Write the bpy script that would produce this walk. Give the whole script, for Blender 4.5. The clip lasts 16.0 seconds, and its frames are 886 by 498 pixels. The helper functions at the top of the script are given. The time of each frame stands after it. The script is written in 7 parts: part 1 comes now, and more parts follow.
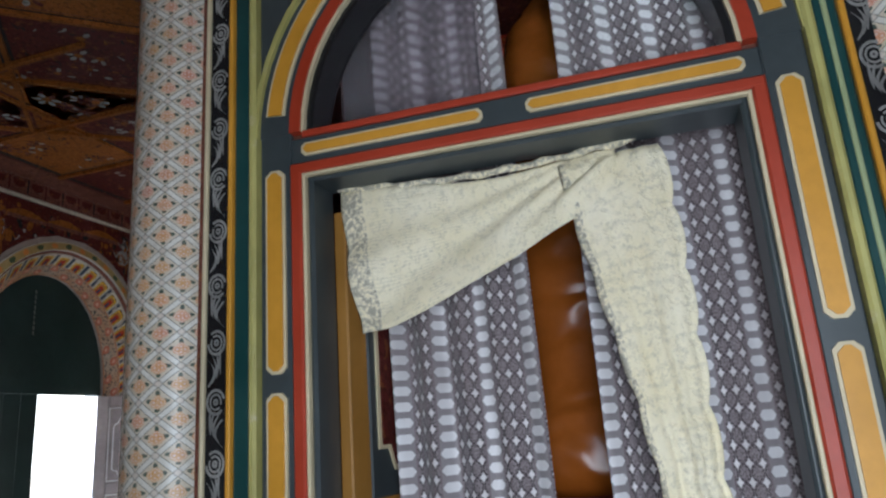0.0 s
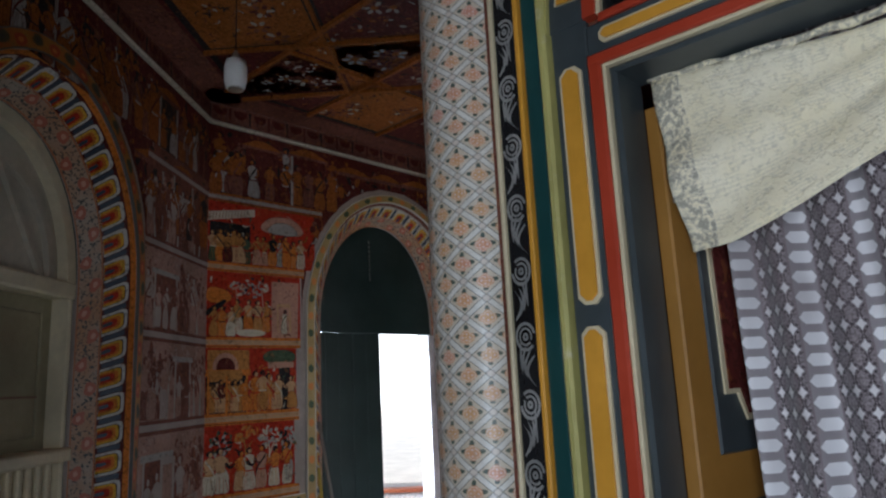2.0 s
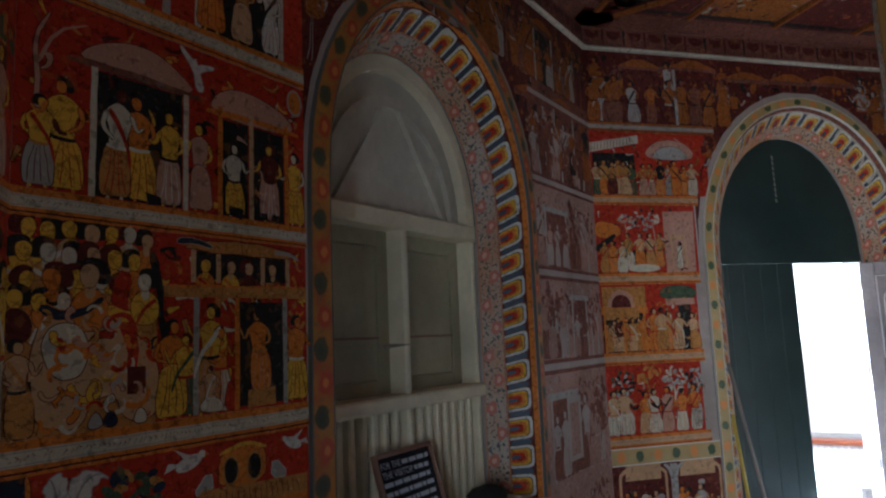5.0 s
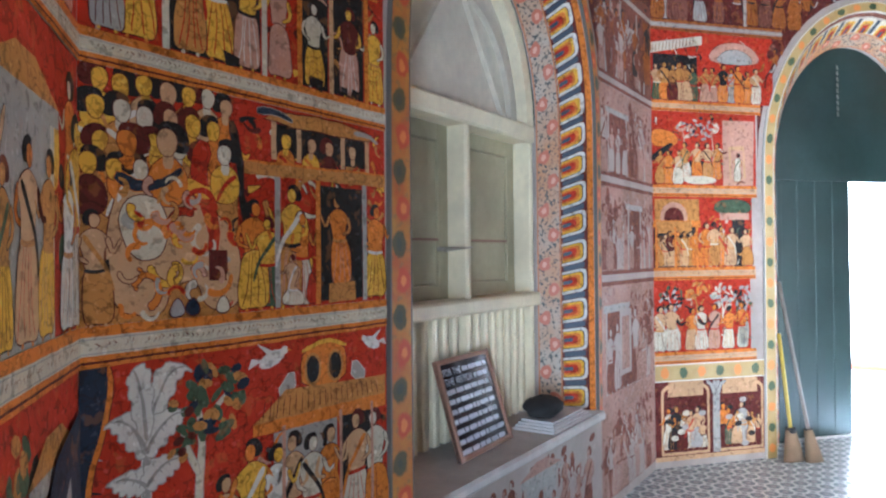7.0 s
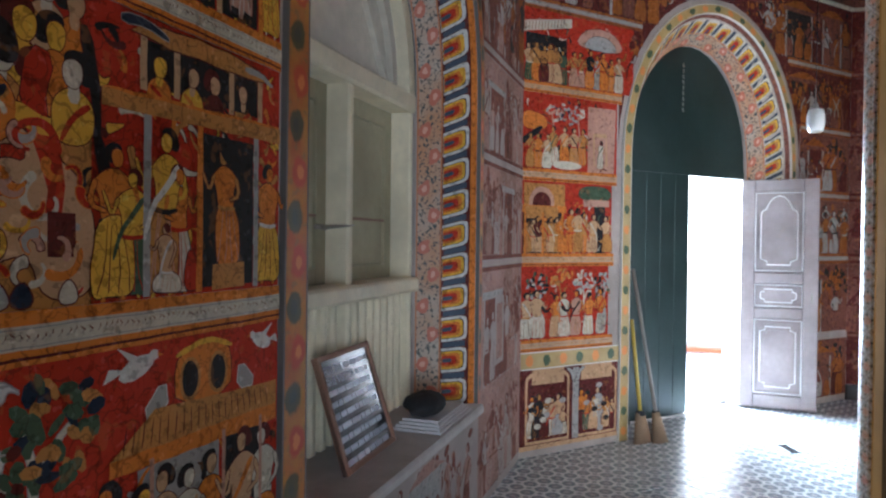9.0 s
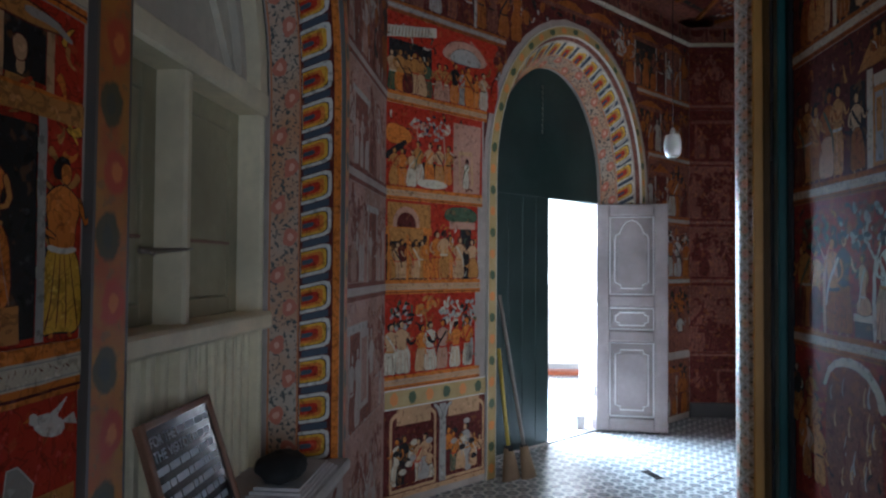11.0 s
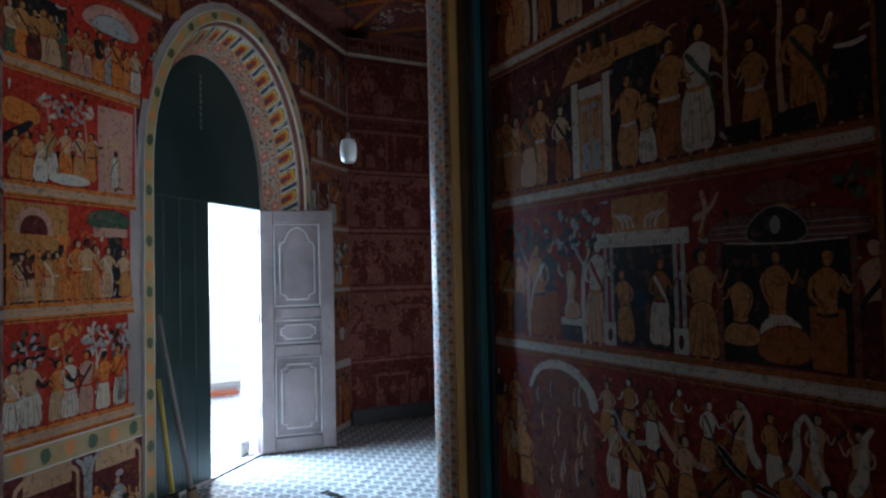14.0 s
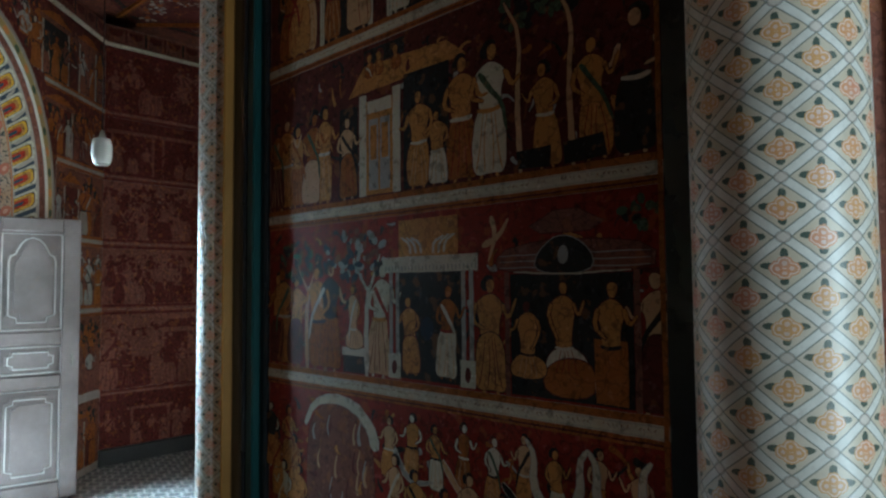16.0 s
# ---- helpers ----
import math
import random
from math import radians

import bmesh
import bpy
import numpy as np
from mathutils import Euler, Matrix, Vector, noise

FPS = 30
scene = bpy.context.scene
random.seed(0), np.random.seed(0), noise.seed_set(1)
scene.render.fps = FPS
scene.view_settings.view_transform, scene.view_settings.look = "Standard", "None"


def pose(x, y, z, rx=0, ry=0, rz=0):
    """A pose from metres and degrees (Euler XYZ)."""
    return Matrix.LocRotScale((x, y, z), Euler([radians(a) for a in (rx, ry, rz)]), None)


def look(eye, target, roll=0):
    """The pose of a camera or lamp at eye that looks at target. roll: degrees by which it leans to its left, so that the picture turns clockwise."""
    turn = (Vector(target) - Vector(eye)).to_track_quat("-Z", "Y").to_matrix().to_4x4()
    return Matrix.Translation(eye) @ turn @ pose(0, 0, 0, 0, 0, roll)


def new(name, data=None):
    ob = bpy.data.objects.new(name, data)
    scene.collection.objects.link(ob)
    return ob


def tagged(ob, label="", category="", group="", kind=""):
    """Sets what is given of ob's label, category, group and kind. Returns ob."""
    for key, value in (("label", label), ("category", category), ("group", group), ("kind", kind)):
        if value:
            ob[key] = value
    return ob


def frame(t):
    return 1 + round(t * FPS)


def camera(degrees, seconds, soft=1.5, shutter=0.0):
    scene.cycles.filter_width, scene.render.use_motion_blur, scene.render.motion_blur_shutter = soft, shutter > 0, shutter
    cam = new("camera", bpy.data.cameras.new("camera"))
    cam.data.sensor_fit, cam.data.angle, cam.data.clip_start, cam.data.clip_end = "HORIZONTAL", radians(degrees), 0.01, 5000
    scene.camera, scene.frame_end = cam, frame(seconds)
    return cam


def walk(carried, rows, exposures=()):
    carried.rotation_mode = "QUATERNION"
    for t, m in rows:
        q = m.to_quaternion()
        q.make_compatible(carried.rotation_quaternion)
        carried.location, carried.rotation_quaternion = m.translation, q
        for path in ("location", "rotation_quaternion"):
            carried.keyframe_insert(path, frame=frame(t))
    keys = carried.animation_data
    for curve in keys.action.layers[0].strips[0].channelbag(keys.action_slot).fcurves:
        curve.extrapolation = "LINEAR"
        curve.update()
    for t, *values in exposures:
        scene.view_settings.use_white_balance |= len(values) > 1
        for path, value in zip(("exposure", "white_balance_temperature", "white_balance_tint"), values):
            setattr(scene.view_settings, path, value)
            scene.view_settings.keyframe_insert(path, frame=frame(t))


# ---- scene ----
cam = camera(65.9, 16.0, soft=2.3)
PATH = [
    (0, (0.28, 0.718, 1.455), (2.053, -0.059, 1.958), -4.1),
    (0.5, (0.372, 0.708, 1.466), (2.208, 0.072, 1.941), -3.2),
    (1, (0.449, 0.67, 1.457), (2.342, 0.223, 1.922), -2.5),
    (1.5, (0.536, 0.637, 1.464), (2.482, 0.512, 1.91), -2.3),
    (2, (0.625, 0.662, 1.458), (2.585, 0.748, 1.848), -2.8),
    (2.5, (0.674, 0.741, 1.464), (2.622, 0.978, 1.85), -4.6),
    (3, (0.739, 0.773, 1.471), (2.634, 1.251, 1.898), -7.2),
    (3.5, (0.837, 0.761, 1.491), (2.667, 1.444, 1.921), -6.2),
    (4, (0.905, 0.755, 1.485), (2.665, 1.619, 1.88), -4.0),
    (4.5, (0.958, 0.775, 1.49), (2.65, 1.789, 1.822), -2.5),
    (5, (0.964, 0.884, 1.485), (2.614, 1.985, 1.743), -2.4),
    (7.3, (1.014, 1.331, 1.405), (2.691, 2.422, 1.389), -0.6),
    (7.5, (1.035, 1.376, 1.396), (2.747, 2.409, 1.379), 0.1),
    (8, (1.083, 1.486, 1.395), (2.874, 2.375, 1.342), 0.9),
    (8.5, (1.132, 1.6, 1.4), (2.998, 2.318, 1.355), -0.0),
    (8.7, (1.16, 1.633, 1.402), (3.038, 2.321, 1.365), 0.2),
    (10.8, (1.567, 1.894, 1.406), (3.548, 2.16, 1.459), 0.8),
    (11, (1.61, 1.908, 1.414), (3.599, 2.105, 1.464), 0.4),
    (11.5, (1.692, 1.954, 1.416), (3.689, 2.045, 1.465), 0.7),
    (12, (1.782, 1.995, 1.415), (3.782, 1.997, 1.458), -0.4),
    (12.5, (1.876, 2.044, 1.411), (3.869, 1.891, 1.467), 0.1),
    (13, (1.976, 2.086, 1.425), (3.941, 1.714, 1.473), 0.2),
    (13.5, (2.022, 2.139, 1.427), (3.931, 1.544, 1.476), -0.5),
    (14, (2.037, 2.159, 1.433), (3.848, 1.312, 1.499), -1.3),
    (14.5, (2.06, 2.143, 1.443), (3.796, 1.153, 1.517), -1.0),
    (15, (2.105, 2.099, 1.444), (3.776, 1.005, 1.544), -0.1),
    (15.5, (2.147, 2.05, 1.456), (3.74, 0.845, 1.558), 0.5),
    (16, (2.212, 2.04, 1.454), (3.668, 0.673, 1.565), -0.5),
]
EXPOSURES = [(0, -0.4, 5950, 10), (1, -0.45, 5950, 10), (2, -0.75, 5850, 11), (3.5, -0.45, 5600, 9), (5, -0.1, 5500, 9), (7.4, 2.5, 5150, 7), (8.5, 1.75, 5300, 9), (9.5, 0.75, 5400, 8), (11, -0.1, 5350, 8), (13, -0.15, 5200, 6), (14.4, -0.6, 5050, 5), (15.5, -0.3, 5200, 0), (16, 0.1, 5500, -7)]
walk(cam, [(t, look(eye, target, roll)) for t, eye, target, roll in PATH], EXPOSURES)

# ---- world and light ----
world = bpy.data.worlds.new("world")
scene.world = world
world.use_nodes = True
wn = world.node_tree.nodes
sky = wn.new("ShaderNodeTexSky")
sky.sky_type, sky.sun_disc = "NISHITA", False
sky.sun_elevation, sky.sun_rotation = radians(55), radians(200)
wn["Background"].inputs["Strength"].default_value = 0.15
world.node_tree.links.new(sky.outputs[0], wn["Background"].inputs["Color"])

sun_data = bpy.data.lights.new("sun", "SUN")
sun_data.energy, sun_data.angle, sun_data.color = 5.0, radians(0.5), (1.0, 0.95, 0.88)
sun = new("sun", sun_data)
sun.matrix_world = look((0, 0, 20), (0.5, 7.0, 0))


def opening_light(name, eye, target, width, height, watts, colour):
    data = bpy.data.lights.new(name, "AREA")
    data.shape, data.size, data.size_y, data.energy, data.color = "RECTANGLE", width, height, watts, colour
    ob = new(name, data)
    ob.matrix_world = look(eye, target)
    return ob


# ---- plan ----
# Octagonal ambulatory: outer walls W (window), D (door), N, E (entrance); inner shrine faces U (mural) and F (arched door).
class Frame:
    """A wall's own axes: u along it, d into the room, z up."""

    def __init__(self, x, y, degrees, side):
        a = radians(degrees)
        self.o, self.u = Vector((x, y, 0)), Vector((math.cos(a), math.sin(a), 0))
        self.n = Vector((-math.sin(a), math.cos(a), 0)) * side

    def __call__(self, u, d, z):
        return self.o + self.u * u + self.n * d + Vector((0, 0, z))


C0, C1 = (1.72, 2.637), (5.53, 2.645)
W = Frame(0.0, 2.637, 0.0, -1)
D = Frame(5.53, 2.641, -41.0, -1)
D_LEN = 3.69
C2 = D(D_LEN, 0, 0)
N = Frame(C2.x, C2.y, -86.0, -1)
E = Frame(1.72, 2.637, 230.3, 1)
U = Frame(3.9, 0.72, 1.5, 1)
F = Frame(2.388, 0.352, 50.3, 1)
P1, P2 = (2.74, 0.63), (4.906, 0.693)
COLUMN_R = 0.167
CEILING = 3.72
E_LEN = 3.69
C9 = E(E_LEN, 0, 0)

opening_light("daylight_door", D(2.1, -2.4, 1.6), D(1.6, 0.5, 1.0), 2.6, 2.8, 2100, (0.80, 0.91, 1.0))
opening_light("daylight_entrance", E(2.80, -0.40, 1.12), E(2.45, 1.0, 1.2), 1.05, 1.95, 104, (0.87, 0.94, 1.0))


# ---- materials ----
class Sum:
    """Shader arithmetic written as plain sums."""

    def __init__(self, tree, socket):
        self.tree, self.s = tree, socket

    def op(self, kind, other=None, third=None):
        node = self.tree.nodes.new("ShaderNodeMath")
        node.operation = kind
        for n, value in enumerate((self, other, third)):
            if isinstance(value, Sum):
                self.tree.links.new(value.s, node.inputs[n])
            elif value is not None:
                node.inputs[n].default_value = value
        return Sum(self.tree, node.outputs[0])

    def __add__(self, o): return self.op("ADD", o)
    def __sub__(self, o): return self.op("SUBTRACT", o)
    def __mul__(self, o): return self.op("MULTIPLY", o)
    def frac(self): return self.op("FRACT")
    def abs(self): return self.op("ABSOLUTE")
    def less(self, o): return self.op("LESS_THAN", o)
    def more(self, o): return self.op("GREATER_THAN", o)
    def least(self, o): return self.op("MINIMUM", o)
    def most(self, o): return self.op("MAXIMUM", o)
    def sqrt(self): return self.op("SQRT")
    def floor(self): return self.op("FLOOR")
    def sin(self): return self.op("SINE")


def material(name, roughness=0.6, metal=0.0):
    m = bpy.data.materials.new(name)
    m.use_nodes = True
    b = m.node_tree.nodes["Principled BSDF"]
    b.inputs["Roughness"].default_value, b.inputs["Metallic"].default_value = roughness, metal
    return m, m.node_tree, b


def noise_of(tree, scale, detail=4.0, rough=0.6, space="Object"):
    co, tex = tree.nodes.new("ShaderNodeTexCoord"), tree.nodes.new("ShaderNodeTexNoise")
    tex.inputs["Scale"].default_value, tex.inputs["Detail"].default_value, tex.inputs["Roughness"].default_value = scale, detail, rough
    tree.links.new(co.outputs[space], tex.inputs["Vector"])
    return Sum(tree, tex.outputs["Fac"])


def mix(tree, fac, a, b):
    node = tree.nodes.new("ShaderNodeMix")
    node.data_type = "RGBA"
    for value, key in ((fac, 0), (a, 6), (b, 7)):
        if isinstance(value, Sum):
            tree.links.new(value.s, node.inputs[key])
        elif isinstance(value, tuple):
            node.inputs[key].default_value = (*value, 1)
        elif isinstance(value, (int, float)):
            node.inputs[key].default_value = value
        else:
            tree.links.new(value, node.inputs[key])
    return node.outputs[2]


def ramp(tree, value, low, high):
    node = tree.nodes.new("ShaderNodeMapRange")
    tree.links.new(value.s, node.inputs[0])
    node.inputs[1].default_value, node.inputs[2].default_value = low, high
    return Sum(tree, node.outputs[0])


def bump(tree, b, height, strength=0.3, distance=0.004):
    node = tree.nodes.new("ShaderNodeBump")
    node.inputs["Strength"].default_value, node.inputs["Distance"].default_value = strength, distance
    tree.links.new(height.s, node.inputs["Height"])
    tree.links.new(node.outputs[0], b.inputs["Normal"])


def paint(name, rgb, roughness=0.55, wear=0.35, chips=0.12, under=(0.45, 0.40, 0.34), grain=26, strokes=0.0):
    """Old limewash or oil paint: blotches, brush grain, chips down to the plaster."""
    m, tree, b = material(name, roughness)
    big, small = noise_of(tree, 2.2), noise_of(tree, grain, 6)
    dark = tuple(c * (1 - wear) for c in rgb)
    light = tuple(min(1, c * (1 + wear * 0.5) + 0.012) for c in rgb)
    col = mix(tree, ramp(tree, big, 0.3, 0.7), dark, light)
    col = mix(tree, ramp(tree, small, 0.35, 0.75) * 0.35, col, tuple(c * 0.66 for c in rgb))
    if strokes:
        b.inputs["Specular IOR Level"].default_value = 0.09 if min(rgb) > 0.04 else 0.05
        fine = noise_of(tree, 38, 3, 0.55)
        col = mix(tree, ramp(tree, fine, 0.57, 0.63) * strokes, col, tuple(c * 0.25 for c in rgb))
        line = (noise_of(tree, 17, 1.5, 0.5) - 0.5).abs().less(0.016).most((noise_of(tree, 31, 1, 0.5) - 0.47).abs().less(0.014))
        pale = min(rgb) > 0.15
        col = mix(tree, line * (0.10 if pale else 0.42), col, (0.03, 0.016, 0.012))
        hue = ramp(tree, noise_of(tree, 24, 2, 0.5), 0.60, 0.64)
        col = mix(tree, hue * (strokes * (0.2 if pale else 0.35)), col, (0.50, 0.20, 0.05))
        col = mix(tree, ramp(tree, noise_of(tree, 1.3, 5, 0.65), 0.50, 0.75) * 0.45, col, tuple(c * 0.45 for c in rgb))
        col = mix(tree, ramp(tree, noise_of(tree, 52, 3, 0.5), 0.62, 0.68) * strokes, col, tuple(min(0.8, c * 1.25 + 0.05) for c in rgb))
    if chips:
        col = mix(tree, ramp(tree, noise_of(tree, 9, 8, 0.75), 0.70 - chips * 0.5, 0.78) * 0.75, col, under)
    tree.links.new(col, b.inputs["Base Color"])
    bump(tree, b, small, 0.25, 0.002)
    return m


M_RED = paint("mural_red", (0.46, 0.032, 0.012), 0.5, 0.22, 0.02, strokes=0.55)
M_DEEPRED = paint("mural_deep_red", (0.25, 0.020, 0.011), 0.5, 0.22, 0.02, strokes=0.55)
M_MAROON = paint("mural_maroon", (0.11, 0.019, 0.015), 0.5, 0.22, 0.02, strokes=0.55)
M_YELLOW = paint("mural_yellow", (0.74, 0.41, 0.04), 0.5, 0.22, 0.02, strokes=0.55)
M_OCHRE = paint("mural_ochre", (0.50, 0.22, 0.05), 0.5, 0.22, 0.02, strokes=0.55)
M_ORANGE = paint("mural_orange", (0.66, 0.20, 0.025), 0.5, 0.22, 0.02, strokes=0.55)
M_CREAM = paint("mural_cream", (0.58, 0.52, 0.40), 0.5, 0.22, 0.02, strokes=0.55)
M_WHITE = paint("mural_white", (0.66, 0.63, 0.57), 0.5, 0.22, 0.02, strokes=0.55)
M_GREY = paint("mural_grey", (0.36, 0.34, 0.31), 0.5, 0.22, 0.02, strokes=0.55)
M_PINK = paint("mural_pink", (0.50, 0.27, 0.19), 0.5, 0.22, 0.02, strokes=0.55)
M_BLACK = paint("mural_black", (0.022, 0.020, 0.020), 0.5, 0.22, 0.02, strokes=0.55)
M_GREEN = paint("mural_green", (0.07, 0.11, 0.06), 0.5, 0.22, 0.02, strokes=0.55)
M_BLUE = paint("mural_blue", (0.022, 0.032, 0.055), 0.5, 0.22, 0.02, strokes=0.55)
M_NAVY = paint("mural_navy", (0.018, 0.032, 0.058), 0.5, 0.3, 0.05)
M_SKIN = paint("mural_tan", (0.55, 0.33, 0.17), 0.5, 0.22, 0.02, strokes=0.55)
M_AMBER = paint("mural_amber_brown", (0.33, 0.105, 0.018), 0.6, 0.25, 0.02, strokes=0.55)
M_PLASTER = paint("aged_plaster", (0.38, 0.32, 0.28), 0.8, 0.3, 0.25, (0.5, 0.44, 0.38))
M_WORN = paint("abraded_mural_pink", (0.40, 0.24, 0.19), 0.75, 0.4, 0.3, (0.50, 0.44, 0.40), strokes=0.6)
M_FADED = paint("faded_mural_red", (0.21, 0.075, 0.05), 0.7, 0.4, 0.22, (0.30, 0.23, 0.19), strokes=0.6)
M_SHUTTER = paint("cream_shutter_paint", (0.78, 0.69, 0.48), 0.5, 0.25, 0.10, (0.35, 0.28, 0.2))
M_SHUTTER_GREY = paint("grey_shutter_paint", (0.58, 0.53, 0.42), 0.55, 0.25, 0.08, (0.35, 0.3, 0.25))
# greenish grey leaf, darkened to carry the shade of the window recess
M_LEAFSHADED = paint("shaded_greenish_leaf_paint", (0.38, 0.34, 0.21), 0.55, 0.25, 0.06, (0.35, 0.3, 0.25))
M_GREENDOOR = paint("dark_green_door_paint", (0.011, 0.027, 0.022), 0.38, 0.3, 0.03, (0.05, 0.06, 0.05))
M_LEAF = paint("weathered_pale_door_paint", (0.34, 0.275, 0.265), 0.42, 0.4, 0.3, (0.30, 0.22, 0.18))
# pale beads: the panel edges' highlights are put into this colour
M_BEAD = paint("highlight_bead_paint", (0.74, 0.69, 0.67), 0.4, 0.2, 0.1, (0.35, 0.28, 0.25))
M_SCROLL = paint("rubbed_scroll_paint", (0.34, 0.33, 0.31), 0.4, 0.4, 0.55, (0.015, 0.015, 0.015))
M_TEAL = paint("teal_gloss_paint", (0.010, 0.058, 0.056), 0.3, 0.25, 0.04, (0.2, 0.2, 0.18))
M_CHARCOAL = paint("charcoal_frame_paint", (0.048, 0.060, 0.064), 0.38, 0.25, 0.05, (0.2, 0.2, 0.18))
M_FRAMEYELLOW = paint("amber_frame_paint", (0.68, 0.32, 0.03), 0.4, 0.2, 0.05, (0.75, 0.55, 0.3))
M_FRAMERED = paint("vermilion_frame_paint", (0.42, 0.045, 0.016), 0.38, 0.2, 0.05)
M_FRAMECREAM = paint("cream_line_paint", (0.66, 0.56, 0.36), 0.45, 0.2, 0.08)
M_OLIVE = paint("olive_yellow_line_paint", (0.50, 0.46, 0.15), 0.5, 0.4, 0.25, (0.62, 0.58, 0.45))
M_PALEGREEN = paint("pale_green_line_paint", (0.36, 0.42, 0.22), 0.45, 0.3, 0.1)
M_DOORWOOD = paint("ochre_door_paint", (0.36, 0.17, 0.03), 0.4, 0.25, 0.04)
M_BLACKGLOSS = paint("black_gloss_paint", (0.012, 0.012, 0.013), 0.25, 0.2, 0.0)
M_BRASS, _t, _b = material("dull_metal", 0.4, 0.9)
_b.inputs["Base Color"].default_value = (0.35, 0.32, 0.28, 1)
M_CEMENT = paint("ledge_cement", (0.52, 0.49, 0.46), 0.75, 0.3, 0.2, (0.25, 0.22, 0.2))
M_GROUND = paint("white_sand", (0.72, 0.68, 0.60), 0.9, 0.15, 0.0)
M_TERRACOTTA = paint("terracotta_kerb_paint", (0.55, 0.16, 0.07), 0.7, 0.2, 0.05)
M_SKIRT = paint("black_skirting_paint", (0.03, 0.028, 0.028), 0.45, 0.3, 0.05)
M_STICK = paint("grey_stick_wood", (0.30, 0.25, 0.21), 0.6, 0.3, 0.0)
M_STICKY = paint("yellow_stick_plastic", (0.58, 0.42, 0.06), 0.4, 0.2, 0.0)
M_STRAW = paint("brown_straw", (0.24, 0.15, 0.08), 0.85, 0.4, 0.0)
M_CLOTHBLACK = paint("black_cloth", (0.014, 0.013, 0.013), 0.9, 0.3, 0.0)
M_PAPER = paint("newsprint", (0.55, 0.52, 0.50), 0.85, 0.2, 0.0)
M_GOLD = paint("amber_gilt_lacquer", (0.33, 0.085, 0.006), 0.25, 0.35, 0.0)
_t, _b = M_GOLD.node_tree, M_GOLD.node_tree.nodes["Principled BSDF"]
_co, _sep = _t.nodes.new("ShaderNodeTexCoord"), _t.nodes.new("ShaderNodeSeparateXYZ")
_t.links.new(_co.outputs["Object"], _sep.inputs[0])
bump(_t, _b, ((Sum(_t, _sep.outputs[2]) * 34.0) + noise_of(_t, 3.0, 2) * 16.0).sin(), 0.35, 0.010)
M_BOARDBLACK = paint("black_sign_paint", (0.018, 0.02, 0.026), 0.07, 0.2, 0.0)
M_BOARDWOOD = paint("sign_frame_wood", (0.25, 0.13, 0.08), 0.5, 0.3, 0.05)
M_LETTER = paint("white_sign_lettering", (0.45, 0.49, 0.56), 0.3, 0.1, 0.1, (0.1, 0.1, 0.1))
M_REDCLOTH = paint("crimson_altar_cloth", (0.30, 0.03, 0.04), 0.9, 0.3, 0.0)

M_LAMP, _t, _b = material("white_lamp_glass", 0.25)
_b.inputs["Base Color"].default_value = (0.82, 0.82, 0.78, 1)
_b.inputs["Transmission Weight"].default_value = 0.15
M_GLASS, _t, _b = material("window_glass", 0.03)
_b.inputs["Base Color"].default_value = (0.95, 0.97, 0.96, 1)
_b.inputs["Transmission Weight"].default_value = 1.0
_b.inputs["IOR"].default_value = 1.2


def uv_axes(tree):
    co, sep = tree.nodes.new("ShaderNodeTexCoord"), tree.nodes.new("ShaderNodeSeparateXYZ")
    tree.links.new(co.outputs["UV"], sep.inputs[0])
    return Sum(tree, sep.outputs[0]), Sum(tree, sep.outputs[1])


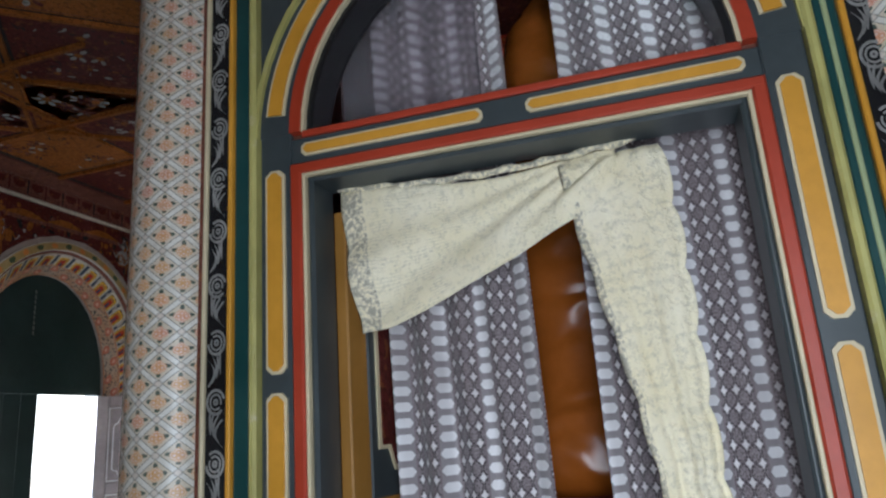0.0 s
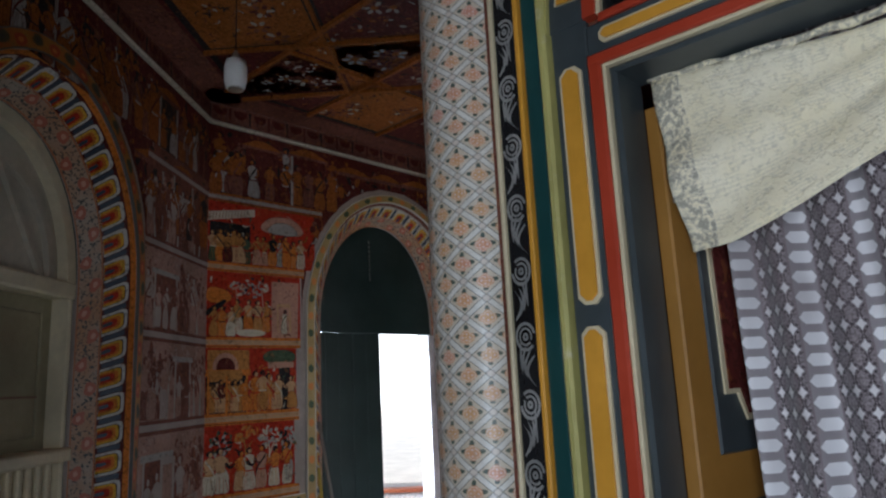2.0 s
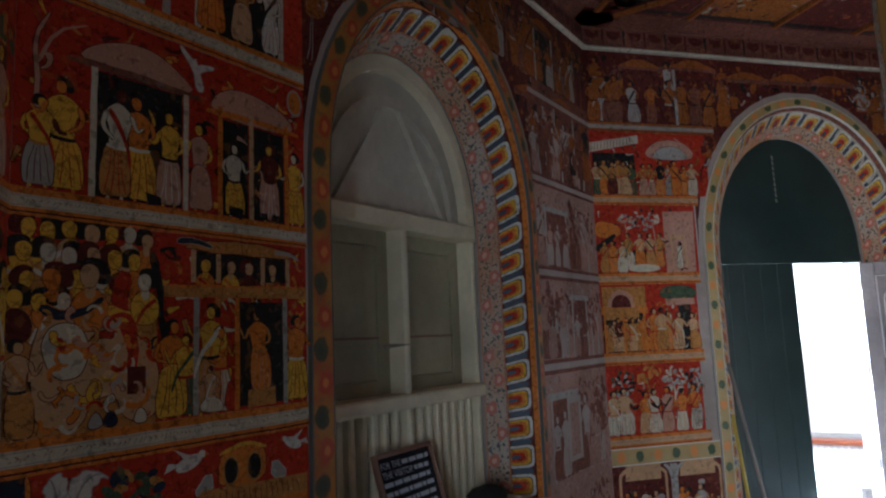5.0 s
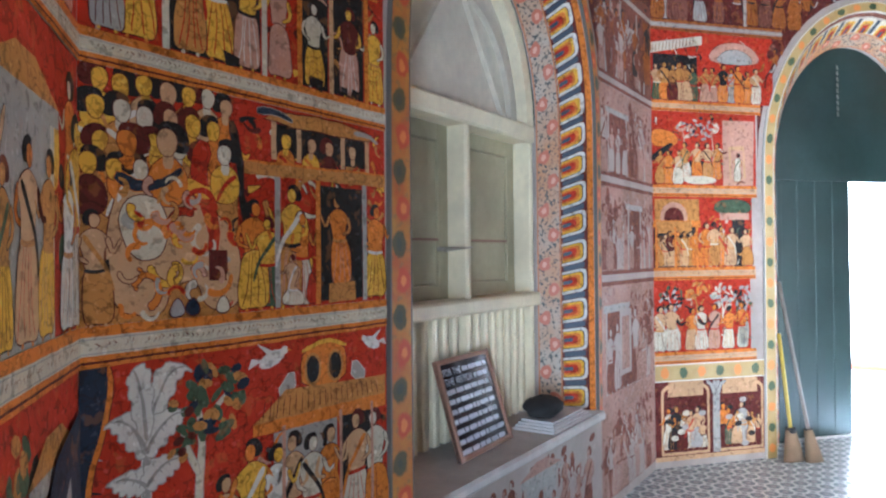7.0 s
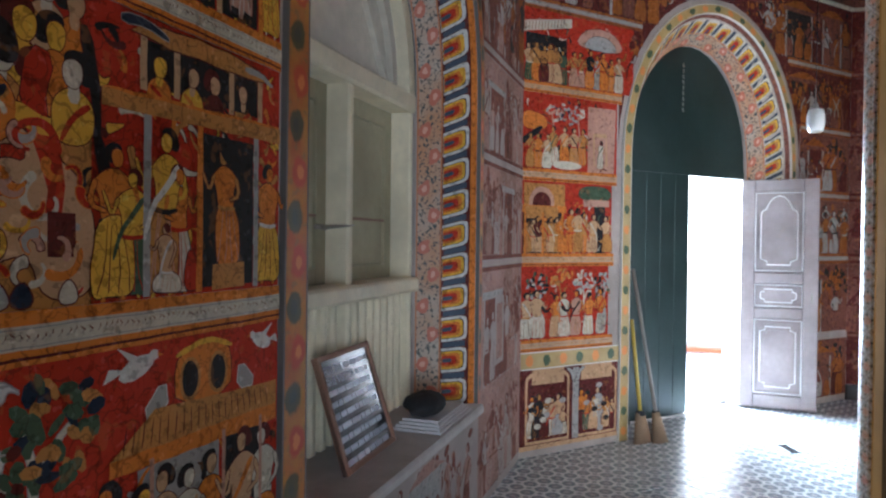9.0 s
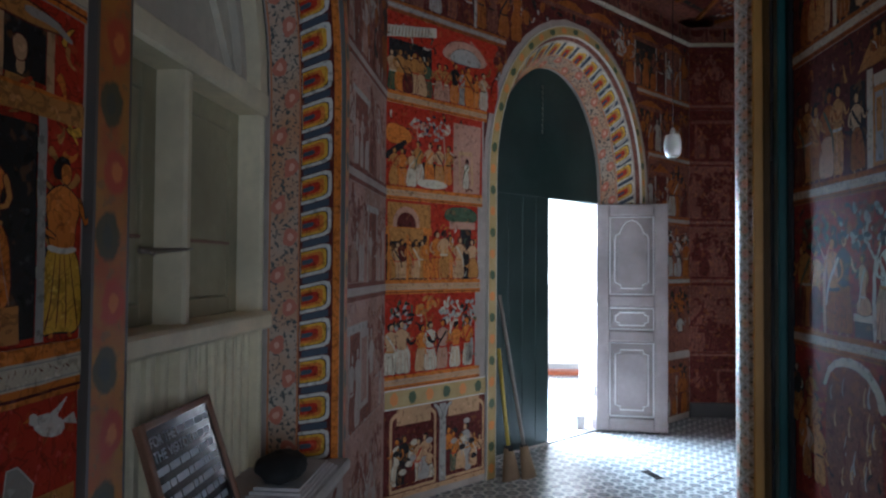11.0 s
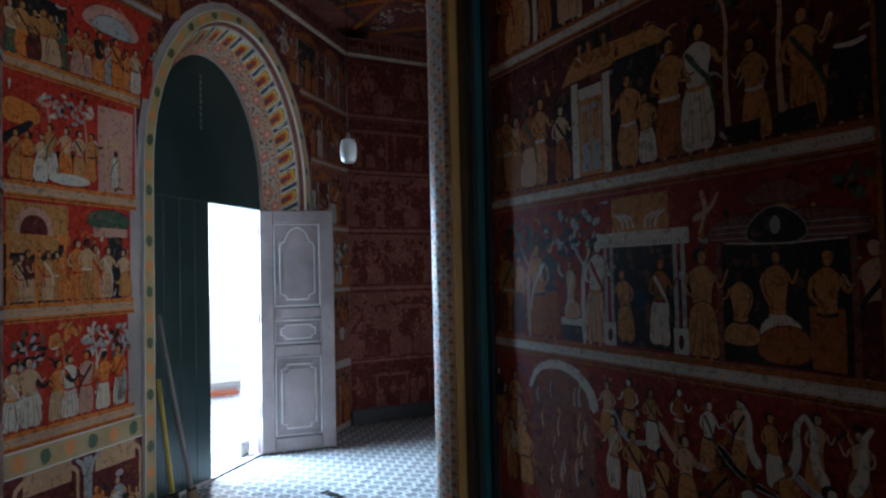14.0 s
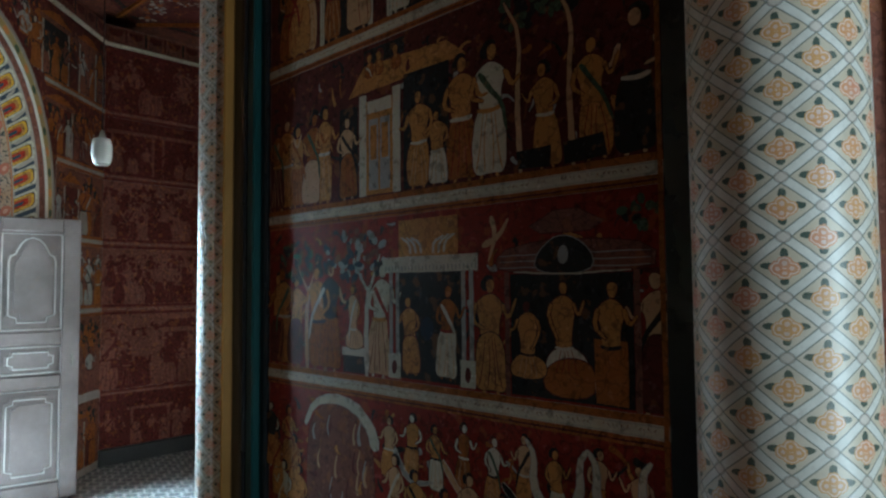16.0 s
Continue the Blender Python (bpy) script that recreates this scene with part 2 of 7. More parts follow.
def lattice_material():
    """Painted trellis of pale bands edged in dark lines, with a pink blossom and four dark leaves in each cell."""
    m, tree, b = material("trellis_blossom_paint", 0.36)
    u, v = uv_axes(tree)
    wide, tall = 0.13116, 0.106
    wave = noise_of(tree, 14, 2) * 0.05 - 0.025
    a, c = u * (1 / wide) + v * (1 / tall) + wave, u * (1 / wide) - v * (1 / tall) + wave
    px, py = a.frac() - 0.5, c.frac() - 0.5
    fa, fc = px.abs(), py.abs()
    band = fa.more(0.395).most(fc.more(0.395))
    line = (fa - 0.40).abs().less(0.016).most((fc - 0.40).abs().less(0.016))
    x, y = (px + py) * (0.5 * wide), (px - py) * (0.5 * tall)

    def spot(cx, cy, sx=1.0, sy=1.0):
        dx, dy = (x - cx) * sx, (y - cy) * sy
        return (dx * dx + dy * dy).sqrt()

    rough = noise_of(tree, 90, 3) * 0.008 - 0.004
    leaf = spot(-0.026, 0.002, 0.66, 1.3).least(spot(0.026, 0.002, 0.66, 1.3)).least(spot(0.0, 0.023, 1.2, 0.8)).least(spot(0.0, -0.025, 1.1, 1.2)) + rough
    petal = spot(0.0, 0.006).least(spot(-0.012, -0.003)).least(spot(0.012, -0.003)).least(spot(0.0, -0.011, 1.0, 1.1)) + rough
    base = mix(tree, ramp(tree, noise_of(tree, 5, 5), 0.35, 0.7), (0.66, 0.57, 0.46), (0.54, 0.46, 0.33))
    tone = ramp(tree, noise_of(tree, 3.2, 2), 0.40, 0.62)
    col = mix(tree, leaf.less(0.0082), base, (0.06, 0.085, 0.065))
    col = mix(tree, petal.less(0.0135), col, mix(tree, tone, (0.58, 0.24, 0.16), (0.62, 0.33, 0.12)))
    col = mix(tree, (petal - 0.0098).abs().less(0.0013), col, (0.72, 0.56, 0.46))
    col = mix(tree, petal.less(0.004), col, (0.68, 0.50, 0.42))
    col = mix(tree, band, col, mix(tree, ramp(tree, noise_of(tree, 20, 4), 0.35, 0.65), (0.74, 0.72, 0.67), (0.61, 0.59, 0.54)))
    col = mix(tree, line * 0.85, col, (0.13, 0.14, 0.12))
    kx, ky = fa - 0.5, fc - 0.5
    knot = (kx * kx + ky * ky).sqrt()
    col = mix(tree, knot.less(0.125) * 0.6, col, (0.60, 0.50, 0.42))
    col = mix(tree, (knot - 0.135).abs().less(0.014) * 0.6, col, (0.15, 0.14, 0.12))
    col = mix(tree, ramp(tree, noise_of(tree, 34, 8, 0.8), 0.52, 0.75) * 0.55, col, (0.40, 0.36, 0.31))
    col = mix(tree, ramp(tree, noise_of(tree, 1.6, 4, 0.6), 0.48, 0.72) * 0.4, col, (0.30, 0.26, 0.19))
    tree.links.new(col, b.inputs["Base Color"])
    bump(tree, b, noise_of(tree, 30, 5) + band * 0.6, 0.35, 0.002)
    return m


def floral_material():
    """Creeper of red blossoms and dark leaves on a pale ground."""
    m, tree, b = material("creeper_border_paint", 0.5)
    u, v = uv_axes(tree)
    n1, n2 = noise_of(tree, 42, 2), noise_of(tree, 60, 3)
    step = (v * 6.4).frac() - 0.5
    wave = (v * 20.1).sin() * 0.20
    x = u - 0.5 - wave
    r = (x * x + step * step * 0.8).sqrt() + n1 * 0.14
    col = mix(tree, ramp(tree, noise_of(tree, 3), 0.35, 0.65), (0.40, 0.33, 0.25), (0.44, 0.20, 0.08))
    col = mix(tree, ramp(tree, n2, 0.54, 0.58), col, (0.045, 0.05, 0.04))
    col = mix(tree, r.less(0.30), col, (0.44, 0.12, 0.06))
    col = mix(tree, r.less(0.17), col, (0.60, 0.30, 0.20))
    edge = (u - 0.5).abs().more(0.44)
    col = mix(tree, edge, col, (0.42, 0.14, 0.04))
    tree.links.new(col, b.inputs["Base Color"])
    bump(tree, b, n2, 0.25, 0.002)
    return m


def ochre_floral_material():
    """Amber border with red blossoms and dark leaf clusters by turns, between grey lines."""
    m, tree, b = material("ochre_leaf_border_paint", 0.5)
    u, v = uv_axes(tree)
    n1 = noise_of(tree, 30, 3)
    cell = v * 8.5
    step, odd = cell.frac() - 0.5, (cell * 0.5).frac().less(0.5)
    x = u - 0.5 + (v * 26.7).sin() * 0.10
    r = (x * x + step * step * 0.8).sqrt() + n1 * 0.26
    col = mix(tree, ramp(tree, noise_of(tree, 9, 5), 0.35, 0.65), (0.42, 0.19, 0.025), (0.38, 0.09, 0.02))
    col = mix(tree, ramp(tree, noise_of(tree, 40, 3), 0.56, 0.62) * 0.6, col, (0.20, 0.13, 0.05))
    col = mix(tree, ramp(tree, r, 0.48, 0.40), col, mix(tree, odd, (0.07, 0.065, 0.03), (0.42, 0.06, 0.02)))
    col = mix(tree, ramp(tree, r, 0.30, 0.24), col, mix(tree, odd, (0.045, 0.055, 0.04), (0.62, 0.20, 0.05)))
    col = mix(tree, (u - 0.5).abs().more(0.43), col, (0.11, 0.10, 0.09))
    tree.links.new(col, b.inputs["Base Color"])
    bump(tree, b, n1, 0.2, 0.002)
    return m


def yellow_floral_material():
    m, tree, b = material("yellow_flower_border_paint", 0.5)
    u, v = uv_axes(tree)
    n1 = noise_of(tree, 50, 2)
    cell = (v * 7.0)
    step, x = cell.frac() - 0.5, (u - 0.5) * 0.7
    r = (x * x + step * step).sqrt() + n1 * 0.16
    odd = (cell * 0.5).frac().less(0.5)
    col = mix(tree, ramp(tree, noise_of(tree, 12, 5), 0.3, 0.7), (0.36, 0.23, 0.07), (0.44, 0.32, 0.13))
    col = mix(tree, r.less(0.30), col, mix(tree, odd, (0.05, 0.08, 0.03), (0.62, 0.22, 0.04)))
    col = mix(tree, (u - 0.5).abs().more(0.44), col, (0.62, 0.58, 0.5))
    tree.links.new(col, b.inputs["Base Color"])
    return m


def curtain_material():
    """Net curtain printed with columns of white lozenge bars and columns of white stars on a dark lattice."""
    m, tree, b = material("star_print_net_curtain", 0.7)
    u, v = uv_axes(tree)
    p = (u * 5.2 + noise_of(tree, 3, 1) * 0.05).frac()
    rise = v * 20.0
    wide = p.less(0.33)
    hx, hy = p * 3.03 - 0.5, rise.frac() - 0.5
    bars = (hy.abs() * 1.0 + (hx.abs() - 0.30).most(0.0) * 1.5).less(0.30)
    q = (p - 0.33) * 1.4925
    sx, sy = (q * 3.0).frac() - 0.5, (rise + 0.5).frac() - 0.5
    ax, ay = sx.abs(), sy.abs()
    reach = ax.least(ay) * 1.5 + ax.most(ay)
    star = reach.less(0.30)
    dark = (reach - 0.52).abs().less(0.10)
    fine = ((sx + sy) * 18.0).sin() * ((sx - sy) * 18.0).sin()
    net = noise_of(tree, 160, 1, space="UV")
    ground = mix(tree, ramp(tree, net, 0.40, 0.60), (0.12, 0.095, 0.10), (0.26, 0.22, 0.23))
    col = mix(tree, dark * fine.more(-0.2), ground, (0.030, 0.020, 0.022))
    col = mix(tree, star, col, (0.68, 0.65, 0.65))
    col = mix(tree, q.less(0.03).most(q.more(0.97)), col, (0.20, 0.16, 0.165))
    col = mix(tree, wide, col, mix(tree, bars, (0.27, 0.24, 0.25), (0.76, 0.74, 0.75)))
    col = mix(tree, ramp(tree, noise_of(tree, 2.2, 4), 0.42, 0.7) * 0.45, col, (0.17, 0.13, 0.13))
    tree.links.new(col, b.inputs["Base Color"])
    b.inputs["Sheen Weight"].default_value = 0.2
    bump(tree, b, net, 0.3, 0.001)
    return m


def lace_material():
    """Cream lace: a soft ground with raised sprays, pierced specks and a pierced border along one side."""
    m, tree, b = material("cream_lace_cloth", 0.85)
    u, v = uv_axes(tree)
    fine = noise_of(tree, 130, 3)
    spray = ramp(tree, noise_of(tree, 26, 3, 0.6), 0.47, 0.55)
    holes = ramp(tree, noise_of(tree, 85, 4, 0.7), 0.50, 0.60)
    rows = ramp(tree, (v * 260.0 + noise_of(tree, 20, 2) * 9.0).sin(), -0.2, 0.8)
    col = mix(tree, ramp(tree, noise_of(tree, 5, 4), 0.35, 0.65), (0.82, 0.73, 0.50), (0.88, 0.81, 0.62))
    col = mix(tree, holes * (spray * -0.75 + 1.0) * 0.42, col, (0.46, 0.42, 0.31))
    col = mix(tree, rows * (spray * -1.0 + 1.0) * 0.22, col, (0.40, 0.37, 0.28))
    edge = u.less(0.085) * ramp(tree, noise_of(tree, 60, 4, 0.7), 0.44, 0.56)
    col = mix(tree, edge * 0.7, col, (0.20, 0.19, 0.17))
    tree.links.new(col, b.inputs["Base Color"])
    bump(tree, b, fine + spray * 1.4, 0.5, 0.004)
    return m


def tile_material():
    """Encaustic floor tile: pale ground with rows of blue-grey ovals."""
    m, tree, b = material("patterned_floor_tile", 0.26)
    co, sep = tree.nodes.new("ShaderNodeTexCoord"), tree.nodes.new("ShaderNodeSeparateXYZ")
    tree.links.new(co.outputs["Object"], sep.inputs[0])
    x, y = Sum(tree, sep.outputs[0]), Sum(tree, sep.outputs[1])
    px, py = (x * 10.0 + 0.5).frac() - 0.5, (y * 10.0 + 0.5).frac() - 0.5
    r = (px * px + py * py).sqrt()
    qx, qy = (x * 10.0).frac() - 0.5, (y * 10.0).frac() - 0.5
    q = (qx * qx + qy * qy).sqrt()
    col = mix(tree, ramp(tree, noise_of(tree, 7, 5), 0.3, 0.7), (0.50, 0.50, 0.48), (0.60, 0.60, 0.58))
    col = mix(tree, r.less(0.40), col, (0.20, 0.225, 0.24))
    col = mix(tree, r.less(0.17), col, (0.34, 0.33, 0.32))
    col = mix(tree, q.less(0.16), col, (0.24, 0.26, 0.27))
    info = tree.nodes.new("ShaderNodeObjectInfo")
    col = mix(tree, Sum(tree, info.outputs["Random"]) * 0.25, col, (0.25, 0.23, 0.21))
    col = mix(tree, ramp(tree, noise_of(tree, 26, 6, 0.7), 0.55, 0.8) * 0.5, col, (0.22, 0.19, 0.17))
    tree.links.new(col, b.inputs["Base Color"])
    bump(tree, b, noise_of(tree, 40, 4), 0.15, 0.002)
    return m


M_LATTICE, M_FLORAL, M_OCHREFLORAL, M_YELLOWFLORAL = lattice_material(), floral_material(), ochre_floral_material(), yellow_floral_material()
M_CURTAIN, M_LACE, M_TILE = curtain_material(), lace_material(), tile_material()


# ---- mesh helpers ----
def build(name, verts, faces, mats, slots=None, uvs=None, parent=None, smooth=False):
    """One mesh object out of vertices, faces, materials, a slot for each face and, face by face, uv corners."""
    me = bpy.data.meshes.new(name)
    me.from_pydata([tuple(v) for v in verts], [], faces)
    for m in mats if isinstance(mats, (list, tuple)) else [mats]:
        me.materials.append(m)
    if slots:
        me.polygons.foreach_set("material_index", slots)
    if uvs:
        layer = me.uv_layers.new(name="UVMap")
        flat = [c for face in uvs for corner in face for c in corner]
        layer.data.foreach_set("uv", flat)
    if smooth:
        me.polygons.foreach_set("use_smooth", [True] * len(me.polygons))
    me.update()
    ob = new(name, me)
    if parent:
        ob.parent = parent
    return ob


class Solid:
    """Gathers boxes and prisms in a wall's axes into one mesh."""

    def __init__(self, f):
        self.f, self.v, self.q, self.s = f, [], [], []

    def box(self, u0, u1, d0, d1, z0, z1, slot=0, bevel=0.0):
        n, b = len(self.v), bevel
        if b:
            # chamfered on the room side
            for u, d, z in ((u0, d0, z0), (u1, d0, z0), (u1, d0, z1), (u0, d0, z1), (u0, d1 - b, z0), (u1, d1 - b, z0), (u1, d1 - b, z1), (u0, d1 - b, z1),
                            (u0 + b, d1, z0 + b), (u1 - b, d1, z0 + b), (u1 - b, d1, z1 - b), (u0 + b, d1, z1 - b)):
                self.v.append(self.f(u, d, z))
            faces = [(3, 2, 1, 0), (8, 9, 10, 11)]
            for k in range(4):
                j = (k + 1) % 4
                faces += [(k, j, j + 4, k + 4), (k + 4, j + 4, j + 8, k + 8)]
        else:
            for d in (d0, d1):
                for u, z in ((u0, z0), (u1, z0), (u1, z1), (u0, z1)):
                    self.v.append(self.f(u, d, z))
            faces = [(3, 2, 1, 0), (4, 5, 6, 7)] + [(k, (k + 1) % 4, (k + 1) % 4 + 4, k + 4) for k in range(4)]
        self.q += [tuple(n + k for k in face) for face in faces]
        self.s += [slot] * len(faces)
        return self

    def prism(self, outline, d0, d1, slot=0, edge=None):
        """A closed outline of (u, z), from depth d0 to d1."""
        n, k = len(self.v), len(outline)
        self.v += [self.f(u, d0, z) for u, z in outline] + [self.f(u, d1, z) for u, z in outline]
        self.q += [tuple(n + i for i in reversed(range(k))), tuple(n + k + i for i in range(k))]
        self.q += [(n + i, n + (i + 1) % k, n + k + (i + 1) % k, n + k + i) for i in range(k)]
        self.s += [slot, slot] + [slot if edge is None else edge] * k
        return self

    def strip(self, inner, outer, d0, d1, slot=0):
        """A band between two open curves of (u, z) with as many points, from depth d0 to d1."""
        n, k = len(self.v), len(inner)
        for d in (d0, d1):
            self.v += [self.f(u, d, z) for u, z in inner] + [self.f(u, d, z) for u, z in outer]
        for i in range(k - 1):
            a, b, c, e = n + i, n + i + 1, n + k + i + 1, n + k + i
            t = 2 * k
            self.q += [(a, b, c, e), (e + t, c + t, b + t, a + t), (a, a + t, b + t, b), (e, c, c + t, e + t)]
            self.s += [slot] * 4
        for i in (0, k - 1):
            self.q.append((n + i, n + k + i, n + 3 * k + i, n + 2 * k + i))
            self.s.append(slot)
        return self

    def done(self, name, mats, parent=None, smooth=False):
        return build(name, self.v, self.q, mats, self.s, None, parent, smooth)


def part(name, solid, mats, parent, label=""):
    ob = solid.done(name, mats, parent)
    if label:
        tagged(ob, label)
    return ob


def tube(points, radius, sides=8):
    """Vertices and faces of a round bar along points; radius: a number, or one for each point."""
    v, q = [], []
    radii = radius if isinstance(radius, (list, tuple)) else [radius] * len(points)
    for i, p in enumerate(points):
        ahead = (Vector(points[min(i + 1, len(points) - 1)]) - Vector(points[max(i - 1, 0)])).normalized()
        side = ahead.orthogonal().normalized() if i == 0 else (side - ahead * side.dot(ahead)).normalized()
        up = ahead.cross(side)
        for k in range(sides):
            a = 2 * math.pi * k / sides
            v.append(Vector(p) + (side * math.cos(a) + up * math.sin(a)) * radii[i])
    for i in range(len(points) - 1):
        for k in range(sides):
            j = (k + 1) % sides
            q.append((i * sides + k, i * sides + j, (i + 1) * sides + j, (i + 1) * sides + k))
    q += [tuple(reversed(range(sides))), tuple((len(points) - 1) * sides + k for k in range(sides))]
    return v, q


def bar(name, points, radius, mat, parent=None, sides=8):
    v, q = tube(points, radius, sides)
    return build(name, v, q, mat, None, None, parent, True)


def lathe(name, centre, profile, mat, parent=None, sides=24, caps=True):
    """A turned body about an upright axis out of (radius, z)."""
    v, q = [], []
    for r, z in profile:
        for k in range(sides):
            a = 2 * math.pi * k / sides
            v.append((centre[0] + r * math.cos(a), centre[1] + r * math.sin(a), z))
    for i in range(len(profile) - 1):
        for k in range(sides):
            j = (k + 1) % sides
            q.append((i * sides + k, i * sides + j, (i + 1) * sides + j, (i + 1) * sides + k))
    if caps:
        q += [tuple(reversed(range(sides))), tuple((len(profile) - 1) * sides + k for k in range(sides))]
    return build(name, v, q, mat, None, None, parent, True)


def arch(c, a, zb, zs, b, steps=20, point=1.0):
    """The outline of an arched opening from the left foot to the right one: half width a, spring at zs, rise b."""
    out = [(c - a, zb), (c - a, (zb + zs) / 2)]
    for k in range(steps + 1):
        t = math.pi * (1 - k / steps)
        out.append((c + a * math.copysign(abs(math.cos(t)) ** point, math.cos(t)), zs + b * math.sin(t)))
    return out + [(c + a, (zb + zs) / 2), (c + a, zb)]


def arched_wall(name, f, u0, u1, z1, face, inner, depth, thick, mat, label=""):
    """A thick wall with an arched opening, whose sides splay from the face's outline to the inner one at that depth and run on to the back."""
    v, q = [], []

    def side(ring, d):
        n, k = len(v), len(ring)
        v.extend(f(u, d, z) for u, z in ring)
        for i in range(k):
            u, z = ring[i]
            v.append(f(u0 if i < 2 else (u1 if i >= k - 2 else u), d, z if (i < 2 or i >= k - 2) else z1))
        low = len(v)
        v.extend([f(u0, d, 0), f(u1, d, 0), f(u0, d, z1), f(u1, d, z1), f(ring[0][0], d, 0), f(ring[-1][0], d, 0)])
        for i in range(2, k - 3):
            q.append((n + i, n + i + 1, n + k + i + 1, n + k + i))
        zb = ring[0][1]
        m = len(v)
        v.extend([f(u0, d, ring[2][1]), f(u1, d, ring[-3][1])])
        q.append((n, n + 1, n + 2, m, n + k + 1, n + k))
        q.append((n + k - 1, n + k - 2, n + k - 3, m + 1, n + 2 * k - 2, n + 2 * k - 1))
        q.append((m, n + 2, n + k + 2, low + 2))
        q.append((m + 1, n + k - 3, n + 2 * k - 3, low + 3))
        if zb > 0.01:
            q.append((low, low + 1, n + 2 * k - 1, n + k - 1, n, n + k))
        return n

    k = len(face)
    a, b, = side(face, 0.0), side(inner, -thick)
    m = len(v)
    v.extend(f(u, -depth, z) for u, z in inner)
    for i in range(k - 1):
        q.append((a + i, a + i + 1, m + i + 1, m + i))
        q.append((m + i, m + i + 1, b + i + 1, b + i))
    if face[0][1] > 0.01:
        q.append((a, a + k - 1, m + k - 1, m))
        q.append((m, m + k - 1, b + k - 1, b))
    return build(name, v, q, mat)


# ---- mural painter ----
INK = [M_RED, M_MAROON, M_YELLOW, M_OCHRE, M_ORANGE, M_CREAM, M_WHITE, M_GREY, M_PINK, M_BLACK, M_GREEN, M_BLUE, M_SKIN, M_FADED, M_PLASTER, M_AMBER, M_DEEPRED, M_WORN]
RED, MAROON, YELLOW, OCHRE, ORANGE, CREAM, WHITE, GREY, PINK, BLACK, GREEN, BLUE, SKIN, FADED, PLASTER, AMBER, DEEP, WORN = range(18)


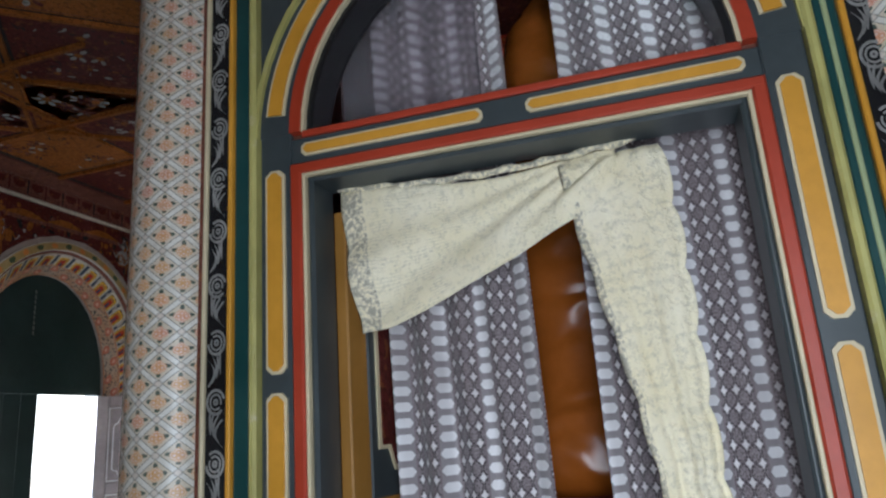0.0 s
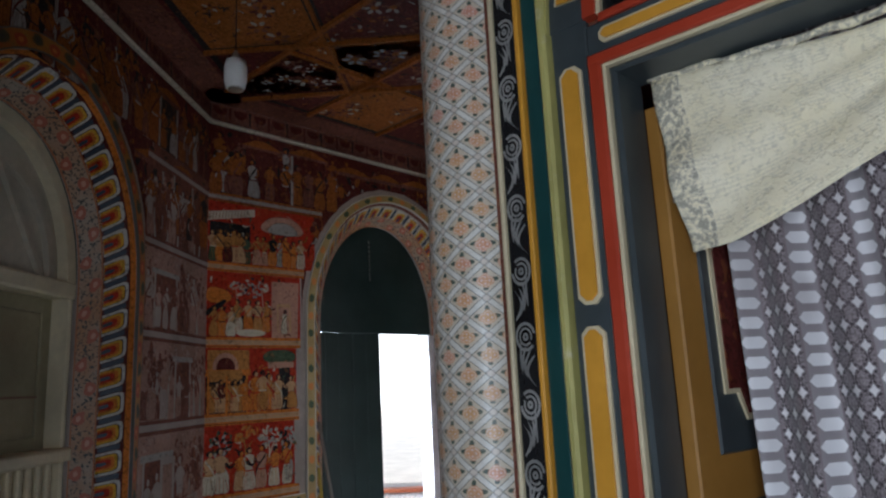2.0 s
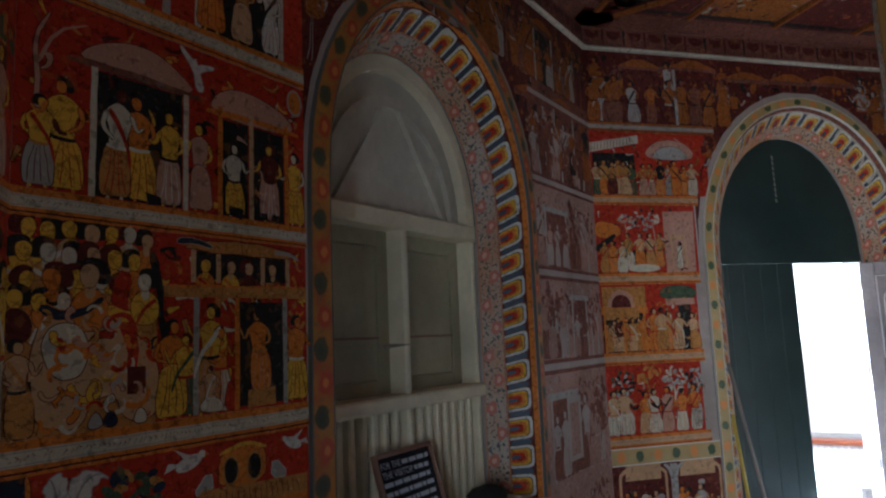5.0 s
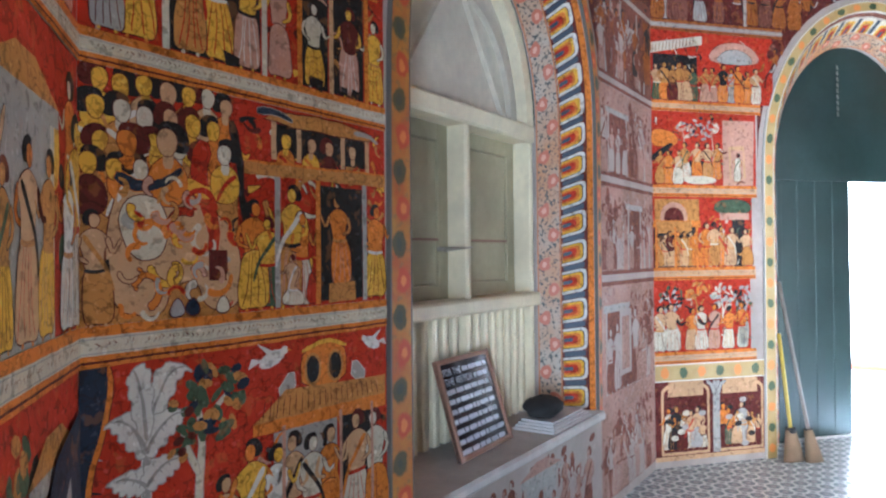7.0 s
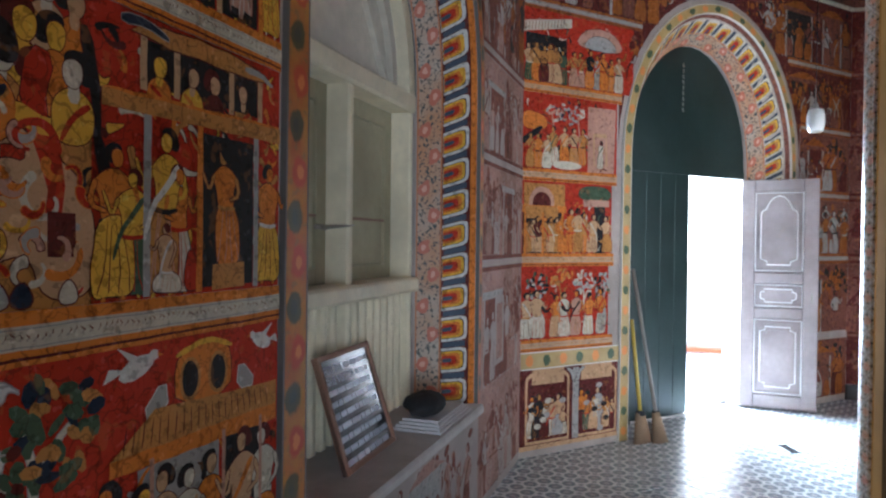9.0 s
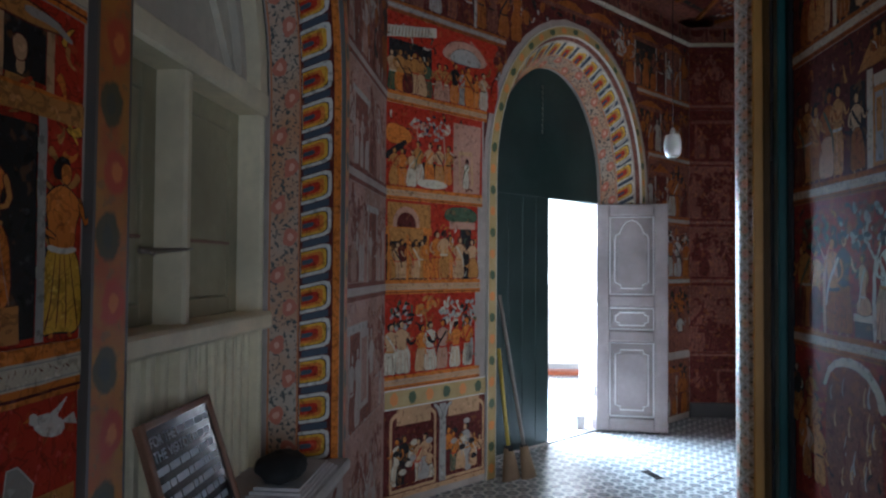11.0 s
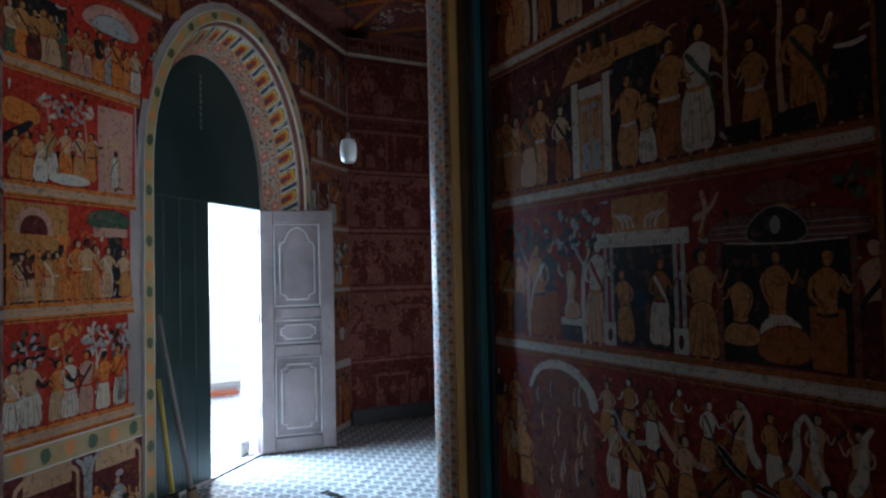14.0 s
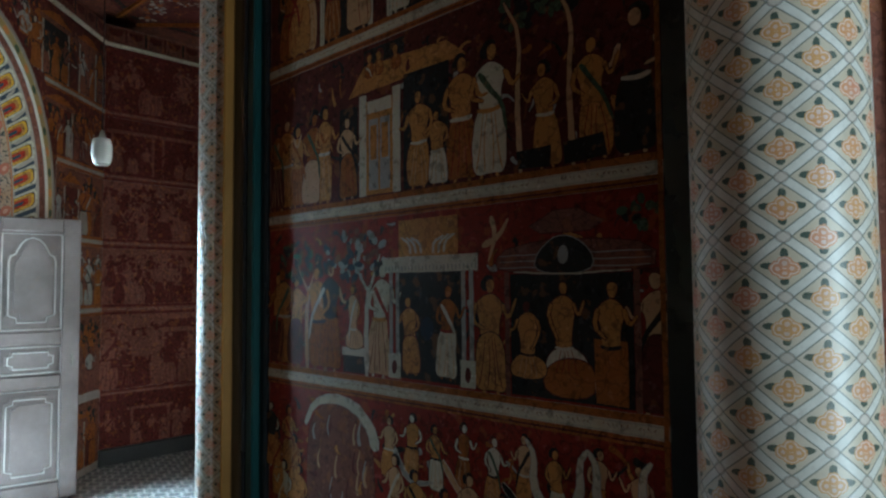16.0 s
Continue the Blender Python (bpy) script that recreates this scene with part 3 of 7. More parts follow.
class Mural:
    """Flat painted shapes on a wall with a wavering hand-drawn outline, each coat a hair above the last."""

    def __init__(self, f, seed, base=0.004):
        self.f, self.v, self.q, self.s, self.base = f, [], [], [], base
        self.r, self.seed = random.Random(seed), seed * 1.37

    def poly(self, outline, ink, coat=1, waver=0.0030):
        pts = []
        for (a, b), (c, e) in zip(outline, outline[1:] + outline[:1]):
            n = min(30, max(1, int(math.hypot(c - a, e - b) / 0.022)))
            pts += [(a + (c - a) * k / n, b + (e - b) * k / n) for k in range(n)]
        n, k = len(self.v), self.seed
        d = self.base + coat * 0.0009 + (len(self.q) % 41) * 0.00002
        for u, z in pts:
            w = noise.noise_vector((u * 24, z * 24, k))
            self.v.append(self.f(u + w.x * waver, d, z + w.y * waver))
        self.q.append(tuple(range(n, n + len(pts))))
        self.s.append(ink)

    def blob(self, outline, ink, coat=1, line=None, width=0.0028, rounds=2):
        """A rounded shape, with a thin contour under it."""
        pts = list(outline)
        for _ in range(rounds):
            out = []
            for (a, b), (c, e) in zip(pts, pts[1:] + pts[:1]):
                out += [(a * 0.75 + c * 0.25, b * 0.75 + e * 0.25), (a * 0.25 + c * 0.75, b * 0.25 + e * 0.75)]
            pts = out
        if line is not None:
            area = sum(a * e - c * b for (a, b), (c, e) in zip(pts, pts[1:] + pts[:1]))
            side, rim = (1 if area > 0 else -1) * width, []
            for k in range(len(pts)):
                (a, b), (c, e) = pts[k - 1], pts[(k + 1) % len(pts)]
                t = math.hypot(c - a, e - b) or 1
                rim.append((pts[k][0] + side * (e - b) / t, pts[k][1] - side * (c - a) / t))
            self.poly(rim, line, coat - 0.12)
        self.poly(pts, ink, coat)

    def stroke(self, pts, w0, w1, ink, coat=1, line=None):
        """A brush stroke along points, tapering from one width to the other."""
        left, right, n = [], [], len(pts)
        for k, (u, z) in enumerate(pts):
            (a, b), (c, e) = pts[max(0, k - 1)], pts[min(n - 1, k + 1)]
            t, w = math.hypot(c - a, e - b) or 1, (w0 + (w1 - w0) * k / (n - 1)) / 2
            left.append((u - (e - b) / t * w, z + (c - a) / t * w))
            right.append((u + (e - b) / t * w, z - (c - a) / t * w))
        self.blob(left + right[::-1], ink, coat, line, 0.0022, 1)

    def rect(self, u0, u1, z0, z1, ink, coat=1, ragged=0.0):
        r = self.r
        g = lambda: r.uniform(-ragged, ragged) if ragged else 0.0
        self.poly([(u0 + g(), z0 + g()), (u1 + g(), z0 + g()), (u1 + g(), z1 + g()), (u0 + g(), z1 + g())], ink, coat, 0.002)

    def oval(self, u, z, a, b, ink, coat=1, sides=12, turn=0.0):
        c, s = math.cos(turn), math.sin(turn)
        pts = [(a * math.cos(2 * math.pi * k / sides), b * math.sin(2 * math.pi * k / sides)) for k in range(sides)]
        self.poly([(u + x * c - y * s, z + x * s + y * c) for x, y in pts], ink, coat)

    def band(self, u0, u1, z0, z1):
        """A cream text band between orange stripes, with illegible dashes."""
        h = z1 - z0
        self.rect(u0, u1, z0, z1, ORANGE, 5)
        self.rect(u0, u1, z0 + h * 0.10, z0 + h * 0.16, MAROON, 6)
        self.rect(u0, u1, z0 + h * 0.29, z1 - h * 0.26, CREAM, 6)
        self.rect(u0, u1, z0 + h * 0.33, z0 + h * 0.36, GREY, 7)
        self.rect(u0, u1, z1 - h * 0.33, z1 - h * 0.30, GREY, 7)
        r, u = self.r, u0 + 0.03
        while u < u1 - 0.03:
            w = r.uniform(0.006, 0.013)
            if r.random() < 0.86:
                # a small looped stroke of illegible script
                zz, k = z0 + h * r.uniform(0.44, 0.50), r.choice([-1, 1])
                self.poly([(u, zz), (u + w * 0.45, zz), (u + w * 0.8, zz + h * 0.08), (u + w * 0.7, zz + h * 0.09)], PLASTER, 7)
                self.poly([(u + w * 0.7, zz + h * 0.05), (u + w, zz + h * 0.07), (u + w * (0.5 + 0.4 * k), zz + h * 0.14), (u + w * (0.35 + 0.4 * k), zz + h * 0.13)], FADED, 7.3)
            u += w * r.uniform(1.15, 1.7)

    def head(self, u, z, s, coat, skin, way):
        """A plain head in profile: dark hair with a knot behind, a smooth pale oval in front."""
        hair = self.r.choice([BLACK, BLACK, BLACK, MAROON])
        self.blob([(u - way * s * 1.8, z - s * 0.9), (u - way * s * 2.1, z + s * 0.4), (u - way * s * 1.0, z + s * 1.8), (u + way * s * 0.7, z + s * 1.65), (u + way * s * 1.0, z + s * 0.6), (u - way * s * 0.3, z - s * 0.8)], hair, coat)
        self.blob([(u - way * s * 0.55, z - s * 1.1), (u - way * s * 0.8, z + s * 0.5), (u, z + s * 1.1), (u + way * s * 0.95, z + s * 0.7), (u + way * s * 1.05, z - s * 0.3), (u + way * s * 0.5, z - s * 1.25)], skin, coat + 0.25, MAROON, 0.0018)

    def figure(self, u, z0, h, coat, robe=None, seated=False):
        """A plain robed shape: wrapped cloth with folds, bare torso, bent arms, sash and a profile head."""
        r = self.r
        robe = robe if robe is not None else r.choice([YELLOW, OCHRE, SKIN, WHITE, ORANGE, PINK, ORANGE, CREAM, RED])
        skin = r.choice([YELLOW, YELLOW, YELLOW, SKIN, ORANGE, CREAM])
        if skin == robe:
            skin = r.choice([SKIN, OCHRE, ORANGE])
        edge, way = r.choice([BLACK, MAROON, MAROON]), r.choice([-1, 1])
        w, lean = h * r.uniform(0.12, 0.16), r.uniform(-0.05, 0.05) * h
        hip, neck = z0 + h * (0.30 if seated else r.uniform(0.44, 0.50)), z0 + h * 0.79
        if seated:
            self.blob([(u - w * 1.7, z0), (u + w * 1.7, z0), (u + w * 1.9, z0 + h * 0.16), (u + w * 0.9, hip), (u - w * 0.9, hip), (u - w * 1.9, z0 + h * 0.18)], robe, coat, edge)
        else:
            f = r.uniform(0.9, 1.3)
            self.blob([(u - w * f, z0), (u - w * 0.2, z0 + h * 0.015), (u + w * f, z0), (u + w * 1.15, z0 + h * 0.22), (u + w * 0.8 + lean * 0.5, hip + h * 0.03), (u - w * 0.8 + lean * 0.5, hip + h * 0.03), (u - w * 1.1, z0 + h * 0.24)], robe, coat, edge)
            for k in (-1, 1):
                self.stroke([(u + k * w * 0.4, z0), (u + k * w * 0.62, z0 - h * 0.012)], h * 0.03, h * 0.02, skin, coat + 0.1)
        tone = r.choice([RED, MAROON, OCHRE, PINK] if robe not in (RED, PINK) else [WHITE, MAROON, YELLOW])
        for k in (-0.65, -0.2, 0.25, 0.7):
            x = u + k * w + r.uniform(-0.1, 0.1) * w
            self.stroke([(x + k * w * 0.3, z0 + h * 0.03), (x + r.uniform(-0.2, 0.2) * w, z0 + h * 0.2), (x * 0.5 + (u + lean * 0.5) * 0.5, hip)], h * 0.012, h * 0.006, tone, coat + 0.3)
        top = r.choice([skin, skin, skin, robe])
        self.blob([(u - w * 0.72 + lean * 0.6, hip - h * 0.02), (u + w * 0.72 + lean * 0.6, hip - h * 0.02), (u + w * 0.68 + lean, hip + h * 0.14), (u + w * 1.12 + lean, neck - h * 0.06), (u + w * 0.35 + lean, neck + h * 0.03), (u - w * 0.35 + lean, neck + h * 0.03), (u - w * 1.12 + lean, neck - h * 0.06), (u - w * 0.68 + lean, hip + h * 0.14)], top, coat + 0.5, edge, 0.002)
        self.stroke([(u - w * 0.8 + lean * 0.6, hip), (u + lean * 0.6, hip - h * 0.015), (u + w * 0.8 + lean * 0.6, hip)], h * 0.035, h * 0.03, r.choice([RED, WHITE, BLACK, OCHRE]), coat + 0.7)
        if r.random() < 0.6:
            self.stroke([(u - way * w * 0.7 + lean, neck - h * 0.03), (u + lean * 0.8, neck - h * 0.16), (u + way * w * 0.8 + lean * 0.6, hip + h * 0.02), (u + way * w * 1.1, hip - h * 0.18)], h * 0.05, h * 0.03, r.choice([WHITE, RED, ORANGE, GREEN, BLACK, robe]), coat + 0.8)
        bend = r.uniform(-0.05, 0.17) * h
        self.stroke([(u + way * w * 0.95 + lean, neck - h * 0.05), (u + way * w * 1.35 + lean, neck - h * 0.19), (u + way * w * 1.9 + lean, neck - h * 0.16 + bend)], h * 0.05, h * 0.028, skin, coat + 0.9, edge)
        self.stroke([(u - way * w * 0.95 + lean, neck - h * 0.05), (u - way * w * 1.3 + lean, neck - h * 0.2), (u - way * w * 0.4 + lean, hip + h * 0.06)], h * 0.05, h * 0.028, skin, coat + 0.9, edge)
        self.head(u + lean * 1.1 + way * w * 0.06, z0 + h * 0.895, h * 0.052, coat + 1.0, skin, way)

    def frond(self, u, z, reach, rise, coat):
        """A broad pale acanthus leaf with lobed edges, a rolled tip and a grey rib."""
        n, top, low, mid = 9, [], [], []
        for k in range(n + 1):
            t = k / n
            x, y = u + reach * t ** 1.25, z + rise * math.sin(1.75 * t)
            w = 0.034 * math.sin(math.pi * min(1, 0.10 + t * 0.86)) ** 0.7
            jag = 1.25 if k % 2 else 0.78
            top.append((x - math.copysign(w * jag * 0.7, reach), y + w * jag * 0.5))
            low.append((x + math.copysign(w * jag * 0.6, reach), y - w * jag * 0.75))
            mid.append((x, y))
        self.blob(top + [(u + reach * 1.22, z + rise * 0.86)] + low[::-1], WHITE, coat, GREY, 0.003, 1)
        self.stroke(mid, 0.010, 0.003, GREY, coat + 0.4)
        for k in range(2, n, 2):
            self.stroke([mid[k], ((mid[k][0] + low[k][0]) / 2, (mid[k][1] + low[k][1]) / 2)], 0.004, 0.002, GREY, coat + 0.4)

    def bust(self, u, z, s, coat, cloth, skin):
        """Sloping shoulders, neck and a plain profile head."""
        way = self.r.choice([-1, 1, 1])
        self.blob([(u - s * 0.8, z - s * 2.6), (u + s * 0.8, z - s * 2.6), (u + s * 0.95, z - s * 1.2), (u + s * 0.3, z - s * 0.6), (u - s * 0.3, z - s * 0.6), (u - s * 0.95, z - s * 1.2)], cloth, coat, MAROON, 0.002)
        self.stroke([(u, z - s * 0.2), (u, z - s * 1.1)], s * 0.42, s * 0.55, skin, coat + 0.2)
        self.stroke([(u - way * s * 0.7, z - s * 1.1), (u + way * s * 0.1, z - s * 1.6), (u + way * s * 0.5, z - s * 2.5)], s * 0.3, s * 0.2, self.r.choice([RED, ORANGE, WHITE, OCHRE]), coat + 0.3)
        self.head(u, z, s * 0.50, coat + 0.4, skin, way)

    def tree(self, u, z0, h, coat, ink=GREEN, trunk=GREY):
        r = self.r
        bend = r.uniform(-0.08, 0.08) * h
        self.poly([(u - h * 0.035, z0), (u + h * 0.035, z0), (u + bend + h * 0.015, z0 + h * 0.6), (u + bend - h * 0.015, z0 + h * 0.6)], trunk, coat)
        for k in range(5):
            a = radians(25 + 32 * k + r.uniform(-8, 8))
            x, y = u + bend + math.cos(a) * h * 0.24, z0 + h * 0.58 + math.sin(a) * h * 0.34
            self.poly([(u + bend - h * 0.012, z0 + h * 0.5), (u + bend + h * 0.012, z0 + h * 0.52), (x, y)], trunk, coat + 0.2)
            for j in range(5):
                self.oval(x + r.uniform(-0.1, 0.1) * h, y + r.uniform(-0.09, 0.09) * h, h * r.uniform(0.035, 0.06), h * r.uniform(0.025, 0.045), ink if j % 4 else OCHRE, coat + 0.4, 7, r.uniform(0, 3))

    def bird(self, u, z, s, coat, ink=WHITE):
        k = self.r.choice([-1, 1])
        self.oval(u, z, s, s * 0.45, ink, coat, 10, 0.3 * k)
        self.poly([(u - k * s * 0.2, z + s * 0.1), (u - k * s * 1.1, z + s * 0.95), (u + k * s * 0.4, z + s * 0.3)], ink, coat + 0.2)
        self.poly([(u - k * s * 0.6, z), (u - k * s * 1.7, z - s * 0.35), (u - k * s * 1.5, z + s * 0.2)], ink, coat + 0.3)
        self.oval(u + k * s * 0.95, z + s * 0.4, s * 0.28, s * 0.24, ink, coat + 0.3, 8)
        self.poly([(u + k * s * 1.15, z + s * 0.5), (u + k * s * 1.5, z + s * 0.35), (u + k * s * 1.15, z + s * 0.3)], ORANGE, coat + 0.4)

    def house(self, u0, u1, z0, z1, coat, inside=BLACK, people=2):
        h = z1 - z0
        self.rect(u0, u1, z0, z1, inside, coat)
        for u in (u0, u1 - 0.025):
            self.rect(u, u + 0.025, z0, z1, CREAM, coat + 0.5)
            self.rect(u + 0.008, u + 0.012, z0, z1, GREY, coat + 0.7)
        self.rect(u0 - 0.03, u1 + 0.03, z1 - h * 0.04, z1 + h * 0.05, GREY, coat + 0.6)
        self.poly([(u0 - 0.04, z1 + h * 0.05), (u1 + 0.04, z1 + h * 0.05), ((u0 + u1) / 2 + 0.05, z1 + h * 0.2), ((u0 + u1) / 2 - 0.05, z1 + h * 0.2)], OCHRE, coat + 0.5)
        for k in range(people):
            self.figure(u0 + (u1 - u0) * (k + 0.5) / people, z0 + h * 0.02, h * self.r.uniform(0.72, 0.86), coat + 1, self.r.choice([YELLOW, WHITE, SKIN, ORANGE]))

    def register(self, u0, u1, z0, z1, ground=RED, density=1.0, houses=0.3, trees=0.12):
        """A row of a story: ground colour, crowd, pavilions, trees and birds."""
        r, h = self.r, z1 - z0
        if ground is not None:
            self.rect(u0, u1, z0, z1, ground, 0)
        for _ in range(int((u1 - u0) / 0.07)):
            self.oval(r.uniform(u0 + 0.05, u1 - 0.05), z0 + h * r.uniform(0.60, 0.92), r.uniform(0.02, 0.05), r.uniform(0.015, 0.035), r.choice([OCHRE, PINK, BLACK, ORANGE, GREEN, BLACK, MAROON]), 0.5, 8, r.uniform(0, 3))
        for _ in range(int((u1 - u0) / 0.045)):
            a, b = r.uniform(0.012, 0.035), r.uniform(0.02, 0.07)
            self.oval(r.uniform(u0 + 0.06, u1 - 0.06), z0 + h * r.uniform(0.25, 0.7), a, min(b, h * 0.2), r.choice([BLACK, BLACK, ORANGE, OCHRE, GREEN, MAROON, YELLOW]), 0.9, 8, r.uniform(-0.4, 0.4))
        u = u0 + r.uniform(0.04, 0.09)
        while u < u1 - 0.07:
            x = r.random()
            if x < houses and u < u1 - 0.30 and h > 0.3:
                w = r.uniform(0.22, 0.38)
                self.house(u, min(u + w, u1 - 0.03), z0, z0 + h * r.uniform(0.70, 0.8), 2, r.choice([BLACK, BLACK, MAROON, GREY]), 3 if w > 0.3 else 2)
                u += w + 0.07
            elif x < houses + trees:
                self.tree(u, z0, h * r.uniform(0.8, 0.95), 1.5, r.choice([GREEN, GREY, GREEN]))
                u += 0.10
            else:
                if h > 0.35 and r.random() < 0.55:
                    self.figure(u + 0.02, z0 + h * 0.36, h * r.uniform(0.48, 0.58), 1.5)
                self.figure(u, z0 + 0.004, h * r.uniform(0.58, 0.84), 3)
                u += r.uniform(0.048, 0.09) / density

    def crowd(self, u0, u1, z, h, inks, coat, step=0.06):
        u = u0
        while u < u1:
            self.figure(u, z + self.r.uniform(0, 0.02), h * self.r.uniform(0.8, 1.1), coat, self.r.choice(inks))
            u += step * self.r.uniform(0.8, 1.3)

    def done(self, name, parent=None, state=""):
        """state: worn, or one of the sets of duller or darker inks."""
        dull = {
            "worn": {RED: FADED, YELLOW: WORN, ORANGE: FADED, OCHRE: WORN, CREAM: PLASTER, WHITE: PLASTER, SKIN: PLASTER, PINK: WORN, FADED: WORN, BLACK: FADED, BLUE: FADED, GREEN: FADED, MAROON: FADED},
            # north wall: its shade is put into maroon and faded inks
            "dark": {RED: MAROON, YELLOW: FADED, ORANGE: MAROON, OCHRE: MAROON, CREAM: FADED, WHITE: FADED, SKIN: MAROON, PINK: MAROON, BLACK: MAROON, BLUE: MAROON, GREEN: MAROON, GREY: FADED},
            "ceiling": {FADED: BLACK, GREY: FADED, CREAM: GREY, PINK: FADED, ORANGE: AMBER, RED: MAROON, OCHRE: AMBER, WHITE: GREY, GREEN: BLACK},
            # only swaps whites, yellows and creams for duller inks
            "dusty": {WHITE: CREAM, YELLOW: OCHRE, CREAM: SKIN},
            "toned": {RED: DEEP, YELLOW: OCHRE, ORANGE: AMBER, WHITE: CREAM, PINK: SKIN},
            "deepened": {YELLOW: AMBER, SKIN: FADED, PINK: FADED, CREAM: GREY, WHITE: GREY, RED: MAROON, ORANGE: AMBER, OCHRE: AMBER, GREY: FADED, GREEN: BLACK},
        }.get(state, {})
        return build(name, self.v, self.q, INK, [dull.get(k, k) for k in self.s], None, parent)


def busy(m, u0, u1, z0, z1, n, inks):
    """Drapery, leaves and scrolls that crowd the ground between figures."""
    r = m.r
    for _ in range(n):
        u, z, a, k = r.uniform(u0, u1), r.uniform(z0, z1), r.uniform(0, 6.28), r.uniform(0.02, 0.05)
        bend = r.uniform(-1.6, 1.6)
        pts = [(u, z)]
        for i in range(3):
            pts.append((pts[-1][0] + k * 0.5 * math.cos(a + bend * i * 0.5), pts[-1][1] + k * 0.5 * math.sin(a + bend * i * 0.5)))
        if all(u0 < x < u1 and z0 < y < z1 for x, y in pts):
            m.stroke(pts, r.uniform(0.010, 0.022), 0.004, r.choice(inks), 0.5 + r.uniform(0, 0.5), MAROON if r.random() < 0.4 else None)


# ---- setting ----
def flat(name, pts, mat, flip=False):
    return build(name, pts, [tuple(reversed(range(len(pts)))) if flip else tuple(range(len(pts)))], mat)


def plain_wall(name, f, u0, u1, z0, z1, thick, mat, label):
    ob = Solid(f).box(u0, u1, -thick, 0.0, z0, z1).done(name, mat)
    return tagged(ob, label, "wall", kind="structure")


# ground outside, shrine floor
g = 300
tagged(flat("ground", [(-g, -g, -0.12), (g, -g, -0.12), (g, g, -0.12), (-g, g, -0.12)], M_GROUND), "sunlit pale sand ground outside the temple", "ground", kind="structure")
# added emissive sheet that turns the outside white behind the doorway
M_DISTANCE, _t, _b = material("glowing_backdrop", 1.0)
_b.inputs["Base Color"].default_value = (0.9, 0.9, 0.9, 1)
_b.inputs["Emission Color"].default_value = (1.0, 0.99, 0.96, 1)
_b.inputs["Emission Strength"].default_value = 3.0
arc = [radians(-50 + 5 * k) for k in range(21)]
glow_arc = build("backdrop", [(4 + 60 * math.cos(a), 2 + 60 * math.sin(a), z) for z in (-0.3, 40) for a in arc], [(k, k + 1, k + 22, k + 21) for k in range(20)], M_DISTANCE)
tagged(glow_arc, "added glowing white backdrop beyond the temple yard", "backdrop", kind="structure")
floor_bed = Solid(Frame(4.0, 0.0, 0, 1)).box(-7.5, 7.5, -7.0, 4.2, -0.10, -0.014).done("floor", M_CEMENT)
tagged(floor_bed, "tiled temple floor with blue-grey oval pattern", "floor", kind="structure")

# window wall
WIN_C, WIN_FACE, WIN_IN = 3.66, 0.835, 0.69
win_face = arch(WIN_C, WIN_FACE, 0.58, 2.12, 0.98)
win_inner = arch(WIN_C, WIN_IN, 0.58, 2.12, 0.80)
wall_w = arched_wall("wall_window", W, C0[0] - 0.3, C1[0] + 0.25, CEILING, win_face, win_inner, 0.27, 0.55, M_PLASTER)
tagged(wall_w, "thick plastered wall covered with red temple murals", "wall", kind="structure")
Solid(W).box(WIN_C - 1.1, WIN_C + 1.1, -0.70, -0.56, 0.4, 3.3).done("wall_window_back", M_PLASTER)
tagged(bpy.data.objects["wall_window_back"], "plain plaster backing behind closed window shutters", "wall", kind="structure")

# door wall
DOOR_C, DOOR_FACE, DOOR_IN = 1.885, 0.93, 0.70
door_face = arch(DOOR_C, DOOR_FACE, 0.0, 2.06, 1.13)
door_inner = arch(DOOR_C + 0.04, DOOR_IN, 0.0, 2.06, 0.96)
wall_d = arched_wall("wall_door", D, -0.25, D_LEN + 0.25, CEILING, door_face, door_inner, 0.28, 0.50, M_PLASTER)
tagged(wall_d, "thick plastered wall with arched doorway and faded murals", "wall", kind="structure")

plain_wall("wall_north", N, -0.2, 3.9, 0, CEILING, 0.5, M_PLASTER, "plastered wall behind murals whose inks carry its shade")
N_END = N(3.7, 0, 0)
S1 = Frame(N_END.x, N_END.y, -131.0, -1)
plain_wall("wall_east", S1, -0.2, 3.9, 0, CEILING, 0.5, M_PLASTER, "plain plastered outer wall")
S1_END = S1(3.7, 0, 0)
S2 = Frame(S1_END.x, S1_END.y, -176.0, -1)
plain_wall("wall_south", S2, -0.2, 3.9, 0, CEILING, 0.5, M_PLASTER, "plain plastered outer wall")
S2_END = S2(3.7, 0, 0)
# entrance wall with a doorway opposite the shrine door
e_face = arch(2.36, 0.72, 0.0, 2.1, 0.80)
e_inner = arch(2.36, 0.64, 0.0, 2.1, 0.72)
wall_e = arched_wall("wall_entrance", E, -0.2, E_LEN + 0.2, CEILING, e_face, e_inner, 0.25, 0.5, M_PLASTER)
tagged(wall_e, "plastered entrance wall with an open arched doorway", "wall", kind="structure")
S4 = Frame(C9.x, C9.y, 275.0, 1)
plain_wall("wall_west", S4, -0.2, 3.9, 0, CEILING, 0.5, M_PLASTER, "plain plastered outer wall")
S4_END = S4(3.7, 0, 0)
link = Vector((S2_END.x - S4_END.x, S2_END.y - S4_END.y))
S5 = Frame(S4_END.x, S4_END.y, math.degrees(math.atan2(link.y, link.x)), 1)
plain_wall("wall_south_west", S5, -0.2, link.length + 0.2, 0, CEILING, 0.5, M_PLASTER, "plain plastered outer wall")

# ceiling with painted boards and ribs
ceil = Solid(Frame(4.0, 0.0, 0, 1)).box(-8.5, 8.5, -8.0, 5.0, CEILING, CEILING + 0.12).done("ceiling", M_MAROON)
